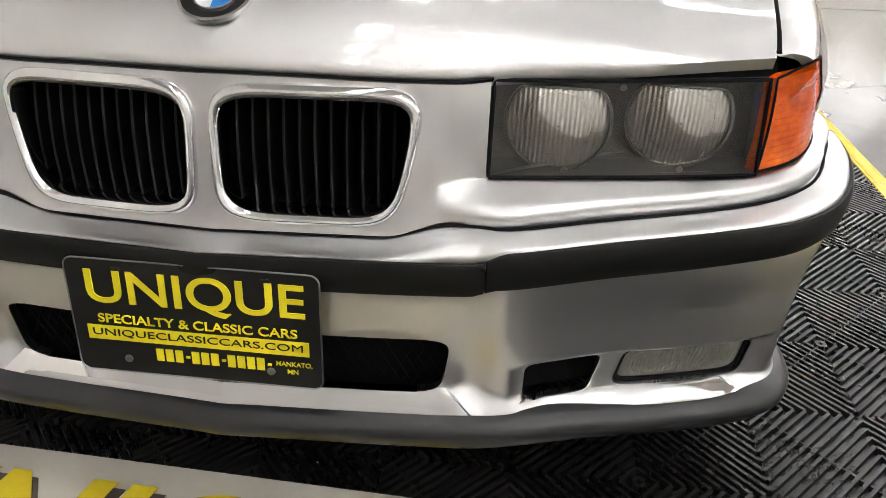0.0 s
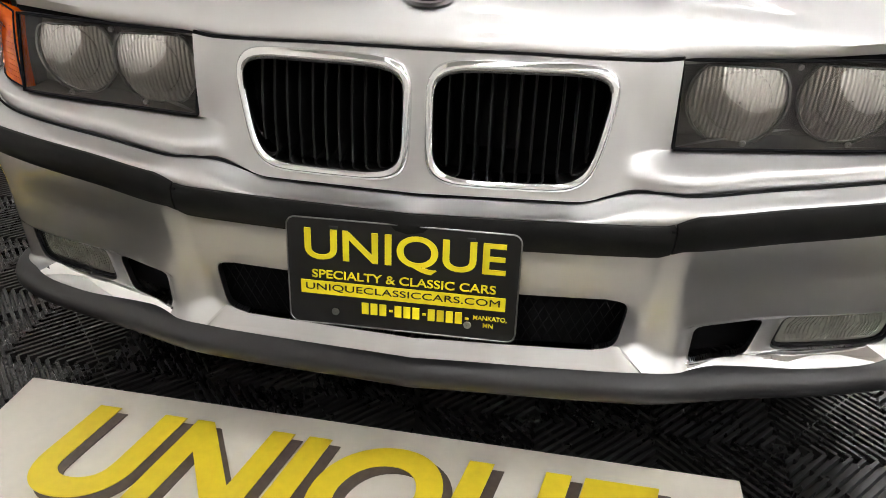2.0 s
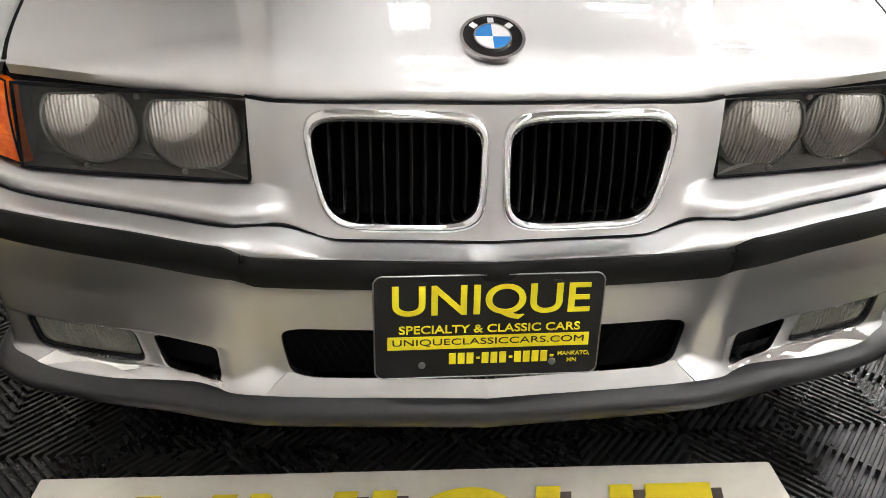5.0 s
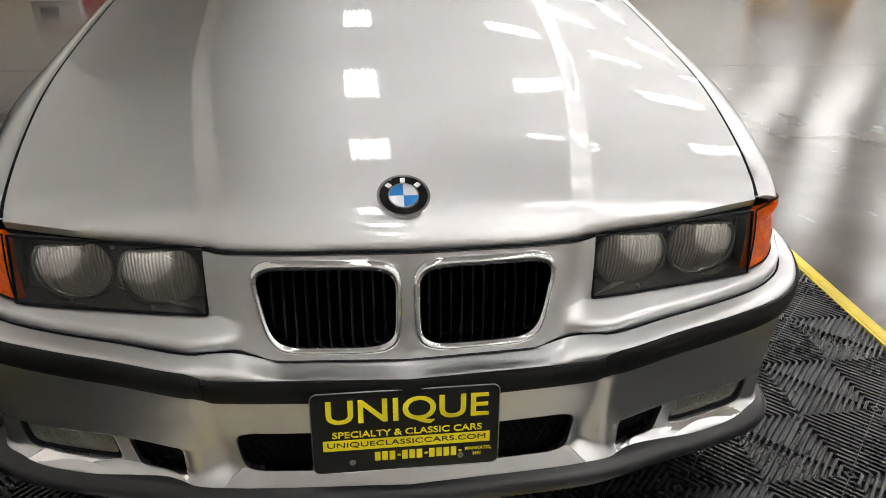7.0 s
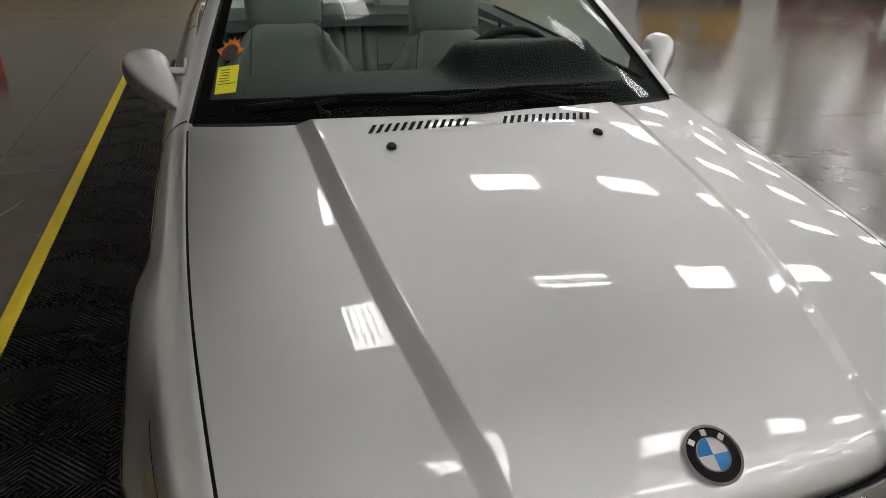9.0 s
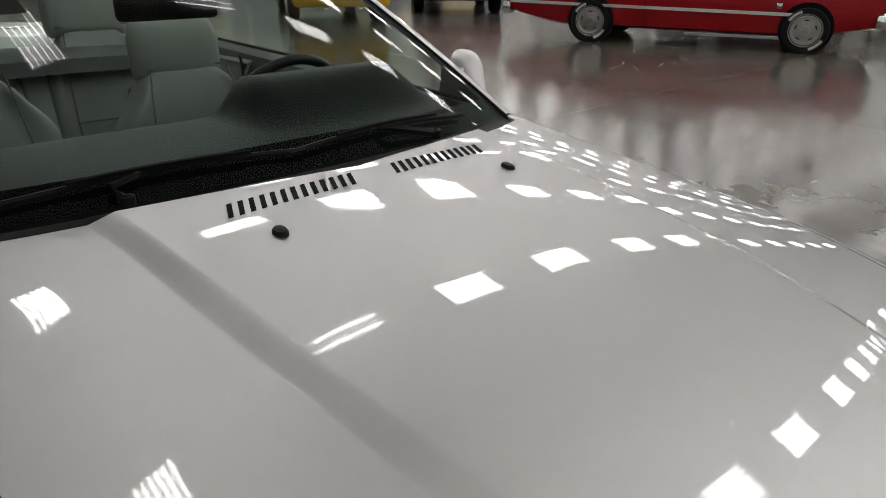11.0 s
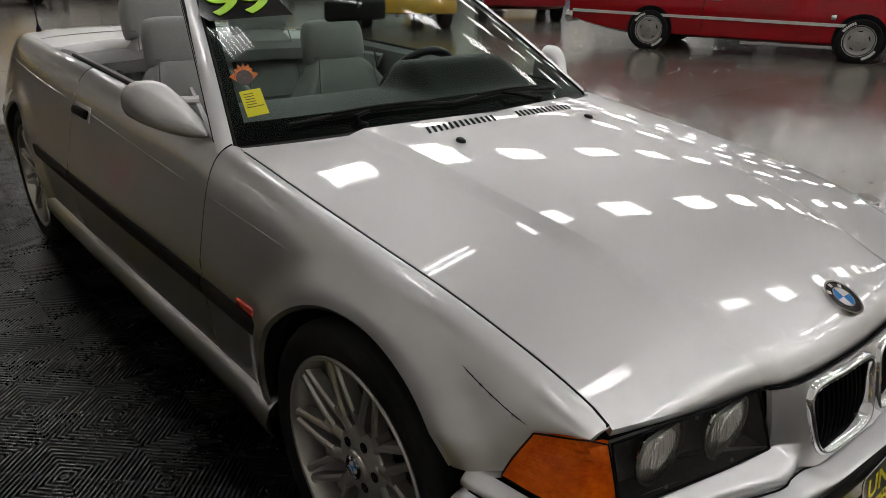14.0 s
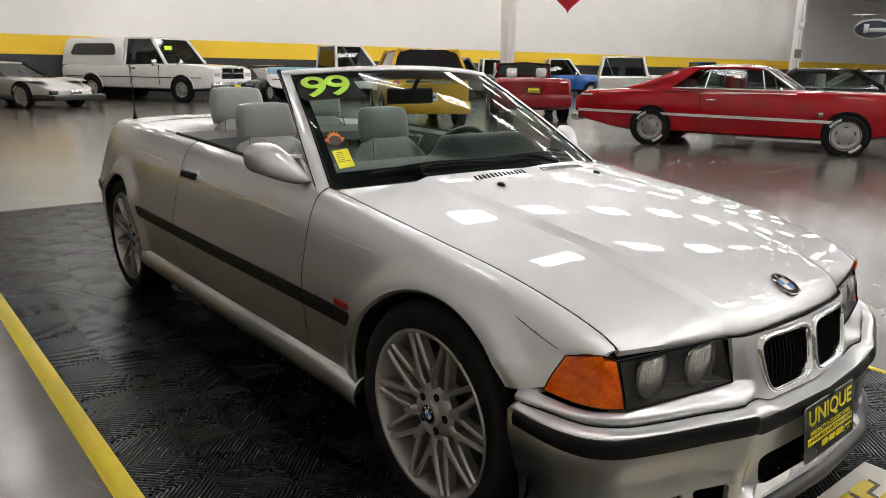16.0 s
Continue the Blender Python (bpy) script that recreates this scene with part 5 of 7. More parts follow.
STICKER = mat("yellow_paper", (0.80, 0.75, 0.03), 0.6, 0, var=0.05, scale=12)
INK = mat("dark_print", (0.08, 0.07, 0.03), 0.6, 0, var=0.1)
LIME = mat("lime_vinyl", (0.45, 0.80, 0.03), 0.45, 0, var=0.05, scale=12)
FLAME = mat("red_orange_print", (0.55, 0.06, 0.02), 0.45, 0, var=0.3, scale=60, color2=(0.75, 0.28, 0.02))
st = thing("yellow_sticker", "yellow paper sticker with dark lines on the windscreen", "sticker")
part("paper", Mesh().box((0, 0, 0), (0.062, 0.074, 0.0006)), STICKER, st)
ln = Mesh()
for k in range(6):
    ln.box((-0.008 if k < 5 else 0.0, 0.026 - 0.0075 * k, 0.0006), (0.028 if k < 5 else 0.05, 0.0018, 0.0004))
part("text_bar", ln, INK, st)
st.matrix_basis = on_glass(-0.892, 0.194) @ pose(0, 0, 0, 0, 0, 6) @ Matrix.Diagonal((0.92, 1.3, 1, 1))
fs = thing("round_sticker", "dark round sticker with a red flame top on the windscreen", "sticker")
part("flame", Mesh().add([(x * 0.85, y, 0.0002) for x, y in ((-0.055, 0.008), (-0.03, 0.018), (-0.034, 0.034), (-0.02, 0.028), (-0.016, 0.046), (-0.004, 0.034), (0.004, 0.05), (0.012, 0.034), (0.024, 0.044), (0.026, 0.026), (0.034, 0.03), (0.032, 0.016), (0.055, 0.008), (0.03, -0.012), (0, -0.026), (-0.03, -0.012))], [tuple(range(16))]), FLAME, fs)
part("disc", Mesh().lathe([(0.026, 0.0002), (0.026, 0.0010), (0.001, 0.0012)], "z", (0, -0.002, 0), 24), mat("dark_brown_print", (0.06, 0.035, 0.03), 0.4, 0, var=0.4, scale=60), fs)
fs.matrix_basis = on_glass(-0.899, 0.336, 0.004) @ Matrix.Diagonal((0.85, 1.15, 1, 1))
yr = thing("year_numerals", "lime green year numerals on black film at the windscreen top", "numerals")
part("backing", Mesh().add([(x, y, 0) for x, y in ((-0.125, -0.035), (-0.10, -0.062), (0.14, -0.062), (0.115, -0.01), (0.10, 0.052), (-0.115, 0.052))], [tuple(range(6))]), GLOSSBLACK, yr)
for dx in (-0.055, 0.038):
    letters("9", 0.150, LIME, yr, Matrix.Translation((dx, -0.050, 0.004)), 0.0006, "numeral", 1.0, 0.0, 0.098, "", 0.016)
yr.matrix_basis = on_glass(-0.80, 0.81, 0.010) @ pose(0, 0, 0, 0, 0, -2) @ Matrix.Diagonal((1.0, 1.35, 1, 1))

# ---- door mirrors ----
for s in (1, -1):
    ms = Mesh()
    rings = []
    # teardrop shell: tip forward and low at the door, mouth to the rear
    for i in range(15):
        t = i / 14
        r = math.sin(PI2 * min(1, t * 1.08)) ** 0.85
        y = lerp(1.555, 1.745, t)
        cx = lerp(0.722, 0.798, smooth(0.0, 0.85, t))
        cz = lerp(0.886, 0.952, smooth(0.0, 0.9, t))
        a, b = 0.060 * r + 0.003, 0.052 * r + 0.003
        rings.append([(s * (cx + a * math.copysign(abs(math.cos(q)) ** 0.8, math.cos(q))), y + 0.02 * math.cos(q) * t, cz + b * math.copysign(abs(math.sin(q)) ** 0.85, math.sin(q))) for q in [2 * math.pi * k / 28 for k in range(28)]])
    mr = cpart("door_mirror", ms.loft(rings, True, True), SILVER, "silver teardrop door mirror", 60)
    face = rings[-1]
    ctr = Vector([sum(p[i] for p in face) / 28 for i in range(3)])
    part("mirror_glass", Mesh().add([tuple(Vector(p).lerp(ctr, 0.1) + Vector((0, 0.003, 0))) for p in face], [tuple(range(28))]), CHROME, mr)
    part("mirror_arm", Mesh().tube([(s * 0.69, 1.66, 0.955), (s * 0.73, 1.672, 0.957), (s * 0.79, 1.69, 0.955)], [0.013, 0.011, 0.014], 10), SILVER, mr)
    part("mirror_foot", Mesh().add([(s * 0.700, 1.545, 0.884), (s * 0.700, 1.73, 0.893), (s * 0.686, 1.705, 0.985), (s * 0.716, 1.545, 0.878), (s * 0.716, 1.73, 0.888), (s * 0.694, 1.705, 0.985)], [(0, 1, 2), (3, 5, 4), (0, 3, 4, 1), (1, 4, 5, 2), (2, 5, 3, 0)]), SILVER, mr)

# ---- cockpit ----
def tub_x(y):
    return top_x(y) - 0.065


ys = [lerp(1.50, 3.16, k / 24) for k in range(25)]
for s in (1, -1):
    tub = Mesh()
    tub.loft([[(s * (top_x(y) - 0.004), y, top_z(y) - 0.001), (s * (top_x(y) - 0.02), y, top_z(y) + 0.003), (s * (tub_x(y)), y, top_z(y) - 0.012), (s * (tub_x(y) - 0.02), y, top_z(y) - 0.10), (s * (tub_x(y) - 0.045), y, 0.55), (s * (tub_x(y) - 0.05), y, 0.34)] for y in ys], False)
    cpart("door_lining", tub, TOPCLOTH, "dark grey door lining")
for s in (1, -1):
    cpart("belt_seal", Mesh().tube([(s * (top_x(y) - 0.012), y, top_z(y) + 0.004) for y in ys[1:22]], 0.008, 6), BLACK_TRIM)
    for dz, w in ((-0.16, 0.05),):
        cpart("arm_rest", Mesh().box((s * 0.60, 2.05, 0.72), (0.07, 0.55, 0.09), 0.03, 3), LEATHER)
cpart("cabin_floor", Mesh().box((0, 2.3, 0.32), (1.25, 1.75, 0.05)), TOPCLOTH)
# added black blocks stand for the dark underside, engine bay and boot
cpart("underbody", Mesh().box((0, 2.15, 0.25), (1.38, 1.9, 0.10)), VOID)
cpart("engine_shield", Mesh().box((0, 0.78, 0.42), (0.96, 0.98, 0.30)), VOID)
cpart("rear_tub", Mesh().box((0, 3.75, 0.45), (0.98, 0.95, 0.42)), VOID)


def deck(u, v):
    y = lerp(0, 1, v)
    x_ = lerp(-1, 1, u)
    y = lerp(3.16 + 0.14 * (1 - abs(x_) ** 2.5), 4.34 - 0.05 * x_ * x_, v)
    tx, tz = top_x(min(y, 4.42)), top_z(min(y, 4.42))
    x = x_ * tx
    return (x, y, tz + 0.018 * (1 - x_**4) - (0.03 if v == 0 else 0))


cpart("rear_deck", Mesh().grid(deck, 32, 24).thicken((0, 0, -0.02)), SILVER, "", 60)
cpart("deck_seam", Mesh().tube([(lerp(-0.64, 0.64, k / 20), 3.62 - 0.03 * (lerp(-1, 1, k / 20)) ** 2, top_z(3.6) + 0.018 * (1 - lerp(-1, 1, k / 20) ** 4)) for k in range(21)], 0.003, 5), BLACK_TRIM)


def rear_face(u, v):
    x_ = lerp(-1, 1, u)
    y = 4.42 - 0.06 * abs(x_) ** 3 + 0.03 * math.sin(math.pi * min(1, v * 1.1))
    z = lerp(0.30, 0.925, v)
    w = lerp(0.64, 0.49, smooth(0.45, 1, v))
    return (x_ * w, lerp(y, 4.34, smooth(0.8, 1.0, v)), z)


cpart("rear_panel", Mesh().grid(rear_face, 24, 16), SILVER, "", 60)


def rear_bumper():
    rings = []
    for i in range(49):
        a = lerp(-1, 1, i / 48)
        b = abs(a)
        x = math.copysign(min(0.80, 1.05 * math.sin(min(PI2, b * 1.25)) * 0.80), a) if b > 0 else 0
        y = 4.475 - 0.55 * max(0, (b - 0.55) / 0.45) ** 1.6
        rings.append([(x * k, y + o, z) for k, o, z in ((0.97, -0.05, 0.62), (1.0, -0.005, 0.60), (1.015, 0.0, 0.50), (1.0, -0.015, 0.36), (0.95, -0.06, 0.30))])
    return Mesh().loft(rings, False)


cpart("rear_bumper", rear_bumper(), SILVER)
for s in (1, -1):
    cpart("tail_lamp", Mesh().grid(lambda u, v: (s * (lerp(0.36, 0.585, u)), 4.432 - 0.10 * max(0, u - 0.6) ** 1.5, lerp(0.70, 0.84, v)), 10, 6).thicken((0, -0.02, 0)), REDLENS, "red tail lamp")
ant = cpart("antenna", Mesh().tube([(-0.575, 3.93, 0.955), (-0.575, 3.935, 1.30)], [0.0035, 0.0018], 6), BLACK_TRIM, "black whip antenna")
part("antenna_foot", Mesh().lathe([(0.016, 0.0), (0.012, 0.02), (0.004, 0.045)], "z", (-0.575, 3.93, 0.948), 12), BLACK_TRIM, ant)
# folded-top well behind the rear seat
cpart("top_well", Mesh().grid(lambda u, v: (lerp(-0.62, 0.62, u), lerp(2.98, 3.30, v), 0.895 + 0.03 * math.sin(math.pi * v) + 0.02 * math.cos(math.pi * lerp(-1, 1, u) / 2)), 24, 8).thicken((0, 0, -0.05)), TOPCLOTH, "dark folded top cover")


def dash(u, v):
    x = lerp(-0.66, 0.66, u)
    y = lerp(1.44 + 0.06 * (x / 0.66) ** 2, 1.93, v)
    z = 0.872 + 0.022 * math.sin(math.pi * v * 0.8)
    hump = smooth(0.66, 0.58, x) * smooth(0.06, 0.16, x)
    z += 0.088 * hump * smooth(0.35, 0.80, v)
    if v > 0.93:
        z -= 0.05 * (v - 0.93) / 0.07
    return (x, y, z)


dsh = cpart("dashboard", Mesh().grid(dash, 50, 24), DASH, "dark vinyl dashboard with instrument hood", 60)
part("dash_face", Mesh().box((0, 1.90, 0.70), (1.24, 0.06, 0.28), 0.02), DASH, dsh)
part("console", Mesh().box((0, 2.15, 0.50), (0.22, 0.75, 0.22), 0.03), DASH, dsh)
# steering wheel
rimc, tilt = Vector((0.39, 2.08, 0.82)), radians(-28)
sw = cpart("steering_wheel", Mesh().tube([tuple(rimc + Vector((0.19 * math.cos(a), -0.19 * math.sin(a) * math.sin(tilt) * -1 * 0 + 0.19 * math.sin(a) * math.sin(tilt), 0.19 * math.sin(a) * math.cos(tilt)))) for a in [2 * math.pi * k / 48 for k in range(49)]], 0.0155, 10, False), WHEELTRIM, "black three-spoke steering wheel", 60)
part("boss", Mesh().box(tuple(rimc), (0.13, 0.07, 0.12), 0.03, 3, Matrix.Rotation(-tilt, 4, "X")), WHEELTRIM, sw)
for a in (0.2, math.pi - 0.2, -PI2):
    e = rimc + Vector((0.185 * math.cos(a), 0.185 * math.sin(a) * math.sin(tilt), 0.185 * math.sin(a) * math.cos(tilt)))
    part("spoke", Mesh().tube([tuple(rimc), tuple(e)], [0.022, 0.012], 8, flat=0.5), WHEELTRIM, sw)
part("column", Mesh().tube([tuple(rimc), (0.345, 1.86, 0.76)], 0.035, 10), DASH, sw)
# inner mirror
im = cpart("inner_mirror", Mesh().box((0.02, 1.955, 1.150), (0.25, 0.03, 0.07), 0.02, 3), BLACK_TRIM, "black inner rear-view mirror")
part("mirror_stalk", Mesh().tube([(0.02, 1.945, 1.165), (0.02, 1.885, 1.238)], 0.010, 8), BLACK_TRIM, im)
part("mirror_glass", Mesh().box((0.02, 1.972, 1.150), (0.22, 0.003, 0.055), 0.001), CHROME, im)


# ---- seats ----
def pad(w, d, h, crown=0.02, bolster=0.0, seg=12, shoulder=0.0):
    """Upholstered block: w across, d deep, h high, rounded, with raised sides and sloping shoulders; its face looks to -y."""
    ms = Mesh()

    def P(u, v, face):
        a, b = lerp(-1, 1, u), lerp(-1, 1, v)
        rx = w / 2 * (1 - 0.06 * abs(b) ** 4)
        rz = h / 2 * (1 - 0.05 * abs(a) ** 4)
        edge = (1 - abs(a) ** 6) * (1 - abs(b) ** 6)
        y = -d / 2 * edge ** 0.35 - crown * (1 - a * a) * (1 - b * b) - bolster * smooth(0.55, 0.85, abs(a)) * (1 - abs(a) ** 10) * (1 - b**8)
        rx *= 1 - shoulder * smooth(0.15, 1.0, b)
        drop = shoulder * h * 0.35 * smooth(0.45, 1.0, abs(a)) * smooth(0.2, 1.0, b)
        return (a * rx, face * y, b * rz - drop)
    ms.grid(lambda u, v: P(u, v, 1), seg * 2, seg * 2)
    ms.grid(lambda u, v: P(u, v, -0.6), seg * 2, seg * 2)
    return ms


def put(ms, m):
    ms.v = [tuple(m @ Vector(p)) for p in ms.v]
    return ms


def seat(x, y, rear=False, dz=0.0):
    lean = pose(0, 0, 0, -14, 0, 0)
    nm = "rear_seat" if rear else "front_seat"
    t = Matrix.Translation((x, y, dz))
    w = 0.46 if rear else 0.53
    # back rest: upper yoke, centre, side bolsters
    bm = t @ Matrix.Translation((0, 0.10, 0.725)) @ lean
    st_ = cpart(nm, put(pad(w, 0.15, 0.58, bolster=0.045, crown=0.012, shoulder=0.30), bm), LEATHER, "light grey leather seat", 60)
    for s in (1, -1):
        part("seam", put(Mesh().tube([(s * w * 0.31 * k, -0.098, z) for k, z in ((1, -0.24), (1, -0.1), (0.96, 0.05), (0.86, 0.19), (0.80, 0.25))], 0.003, 5), bm), LEATHER_SEAM, st_)
    part("seam", put(Mesh().tube([(lerp(-w * 0.30, w * 0.30, k / 8), -0.091, -0.07) for k in range(9)], 0.003, 5), bm), LEATHER_SEAM, st_)
    hr = t @ Matrix.Translation((0, 0.175, 1.045 if not rear else 1.06)) @ pose(0, 0, 0, -8, 0, 0)
    h = part("headrest", put(pad(0.30, 0.125, 0.20, crown=0.014, shoulder=0.06), hr), LEATHER, st_, "", 60)
    part("headrest_seam", put(Mesh().tube([(lerp(-0.13, 0.13, k / 6), -0.06, -0.06) for k in range(7)], 0.003, 5), hr), LEATHER_SEAM, h)
    for s in (1, -1):
        part("headrest_post", Mesh().tube([(x + s * 0.06, y + 0.16, 0.90), (x + s * 0.06, y + 0.175, 0.98)], 0.006, 8), STEEL, st_)
    cm = t @ Matrix.Translation((0, -0.20, 0.50)) @ pose(0, 0, 0, -84, 0, 0)
    part("cushion", put(pad(w, 0.16, 0.52, bolster=0.03, crown=0.01), cm), LEATHER, st_, "", 60)
    return st_


seat(0.305, 2.41, False, -0.075)
seat(-0.345, 2.48, False, -0.045)
seat(-0.25, 3.02, True)
seat(0.25, 3.02, True)
cpart("rear_bench_middle", put(pad(0.10, 0.12, 0.42, crown=0.0), Matrix.Translation((0, 3.08, 0.72)) @ pose(0, 0, 0, -12, 0, 0)), LEATHER)
for s in (1, -1):
    cpart("rear_side_trim", Mesh().grid(lambda u, v: (s * lerp(0.50, 0.615, v), lerp(2.62, 3.15, u), lerp(0.70, 0.90, v) + 0.0 * u), 8, 6).thicken((-s * 0.02, 0, -0.01)), LEATHER)
    bl = cpart("seat_belt", Mesh().tube([(s * 0.59, 2.66, 0.91), (s * 0.57, 2.60, 0.80), (s * 0.54, 2.55, 0.52)], 0.022, 6, flat=0.12), BLACK_TRIM, "black seat belt")
    part("buckle", Mesh().box((s * 0.085, 2.40, 0.62), (0.02, 0.04, 0.09), 0.006), REDTAB, bl)

# ---- the other vehicles in the hall ----
RED = paint("red_paint", (0.30, 0.004, 0.008))
RIMSILVER = mat("bright_wheel_metal", (0.36, 0.355, 0.345), 0.28, 0.7, var=0.08, scale=20)
MAROON = paint("maroon_paint", (0.20, 0.010, 0.014))
WHITEP = paint("white_paint", (0.72, 0.71, 0.69))
SILVERP = paint("silver_car_paint", (0.48, 0.47, 0.45), 0.4)
BLACKP = paint("black_paint", (0.012, 0.012, 0.013))
LTBLUE = paint("light_blue_paint", (0.30, 0.48, 0.62))
MIDBLUE = paint("blue_paint", (0.02, 0.10, 0.36))
GOLD = paint("golden_yellow_paint", (0.62, 0.34, 0.015), 0.25)
GREYP = paint("dark_grey_paint", (0.10, 0.105, 0.105))
TAN = paint("tan_paint", (0.42, 0.36, 0.28))
CHARCOAL = paint("charcoal_paint", (0.035, 0.033, 0.032))
# chrome trim with its bright reflection put into a pale base colour
BRIGHTTRIM = mat("bright_chrome_trim", (0.66, 0.65, 0.63), 0.32, 0.35, var=0.06, scale=20)
REDINT = mat("red_upholstery", (0.35, 0.02, 0.03), 0.5, 0, var=0.1, scale=8)
DARKINT = mat("dark_upholstery", (0.03, 0.03, 0.03), 0.6, 0, var=0.2, scale=8)
PALE = mat("pale_upholstery", (0.6, 0.58, 0.55), 0.5, 0, var=0.1, scale=8)
WHITEWALL = mat("white_tyre_print", (0.7, 0.7, 0.68), 0.6, 0, var=0.1)
HEADLAMP = mat("clear_headlamp", (0.6, 0.6, 0.58), 0.1, 0.3, var=0.1, scale=30, coat=1.0)
PALEPLATE = mat("pale_blue_number_plate", (0.45, 0.58, 0.68), 0.4, 0, var=0.2, scale=40)


def road_wheel(r, rim_r, style, letters_on):
    w = new("wheel")
    w.empty_display_size = 0.1
    t = Mesh().lathe([(rim_r, 0.0), (rim_r + 0.012, 0.012), (r - 0.05, 0.022), (r - 0.02, 0.014), (r, -0.02), (r, -0.17), (r - 0.03, -0.20), (rim_r, -0.20)], "y", (0, 0, 0), 40)
    ty = part("tyre", t, RUBBER, w, "", 40)
    if letters_on:
        for k in range(2):
            n = Mesh()
            for j in range(7):
                a = k * math.pi + 0.55 + j * 0.11
                n.box((0.5 * (r + rim_r) * math.cos(a), 0.0225, 0.5 * (r + rim_r) * math.sin(a)), (0.022, 0.002, 0.036), rot=Matrix.Rotation(PI2 - a, 4, "Y"))
            part("tyre_print", n, WHITEWALL, ty)
        part("print_ring", Mesh().lathe([(rim_r + 0.014, 0.0135), (rim_r + 0.02, 0.0165)], "y", (0, 0, 0), 40), WHITEWALL, ty)
    rim = Mesh().lathe([(rim_r, 0.004), (rim_r - 0.012, 0.010), (rim_r - 0.02, 0.004), (rim_r - 0.035, -0.001), (rim_r * 0.62, 0.004), (rim_r * 0.45, 0.014), (rim_r * 0.3, 0.02), (rim_r * 0.28, 0.035), (0.002, 0.04)], "y", (0, 0, 0), 40)
    rm = part("rim", rim, style, w, "", 40)
    for k in range(5):
        a = 2 * math.pi * k / 5 + 0.3
        part("rim_slot", Mesh().box((rim_r * 0.66 * math.cos(a), -0.006, rim_r * 0.66 * math.sin(a)), (rim_r * 0.13, 0.02, rim_r * 0.34), 0.008, 2, Matrix.Rotation(-a, 4, "Y")), VOID, rm)
    return w


def shell(length, width, tops, lows, plan_f, tumble=0.05, n=44):
    """A body skin: tops and lows are heights along the length, plan_f the half width share."""
    rings = []
    for i in range(n + 1):
        u = i / n
        x = lerp(-length / 2, length / 2, u)
        zt, zb, w = tops(u), lows(u), width / 2 * plan_f(u)
        h = zt - zb
        half = [(0, zb), (w * 0.86, zb), (w * 0.955, zb + 0.05 * h), (w * 0.985, zb + 0.25 * h), (w, zb + 0.52 * h), (w * 0.992, zb + 0.70 * h), (w - tumble * 0.5, zb + 0.88 * h), (w - tumble, zb + 0.965 * h), (w - tumble * 2.2, zt), (w * 0.45, zt + 0.012), (0, zt + 0.016)]
        ring = [(x, -y, z) for y, z in half] + [(x, y, z) for y, z in half[::-1][1:-1]]
        rings.append(ring)
    return Mesh().loft(rings, True, True)


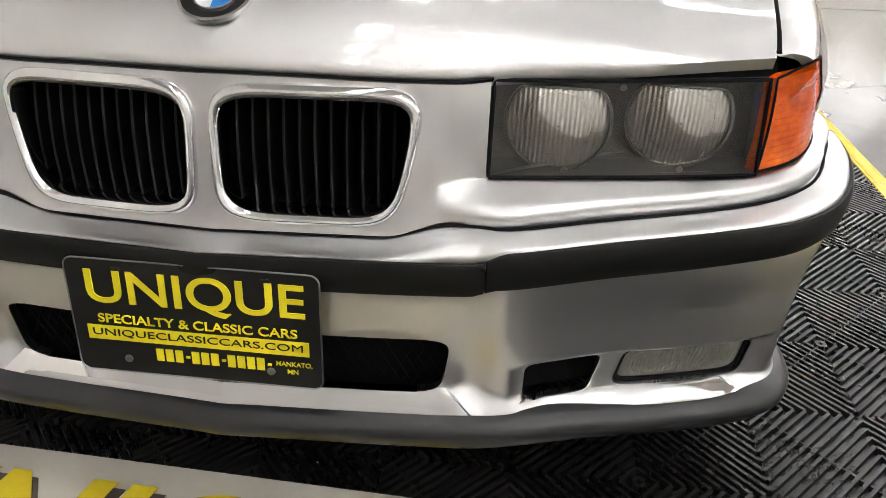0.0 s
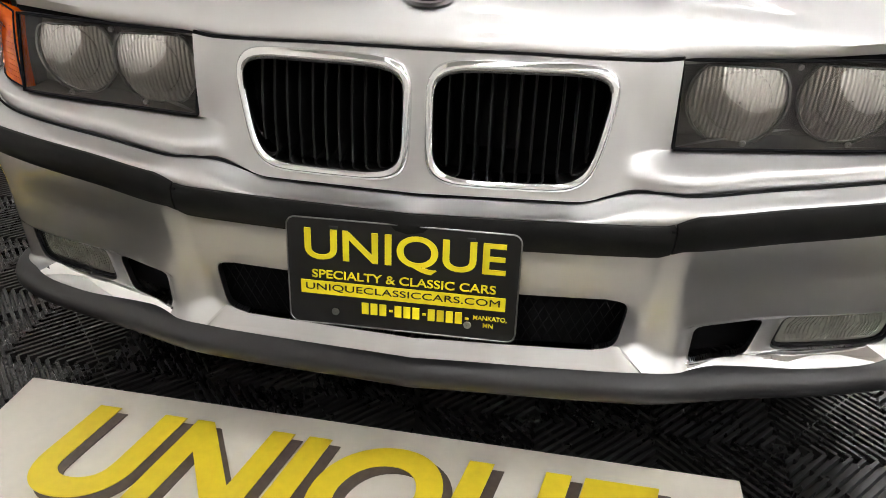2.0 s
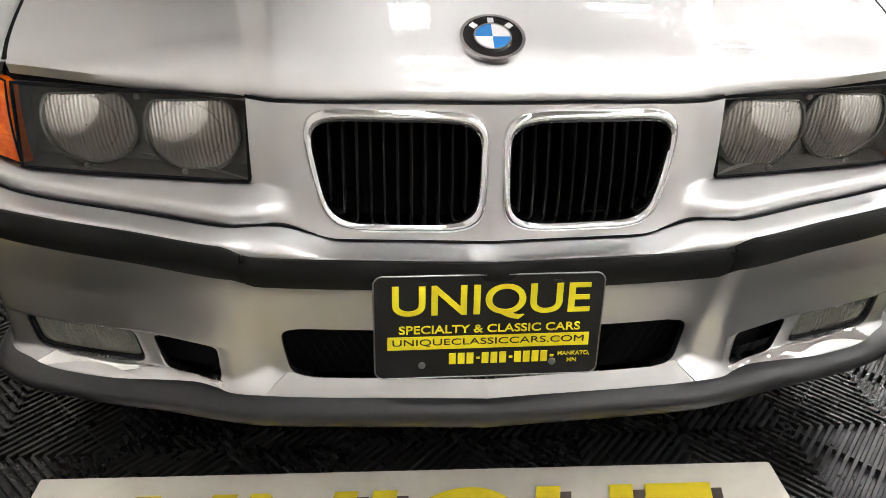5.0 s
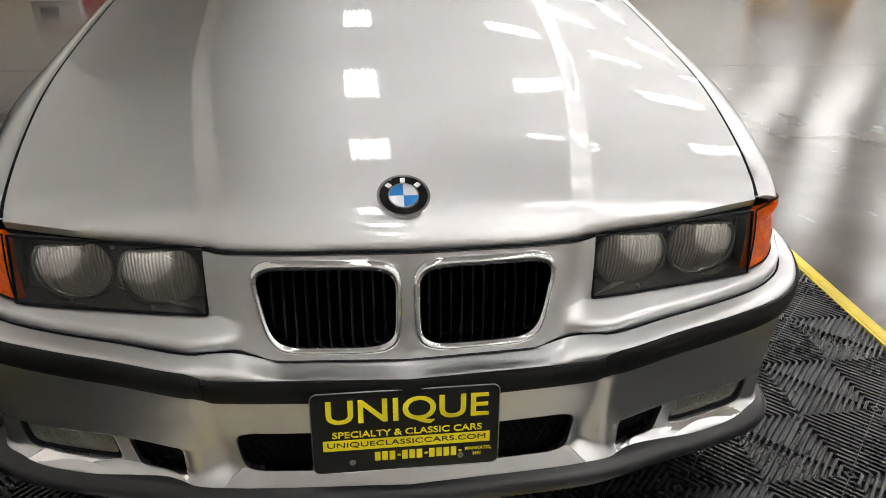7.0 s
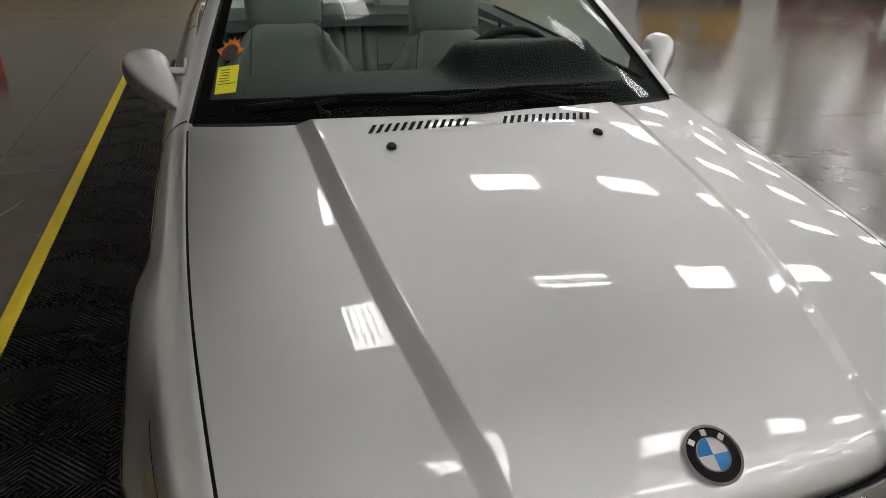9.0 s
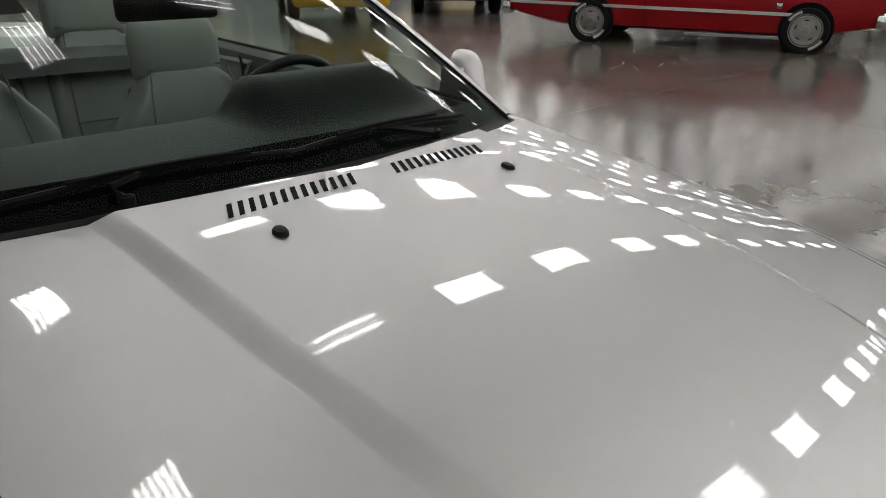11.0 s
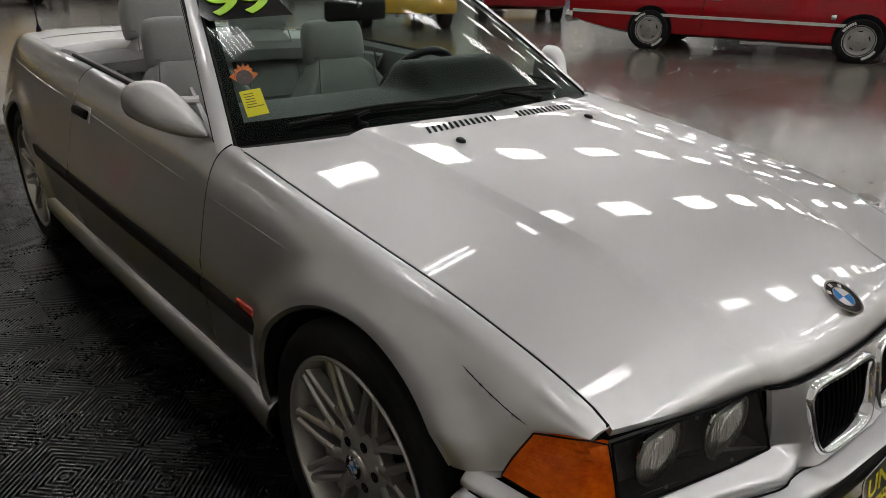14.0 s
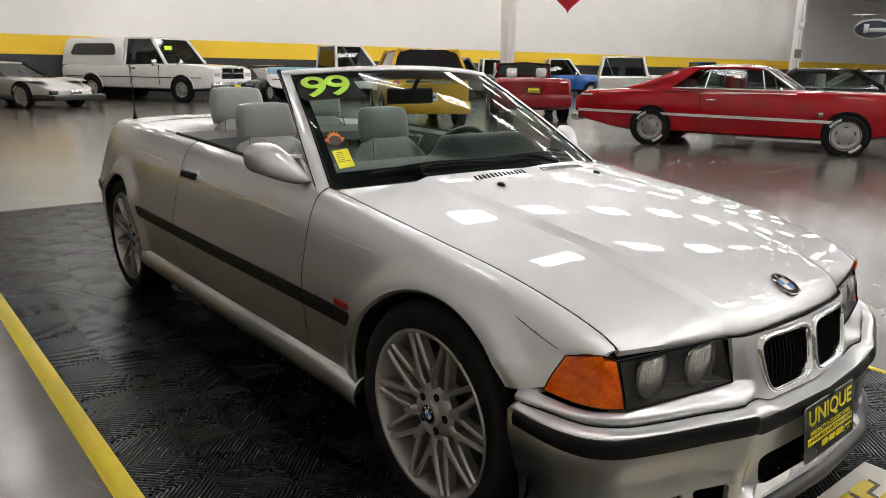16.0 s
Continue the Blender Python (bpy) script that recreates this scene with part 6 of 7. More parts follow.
def vehicle(name, label, cat, L, W, paint_m, tops, lows, plan_pts, wb, r, rim_r, rim_m, axle, roof=None, roof_m=None, pillars=None, lettered=False, group="", extras=None, scale=1.0, place=None, inside=DARKINT, pillar_r=0.05):
    """Local x runs forwards. roof: base x0 x1, top x0 x1, base half width, top half width, base z, top z."""
    v = thing(name, label, cat, group)
    tf, lf, pf = spline(*tops), spline(*lows), spline(*plan_pts)
    part("body", shell(L, W, tf, lf, pf), paint_m, v, "", 40)
    wh = road_wheel(r, rim_r, rim_m, lettered)
    k = 0
    for x in (axle, axle - wb):
        u = (x + L / 2) / L
        hw = W / 2 * pf(u)
        for s in (1, -1):
            # black disc on the body side stands for the shaded wheel opening
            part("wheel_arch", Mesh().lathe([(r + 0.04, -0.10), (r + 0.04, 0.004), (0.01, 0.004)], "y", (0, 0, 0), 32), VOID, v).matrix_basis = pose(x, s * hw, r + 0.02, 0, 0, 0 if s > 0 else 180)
            m = pose(x, s * (hw + 0.008), r, 0, 0, 0 if s > 0 else 180)
            if k == 0:
                o = wh
                o.parent = v
                o.matrix_basis = m
            else:
                o = copy_thing(wh, m)
            k += 1
    if roof:
        b0, b1, t0, t1, wb_, wt, zb, zt = roof
        B = [(b0, -wb_), (b1, -wb_), (b1, wb_), (b0, wb_)]
        T = [(t0, -wt), (t1, -wt), (t1, wt), (t0, wt)]

        def P(i, t):
            i %= 4
            return Vector((lerp(B[i][0], T[i][0], t), lerp(B[i][1], T[i][1], t), lerp(zb, zt, t)))
        g = Mesh()
        for i in range(4):
            a, b, c, d = P(i, 0), P(i + 1, 0), P(i + 1, 1), P(i, 1)
            g.add([a, b, c, d], [(0, 1, 2, 3)])
        gl = part("window", g, CARGLASS if name in ("hardtop_car", "parked_car") else DARKGLASS, v)
        gl.visible_shadow = False
        rp = Mesh().grid(lambda u, w_: (lerp(t0 - 0.03, t1 + 0.03, u), lerp(-wt - 0.015, wt + 0.015, w_), zt + 0.035 * math.sin(math.pi * w_) ** 0.6 * math.sin(math.pi * u) ** 0.5 + 0.005), 12, 12).thicken((0, 0, -0.04))
        part("roof", rp, roof_m or paint_m, v, "", 50)
        pm = pillars or roof_m or paint_m
        for i in range(4):
            wide_p = pillar_r
            part("pillar", Mesh().tube([P(i, -0.02), P(i, 0.5), P(i, 1.0)], wide_p, 8), pm, v)
        part("cabin", Mesh().box(((b0 + b1) / 2, 0, zb - 0.10), (abs(b1 - b0) * 0.8, wb_ * 1.8, 0.22)), inside, v)
        for s in (1, -1):
            part("seat_back", Mesh().box((lerp(t0, t1, 0.45), s * wb_ * 0.5, zb + 0.12), (0.14, wb_ * 0.75, 0.42), 0.05, 3), inside, v)
    if extras:
        extras(v, tf, lf, pf)
    v.matrix_basis = pose(*place[:2], 0, 0, 0, place[2]) @ Matrix.Diagonal((scale, scale, scale, 1))
    return v


def bar(v, name, c, s, m, r=0.015, label=""):
    return part(name, Mesh().box(c, s, r, 2), m, v, label)


def side_line(v, name, x0, x1, z, L, W, pf, m, h=0.03, out=0.012, n=14, dz=0.0):
    for s in (1, -1):
        rings = []
        for i in range(n + 1):
            x = lerp(x0, x1, i / n)
            y = W / 2 * pf((x + L / 2) / L)
            zz = z + dz * i / n
            rings.append([(x, s * (y - 0.03), zz - h / 2), (x, s * (y + out), zz - h * 0.4), (x, s * (y + out), zz + h * 0.4), (x, s * (y - 0.03), zz + h / 2)])
        part(name, Mesh().loft(rings, True, True), m, v)


FLAT = ((0, 0.04, 0.5, 0.96, 1), (0.93, 0.985, 1, 0.985, 0.92))


# red two-door hardtop
REDX, REDY, REDA = 10.55, 6.08, -70.0


def red_extras(v, tf, lf, pf):
    L, W = 5.35, 2.0
    side_line(v, "chrome_spear", -2.6, 1.62, 0.56, L, W, pf, BRIGHTTRIM, 0.05, 0.014, 20, -0.05)
    side_line(v, "belt_trim", -1.1, 1.0, 0.925, L, W, pf, CHROME, 0.016, -0.05, 12)
    bar(v, "front_bumper", (2.66, 0, 0.46), (0.16, 1.98, 0.20), CHROME, 0.06, "chrome front bumper")
    bar(v, "rear_bumper", (-2.66, 0, 0.46), (0.16, 1.96, 0.20), CHROME, 0.06, "chrome rear bumper")
    bar(v, "grille", (2.655, 0, 0.66), (0.06, 1.7, 0.16), CHROME)
    for s in (1, -1):
        for y in (0.62, 0.80):
            part("head_lamp", Mesh().lathe([(0.085, 0), (0.08, 0.03), (0.01, 0.045)], "x", (2.655, s * y, 0.68), 20), HEADLAMP, v)
        bar(v, "fin_trim", (-2.45, s * 0.985, 0.84), (0.22, 0.02, 0.03), CHROME, 0.008)
        bar(v, "door_handle", (-0.28, s * 1.0, 0.80), (0.16, 0.03, 0.022), CHROME, 0.008)
        bar(v, "badge", (1.38, s * 1.0, 0.62), (0.07, 0.012, 0.07), CHROME, 0.02)
        bar(v, "rocker_pipe", (0.9, s * 0.93, 0.19), (1.5, 0.05, 0.04), STEEL, 0.015)
        # chrome round the side glass, vent pane and quarter glass bars
        part("glass_trim", Mesh().tube([(0.98, s * 0.865, 0.975), (0.52, s * 0.765, 1.30), (0.36, s * 0.745, 1.335), (-0.45, s * 0.745, 1.335), (-0.70, s * 0.765, 1.27), (-1.02, s * 0.865, 0.985), (0.98, s * 0.875, 0.975)], 0.013, 6), BRIGHTTRIM, v)
        part("vent_frame", Mesh().tube([(0.52, s * 0.865, 0.98), (0.44, s * 0.76, 1.32)], 0.011, 6), BRIGHTTRIM, v)
        part("quarter_frame", Mesh().tube([(-0.42, s * 0.87, 0.98), (-0.36, s * 0.75, 1.33)], 0.011, 6), BRIGHTTRIM, v)
        part("side_glass", Mesh().add([(0.96, s * 0.86, 0.965), (0.50, s * 0.765, 1.31), (-0.45, s * 0.75, 1.33), (-0.70, s * 0.765, 1.27), (-1.0, s * 0.86, 0.965)], [(0, 1, 2, 3, 4)]), CARGLASS, v).visible_shadow = False
        bar(v, "seat_back", (-0.05, s * 0.40, 1.02), (0.16, 0.68, 0.42), REDINT, 0.06)
        bar(v, "rear_seat_back", (-0.95, s * 0.40, 0.98), (0.16, 0.70, 0.30), REDINT, 0.06)
        # solid rear roof quarter
        part("roof_quarter", Mesh().loft([[(lerp(xb, xt, k / 6), s * lerp(0.885, 0.775, (k / 6) ** 1.3), lerp(0.955, zt, k / 6)) for k in range(7)] for xb, xt, zt in ((-1.00, -0.50, 1.335), (-1.25, -0.72, 1.325), (-1.52, -0.98, 1.265), (-1.80, -1.30, 1.13))], False).thicken((0, -s * 0.03, 0)), RED, v)
        part("door_mirror", Mesh().box((0.78, s * 1.03, 0.98), (0.06, 0.12, 0.09), 0.03, 3), CHROME, v)
    roof_z = spline((-1.82, -1.30, -0.98, -0.72, -0.3, 0.1, 0.46), (0.96, 1.15, 1.29, 1.352, 1.385, 1.388, 1.365))
    part("roof", Mesh().loft([[(lerp(-1.82, 0.46, i / 24), y, roof_z(lerp(-1.82, 0.46, i / 24)) - 0.05 * abs(y / 0.78) ** 3) for y in [0.785 * (k / 8 - 1) for k in range(17)]] for i in range(25)], False).thicken((0, 0, -0.03)), RED, v, "", 50)
    part("windscreen", Mesh().grid(lambda u, w_: (lerp(1.06, 0.46, w_) - 0.10 * (2 * u - 1) ** 2, lerp(-1, 1, u) * lerp(0.86, 0.76, w_), lerp(0.955, 1.35, w_)), 10, 4), CARGLASS, v).visible_shadow = False
    bar(v, "dash_top", (0.80, 0, 0.965), (0.30, 1.5, 0.04), REDINT, 0.02)
    part("cabin", Mesh().box((-0.2, 0, 0.93), (2.0, 1.5, 0.05)), DARKINT, v)
    part("door_seam", Mesh().box((-0.45, -0.99, 0.62), (0.008, 0.03, 0.56)), VOID, v)
    part("antenna", Mesh().tube([(-1.95, -0.7, 0.93), (-2.25, -0.7, 1.55)], 0.004, 5), STEEL, v)


vehicle("hardtop_car", "bright red sixties two-door hardtop with chrome trim", "car", 5.35, 2.0, RED,
        ((0, 0.03, 0.10, 0.35, 0.62, 0.80, 0.96, 1), (0.80, 0.90, 0.935, 0.955, 0.965, 0.965, 0.935, 0.84)), ((0, 0.05, 0.2, 0.8, 1), (0.46, 0.36, 0.235, 0.215, 0.36)), ((0, 0.03, 0.3, 0.7, 0.97, 1), (0.92, 0.965, 1, 1, 0.97, 0.92)),
        3.02, 0.312, 0.20, RIMSILVER, 1.76, None, None, RED, True, "", red_extras, 1.02, (REDX, REDY, REDA), REDINT, 0.024)


# golden tall wagon, seen from behind
def gold_extras(v, tf, lf, pf):
    bar(v, "rear_bumper", (-2.12, 0, 0.42), (0.14, 1.66, 0.26), GOLD, 0.06)
    bar(v, "tailgate_recess", (-2.105, 0, 0.80), (0.05, 0.95, 0.28), GREYP, 0.05, "dark rear panel")
    bar(v, "number_plate", (-2.15, 0.0, 0.62), (0.02, 0.31, 0.16), PALEPLATE, 0.006, "pale blue number plate")
    part("text_bar", Mesh().box((-2.162, 0, 0.62), (0.004, 0.22, 0.06)), DARKMETAL, v)
    for s in (1, -1):
        part("tail_lamp", Mesh().lathe([(0.085, 0), (0.08, -0.03), (0.01, -0.045)], "x", (-2.10, s * 0.66, 0.86), 20), REDLENS, v, "round red tail lamp")
        bar(v, "exhaust", (-2.15, s * 0.3, 0.27), (0.12, 0.07, 0.05), CHROME, 0.02)
    part("rear_window", Mesh().add([(-2.11 + 0.49 * (z - 0.98), y, z) for y, z in ((-0.72, 1.10), (-0.64, 1.02), (0.64, 1.02), (0.72, 1.10), (0.65, 1.34), (0.56, 1.46), (0.36, 1.525), (-0.36, 1.525), (-0.56, 1.46), (-0.65, 1.34))], [tuple(range(10))]).thicken((-0.02, 0, 0)), GLOSSBLACK, v, "black rear window")


vehicle("tall_wagon", "golden yellow retro wagon with dark rear window", "car", 4.29, 1.72, GOLD,
        ((0, 0.04, 0.3, 0.62, 0.75, 0.95, 1), (0.86, 0.98, 1.0, 1.0, 0.98, 0.86, 0.70)), ((0, 0.1, 0.9, 1), (0.40, 0.28, 0.26, 0.36)), ((0, 0.05, 0.3, 0.7, 0.9, 1), (0.90, 0.97, 1, 0.96, 0.86, 0.74)),
        2.62, 0.315, 0.20, ALLOY, 1.33, (-2.06, 0.85, -1.80, 0.15, 0.76, 0.58, 0.98, 1.52), None, GOLD, False, "", gold_extras, 1.10, (8.95, 13.7, 62))


# maroon open sports car, seen from behind
def maroon_extras(v, tf, lf, pf):
    bar(v, "rear_bumper", (-2.22, 0, 0.50), (0.12, 1.72, 0.30), MAROON, 0.08)
    bar(v, "dealer_plate", (-2.29, 0, 0.72), (0.015, 0.31, 0.15), PLATE_BLACK, 0.005)
    part("text_bar", Mesh().box((-2.30, 0, 0.745), (0.004, 0.24, 0.045)).box((-2.30, 0, 0.69), (0.004, 0.27, 0.02)), YELLOW, v)
    bar(v, "badge", (-2.20, 0, 0.90), (0.03, 0.14, 0.05), CHROME, 0.02)
    for s in (1, -1):
        bar(v, "tail_lamp", (-2.19, s * 0.68, 0.82), (0.10, 0.30, 0.12), REDLENS, 0.04)
        bar(v, "head_rest", (-0.35, s * 0.36, 1.10), (0.12, 0.26, 0.22), PALE, 0.05)
        part("screen_pillar", Mesh().tube([(0.75, s * 0.72, 0.95), (0.25, s * 0.62, 1.30)], 0.025, 6), GLOSSBLACK, v)
    part("screen_header", Mesh().tube([(0.25, -0.62, 1.30), (0.22, 0, 1.33), (0.25, 0.62, 1.30)], 0.025, 6), GLOSSBLACK, v)
    part("screen", Mesh().add([(0.75, -0.70, 0.95), (0.75, 0.70, 0.95), (0.25, 0.60, 1.30), (0.25, -0.60, 1.30)], [(0, 1, 2, 3)]), CARGLASS, v)
    bar(v, "cockpit", (0.0, 0, 0.955), (1.3, 1.25, 0.04), DARKINT)


vehicle("open_sports_car", "maroon open-top sports car with its rear to the aisle", "car", 4.5, 1.80, MAROON,
        ((0, 0.04, 0.2, 0.5, 0.75, 0.95, 1), (0.90, 0.98, 0.97, 0.95, 0.90, 0.74, 0.62)), ((0, 0.1, 0.9, 1), (0.42, 0.27, 0.25, 0.34)), ((0, 0.05, 0.3, 0.7, 0.95, 1), (0.88, 0.97, 1, 1, 0.9, 0.78)),
        2.62, 0.33, 0.22, ALLOY, 1.42, None, None, None, False, "", maroon_extras, 1.10, (12.7, 13.5, 49))


# pickups
def pickup(label, body_m, cab_m, place, scale=1.0, cap=False, band=None, round_=False, num=False, extra=None):
    L, W = 5.75, 2.0

    def ex(v, tf, lf, pf):
        bar(v, "front_bumper", (2.88, 0, 0.50), (0.14, 1.96, 0.24), CHROME, 0.05, "chrome front bumper")
        bar(v, "rear_bumper", (-2.88, 0, 0.52), (0.12, 1.9, 0.18), CHROME, 0.04)
        bar(v, "grille", (2.86, 0, 0.86), (0.06, 1.10, 0.34), CHROME, 0.05, "chrome grille")
        for k in range(2):
            for s in (1, -1):
                bar(v, "grille_opening", (2.893, s * 0.265, 0.785 + 0.15 * k), (0.015, 0.46, 0.115), VOID, 0.01)
        for s in (1, -1):
            bar(v, "head_lamp", (2.84, s * 0.74, 0.82), (0.08, 0.30, 0.15), HEADLAMP, 0.03)
            bar(v, "door_handle", (0.05, s * 1.0, 0.98), (0.14, 0.03, 0.04), BLACK_TRIM, 0.01)
            bar(v, "door_mirror", (0.95, s * 1.10, 1.14), (0.09, 0.18, 0.20), CHROME, 0.03)
            for sx in (-0.12, 0.98):
                part("door_seam", Mesh().box((sx, s * 0.985, 0.80), (0.012, 0.03, 0.55)), VOID, v)
        side_line(v, "side_moulding", -2.7, 2.5, 0.72, L, W, pf, BLACK_TRIM if not band else CHROME, 0.03, 0.008, 16)
        if band:
            side_line(v, "colour_band", -2.84, 2.8, 0.98, L, W, pf, band, 0.26, 0.006, 18)
        for x in (1.78, -1.64):
            for s in (1, -1):
                hw = W / 2 * pf((x + L / 2) / L)
                part("arch_lip", Mesh().tube([(x + 0.44 * math.cos(a), s * (hw + 0.004), 0.40 + 0.44 * math.sin(a)) for a in [math.pi * k / 16 for k in range(17)]], 0.022, 6), body_m, v)
        # added black block that paints the shade beneath the sills
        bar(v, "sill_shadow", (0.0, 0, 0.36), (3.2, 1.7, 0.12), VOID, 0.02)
        if cap:
            cm = Mesh()
            sec = [(-0.95, 1.06), (-0.93, 1.34), (-0.86, 1.72), (-0.72, 1.87), (0, 1.92), (0.72, 1.87), (0.86, 1.72), (0.93, 1.34), (0.95, 1.06)]
            cm.loft([[(x + o * (z - 1.06), y, z) for y, z in sec] for x, o in ((-2.82, 0.22), (-1.5, 0), (-0.42, 0))], False)
            cm.add([(-2.82 + 0.22 * (z - 1.06), y, z) for y, z in sec], [tuple(range(9))])
            cm.add([(-0.42, y, z) for y, z in sec], [tuple(range(9))])
            part("bed_cap", cm, body_m, v, "white bed cap with dark window", 40)
            for s in (1, -1):
                part("cap_window", Mesh().add([(-2.36, s * 0.946, 1.36), (-0.74, s * 0.946, 1.36), (-0.66, s * 0.936, 1.41), (-0.72, s * 0.892, 1.66), (-0.80, s * 0.884, 1.70), (-2.20, s * 0.884, 1.70), (-2.29, s * 0.892, 1.66), (-2.44, s * 0.936, 1.41)], [tuple(range(8))]).thicken((0, -s * 0.02, 0)), GLOSSBLACK, v)
        else:
            # flat black sheet at rim height stands for the shaded open bed
            bar(v, "bed_shade", (-1.6, 0, 1.075), (2.3, 1.66, 0.02), VOID)
        if num:
            part("numerals", Mesh().box((0.93, -0.45, 1.58), (0.02, 0.30, 0.12)), LIME, v)
            bar(v, "dealer_plate", (2.96, 0.1, 0.46), (0.02, 0.3, 0.14), YELLOW, 0.004)
        if extra:
            extra(v)
    z1 = 1.87
    return vehicle("pickup_truck", label, "pickup truck", L, W, body_m,
                   ((0, 0.02, 0.45, 0.5, 0.72, 0.94, 1), (1.04, 1.07, 1.07, 1.09, 1.12, 1.08, 0.98)), ((0, 0.1, 0.9, 1), (0.52, 0.40, 0.38, 0.44)), FLAT,
                   3.42, 0.37, 0.22, RIMSILVER, 1.78, (-0.38, 1.22, -0.32, 0.62, 0.90, 0.76, 1.08, z1), cab_m, cab_m, False, "parked pickups", ex, scale, place)


pickup("white pickup with a white bed cap parked by the wall", WHITEP, WHITEP, (7.39, 27.78, -60.0), 1.21, True, None, False, True)
pickup("light blue and white old pickup with white cab", WHITEP, WHITEP, (14.0, 25.6, -8), 1.15, False, LTBLUE)
pickup("dark grey rounded old pickup", GREYP, GREYP, (19.6, 24.8, -28), 0.95)
pickup("blue old pickup with a white cab roof", MIDBLUE, WHITEP, (25.6, 24.0, -40), 0.98)
pickup("white old pickup parked in a row", WHITEP, WHITEP, (31.0, 23.8, -40), 0.98)
pickup("tan pickup parked in a row", TAN, WHITEP, (22.6, 25.6, -35), 0.95)
pickup("dark blue pickup parked far down the hall", MIDBLUE, MIDBLUE, (38.0, 23.5, -40), 1.0)


# low silver sports coupe
def coupe_extras(v, tf, lf, pf):
    bar(v, "dark_skirt", (0.3, 0, 0.30), (4.5, 1.70, 0.16), CHARCOAL, 0.05)
    bar(v, "number_plate", (2.36, 0, 0.42), (0.03, 0.36, 0.15), CHROME, 0.01)
    bar(v, "nose_band", (2.26, 0, 0.42), (0.16, 1.45, 0.13), CHARCOAL, 0.05)
    for s in (1, -1):
        part("fender_crown", put(Mesh().lathe([(0.001, 0.10), (0.25, 0.085), (0.44, 0.04), (0.5, 0.0)], "z", (0, 0, 0), 24), Matrix.Translation((1.35, s * 0.62, 0.72)) @ Matrix.Diagonal((1.5, 0.5, 1, 1))), SILVERP, v)


vehicle("sports_coupe", "low silver seventies sports coupe with dark skirts", "car", 4.7, 1.76, SILVERP,
        ((0, 0.04, 0.2, 0.42, 0.60, 0.75, 0.92, 1), (0.70, 0.84, 0.86, 0.84, 0.82, 0.78, 0.62, 0.46)), ((0, 0.1, 0.9, 1), (0.36, 0.20, 0.20, 0.30)), ((0, 0.05, 0.22, 0.5, 0.78, 0.95, 1), (0.8, 0.93, 1, 0.90, 1, 0.88, 0.62)),
        2.49, 0.33, 0.21, RIMSILVER, 1.38, (-1.25, 0.55, -0.75, -0.12, 0.66, 0.50, 0.83, 1.19), None, GLOSSBLACK, True, "", coupe_extras, 1.10, (2.2, 25.4, -61))
vehicle("black_coupe", "glossy black low coupe with polished wheels", "car", 4.8, 1.85, BLACKP,
        ((0, 0.04, 0.3, 0.6, 0.92, 1), (0.76, 0.88, 0.90, 0.88, 0.76, 0.60)), ((0, 0.1, 0.9, 1), (0.36, 0.24, 0.22, 0.30)), FLAT,
        2.7, 0.33, 0.22, RIMSILVER, 1.45, (-1.4, 0.8, -0.8, 0.15, 0.75, 0.60, 0.89, 1.32), None, BLACKP, False, "", None, 1.0, (11.35, 26.6, 215))
vehicle("crew_truck", "silver sport-utility truck with a dark bed, rear to the aisle", "car", 5.4, 2.0, SILVERP,
        ((0, 0.03, 0.35, 0.4, 0.7, 0.95, 1), (1.05, 1.10, 1.12, 1.12, 1.12, 1.0, 0.86)), ((0, 0.1, 0.9, 1), (0.5, 0.36, 0.36, 0.44)), FLAT,
        3.3, 0.38, 0.24, ALLOY, 1.65, (-0.9, 1.3, -0.45, 0.55, 0.88, 0.72, 1.10, 1.80), None, SILVERP, False, "", None, 1.0, (21.5, 16.8, 40))
vehicle("small_car", "small orange-yellow classic car far down the hall", "car", 4.2, 1.7, GOLD,
        ((0, 0.05, 0.5, 0.95, 1), (0.8, 0.92, 0.95, 0.85, 0.7)), ((0, 0.1, 0.9, 1), (0.4, 0.25, 0.25, 0.36)), FLAT,
        2.5, 0.32, 0.2, CHROME, 1.25, (-1.5, 0.8, -1.1, 0.2, 0.72, 0.6, 0.93, 1.42), None, GOLD, False, "", None, 1.0, (33.0, 20.5, 150))


def black_extras(v, tf, lf, pf):
    bar(v, "front_bumper", (2.5, 0, 0.48), (0.14, 1.86, 0.16), CHROME, 0.05)
    side_line(v, "chrome_sill", -1.6, 1.6, 0.30, 5.0, 1.9, pf, CHROME, 0.04, 0.008)
    for s in (1, -1):
        part("roof_trim", Mesh().tube([(0.95, s * 0.80, 0.96), (0.42, s * 0.70, 1.36), (-0.75, s * 0.70, 1.36), (-1.5, s * 0.80, 0.96)], 0.014, 6), CHROME, v)


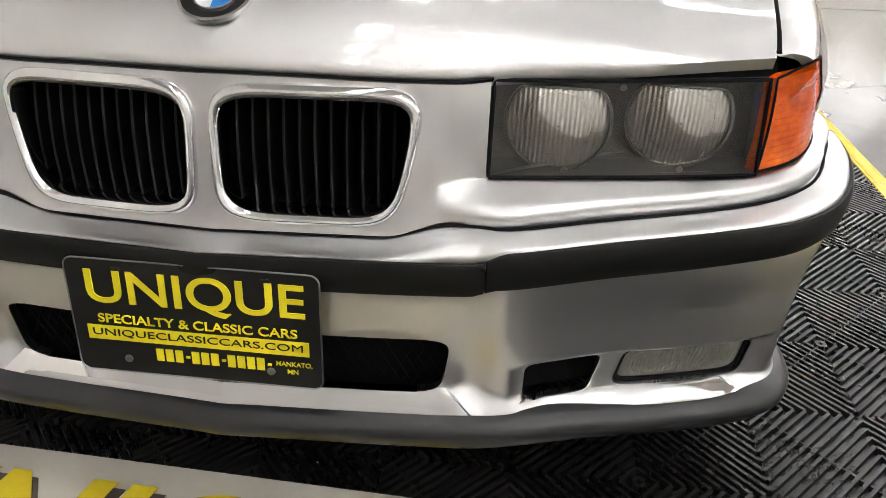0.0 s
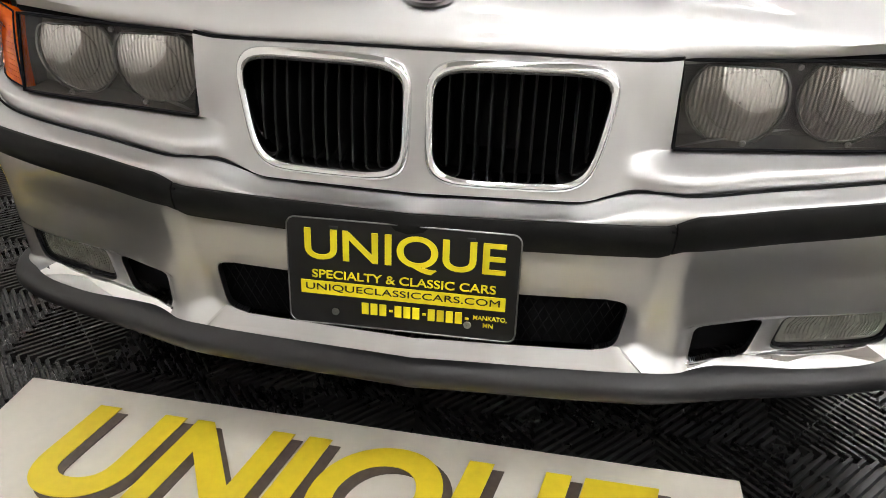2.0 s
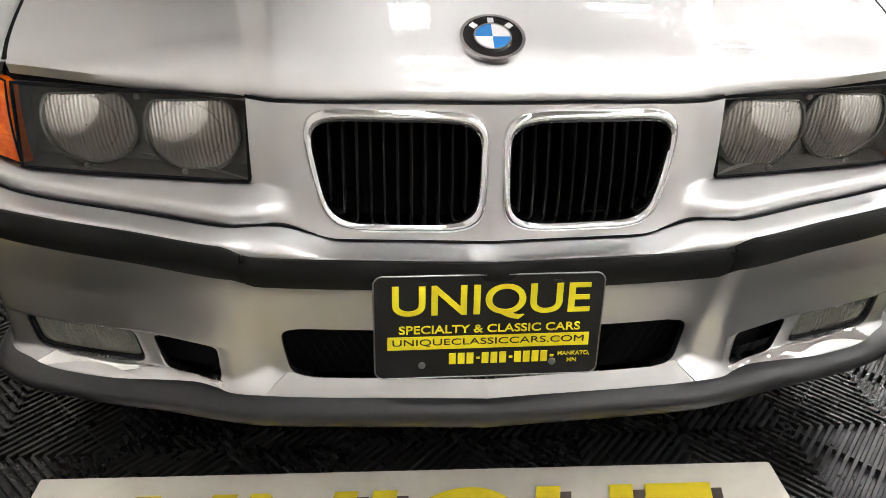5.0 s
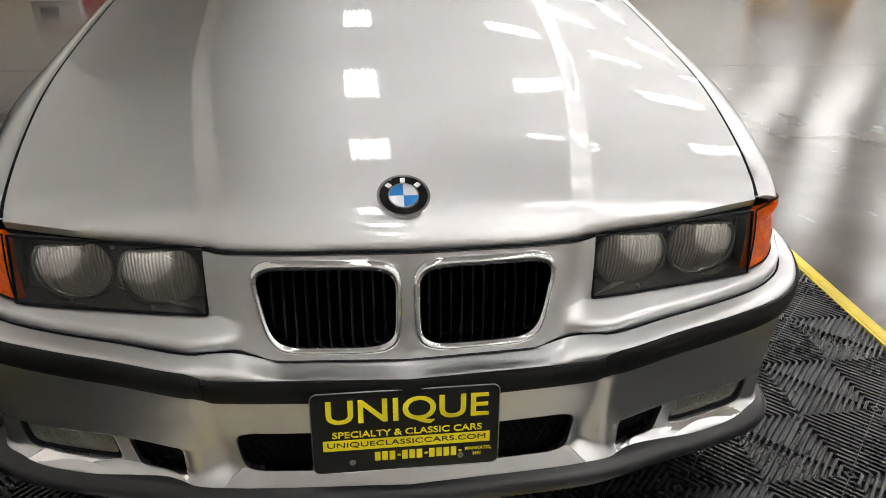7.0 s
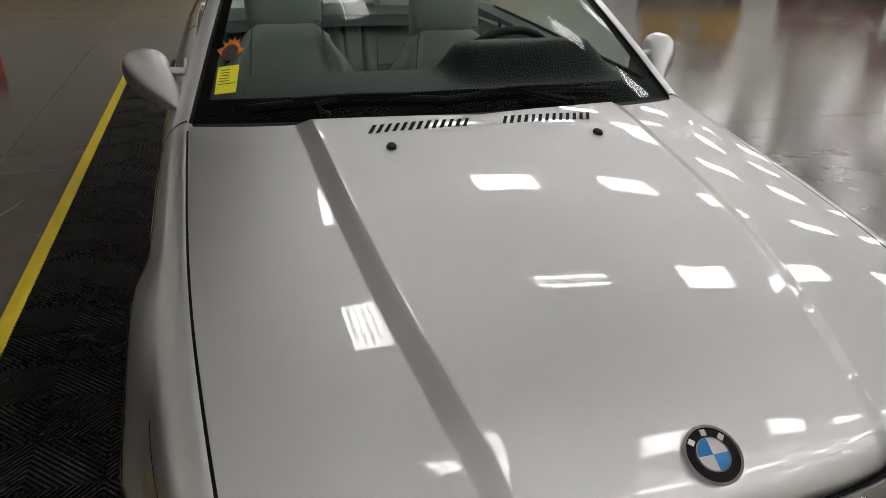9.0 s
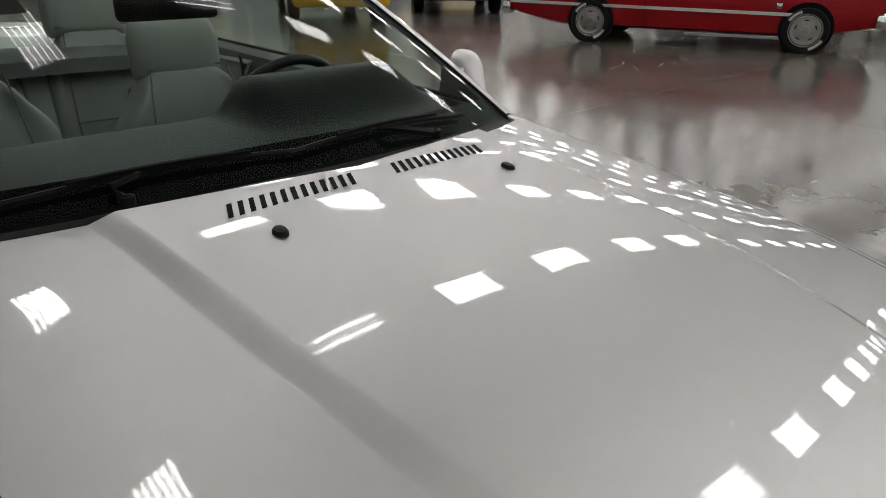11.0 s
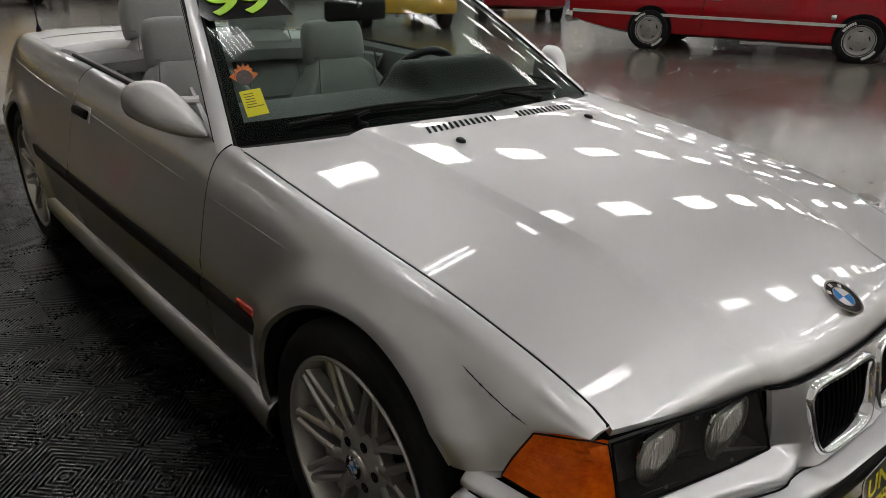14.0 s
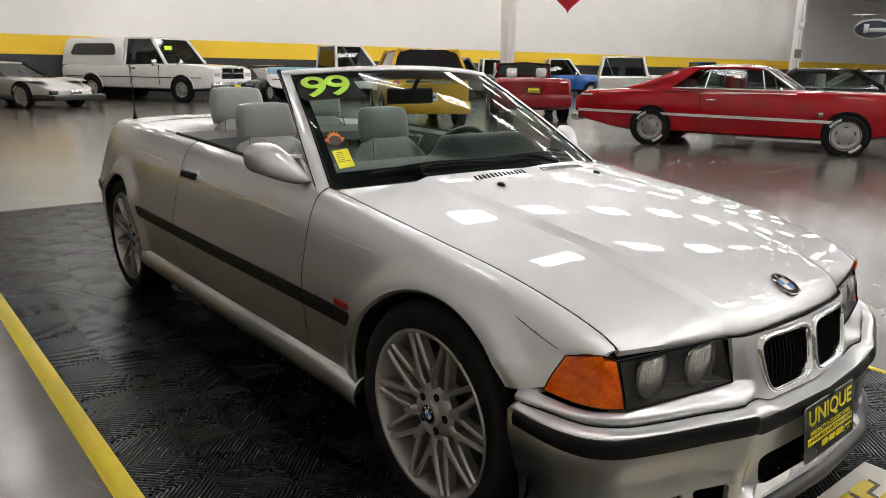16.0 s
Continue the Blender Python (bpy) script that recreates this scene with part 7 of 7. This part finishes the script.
for k, (lab, pm, x, y, a) in enumerate((("glossy black sixties coupe with pale seats", BLACKP, 16.4, 6.9, -64), ("silver grey parked coupe behind the red car", SILVERP, 21.0, 7.3, -62), ("charcoal parked sedan down the row", CHARCOAL, 26.5, 11.5, -60), ("tan parked sedan down the row", TAN, 30.5, 12.6, -58), ("dark parked sedan in the far row", CHARCOAL, 24.0, 13.4, -50))):
    vehicle("parked_car", lab, "car", 5.0, 1.9, pm,
            ((0, 0.03, 0.10, 0.35, 0.62, 0.80, 0.96, 1), (0.72, 0.86, 0.92, 0.95, 0.95, 0.93, 0.86, 0.74)), ((0, 0.05, 0.2, 0.8, 1), (0.44, 0.34, 0.24, 0.24, 0.36)), ((0, 0.03, 0.3, 0.7, 0.97, 1), (0.92, 0.965, 1, 1, 0.97, 0.92)),
            2.85, 0.34, 0.2, RIMSILVER, 1.5, (-1.5, 1.0, -0.8, 0.42, 0.82, 0.70, 0.95, 1.37), None, BLACKP if k == 0 else None, k == 0, "cars parked in rows", black_extras, 1.0, (x, y, a), PALE)

# hall odds and ends
column(13.75, 15.3)
column(34.0, 16.0)
cd_ = thing("conduit", "grey wall conduit with a switch box on a column", "conduit")
part("pipe", Mesh().tube([(0, 0, 0.1), (0, 0, 8.3)], 0.03, 8), STEEL, cd_)
part("switch_box", Mesh().box((0, -0.06, 2.2), (0.3, 0.14, 0.4), 0.02), GREYP, cd_)
part("upper_box", Mesh().box((0, -0.06, 3.5), (0.25, 0.12, 0.3), 0.02), STEEL, cd_)
cd_.matrix_basis = pose(33.8, 15.8, 0, 0, 0, -60)
ht = thing("heart_sign", "glossy red heart-shaped hanging sign", "sign")
hp = [(0.5 * 16 * math.sin(t) ** 3 / 16, 0.5 * (13 * math.cos(t) - 5 * math.cos(2 * t) - 2 * math.cos(3 * t) - math.cos(4 * t)) / 16) for t in [2 * math.pi * k / 40 for k in range(40)]]
part("panel", Mesh().loft([[(x, y, z) for x, z in hp] for y in (-0.03, 0.03)], True, True), RED, ht)
part("cable", Mesh().tube([(0.25, 0, 0.3), (0.25, 0, 5.17)], 0.006, 5), STEEL, ht)
ht.matrix_basis = pose(13.82, 13.06, 3.33, 0, 0, -45)
sg2 = thing("oval_sign", "dark oval hanging sign with a pale rim", "sign")
ov = lambda a, b, y: [(a * math.cos(t), y, b * math.sin(t)) for t in [2 * math.pi * k / 40 for k in range(40)]]
part("rim", Mesh().loft([ov(0.62, 0.30, 0.02), ov(0.62, 0.30, -0.03), ov(0.57, 0.25, -0.035)], True, False), STEEL, sg2)
part("face", Mesh().loft([ov(0.58, 0.26, -0.025), ov(0.02, 0.01, -0.03)], True, False), mat("dark_navy_enamel", (0.012, 0.016, 0.035), 0.25, 0, var=0.2, coat=0.6), sg2)
part("logo_bar", Mesh().box((-0.22, -0.036, 0.02), (0.16, 0.006, 0.26), 0.01).box((0.14, -0.036, -0.03), (0.52, 0.006, 0.12), 0.01), STEEL, sg2)
part("hanger", Mesh().tube([(-0.7, 0, 0.42), (0.7, 0, 0.42)], 0.015, 6).tube([(-0.4, 0, 0.26), (-0.4, 0, 0.42)], 0.01, 5).tube([(0.4, 0, 0.26), (0.4, 0, 0.42)], 0.01, 5).tube([(0.5, 0, 0.42), (0.5, 0, 5.9)], 0.006, 5), STEEL, sg2)
sg2.matrix_basis = pose(22.35, 8.37, 2.6, 0, 0, -70) @ Matrix.Diagonal((0.85, 0.85, 1, 1))
# fire extinguisher on the column
fe = thing("fire_extinguisher", "red fire extinguisher on the column", "extinguisher")
part("cylinder", Mesh().lathe([(0.001, 0.0), (0.09, 0.01), (0.09, 0.42), (0.05, 0.50), (0.02, 0.52)], "z", (0, 0, 0), 20), RED, fe)
part("valve", Mesh().box((0, 0, 0.56), (0.06, 0.12, 0.07), 0.015), BLACK_TRIM, fe)
part("hose", Mesh().tube([(0, 0.05, 0.55), (0.06, 0.12, 0.45), (0.08, 0.12, 0.2)], 0.012, 6), BLACK_TRIM, fe)
part("label_band", Mesh().lathe([(0.0915, 0.18), (0.0915, 0.32)], "z", (0, 0, 0), 20), WHITE_EN, fe)
part("bracket", Mesh().box((0, 0.10, 0.28), (0.08, 0.06, 0.5), 0.005), STEEL, fe)
fe.matrix_basis = pose(13.53, 15.45, 0.95, 0, 0, 60)
# carton and small bag by the partition
cb = thing("carton", "white and red printed cardboard carton on the floor", "box")
part("box", Mesh().box((0, 0, 0.14), (0.40, 0.26, 0.28), 0.004), mat("white_carton_board", (0.62, 0.58, 0.56), 0.6, 0, var=0.15, scale=14), cb)
part("red_top", Mesh().box((0, 0, 0.262), (0.404, 0.264, 0.045), 0.004), REDINT, cb)
part("printed_picture", Mesh().box((-0.06, -0.131, 0.11), (0.16, 0.003, 0.10), 0.001), GREYP, cb)
cb.matrix_basis = pose(-2.83, 6.5, 0, 0, 0, 8)
bg = thing("red_bag", "small bright red bag on the floor", "bag")
part("bag_body", Mesh().loft([[(x * k, y * k2, z) for x, y in ((-0.09, -0.05), (0.09, -0.05), (0.09, 0.05), (-0.09, 0.05))] for z, k, k2 in ((0, 1, 1), (0.1, 1.05, 1), (0.19, 0.95, 0.4))], True, True), REDINT, bg)
part("bag_handle", Mesh().tube([(-0.05, 0, 0.18), (-0.03, 0, 0.25), (0.03, 0, 0.25), (0.05, 0, 0.18)], 0.006, 6), PALE, bg)
bg.matrix_basis = pose(-2.55, 6.62, 0, 0, 0, 12)
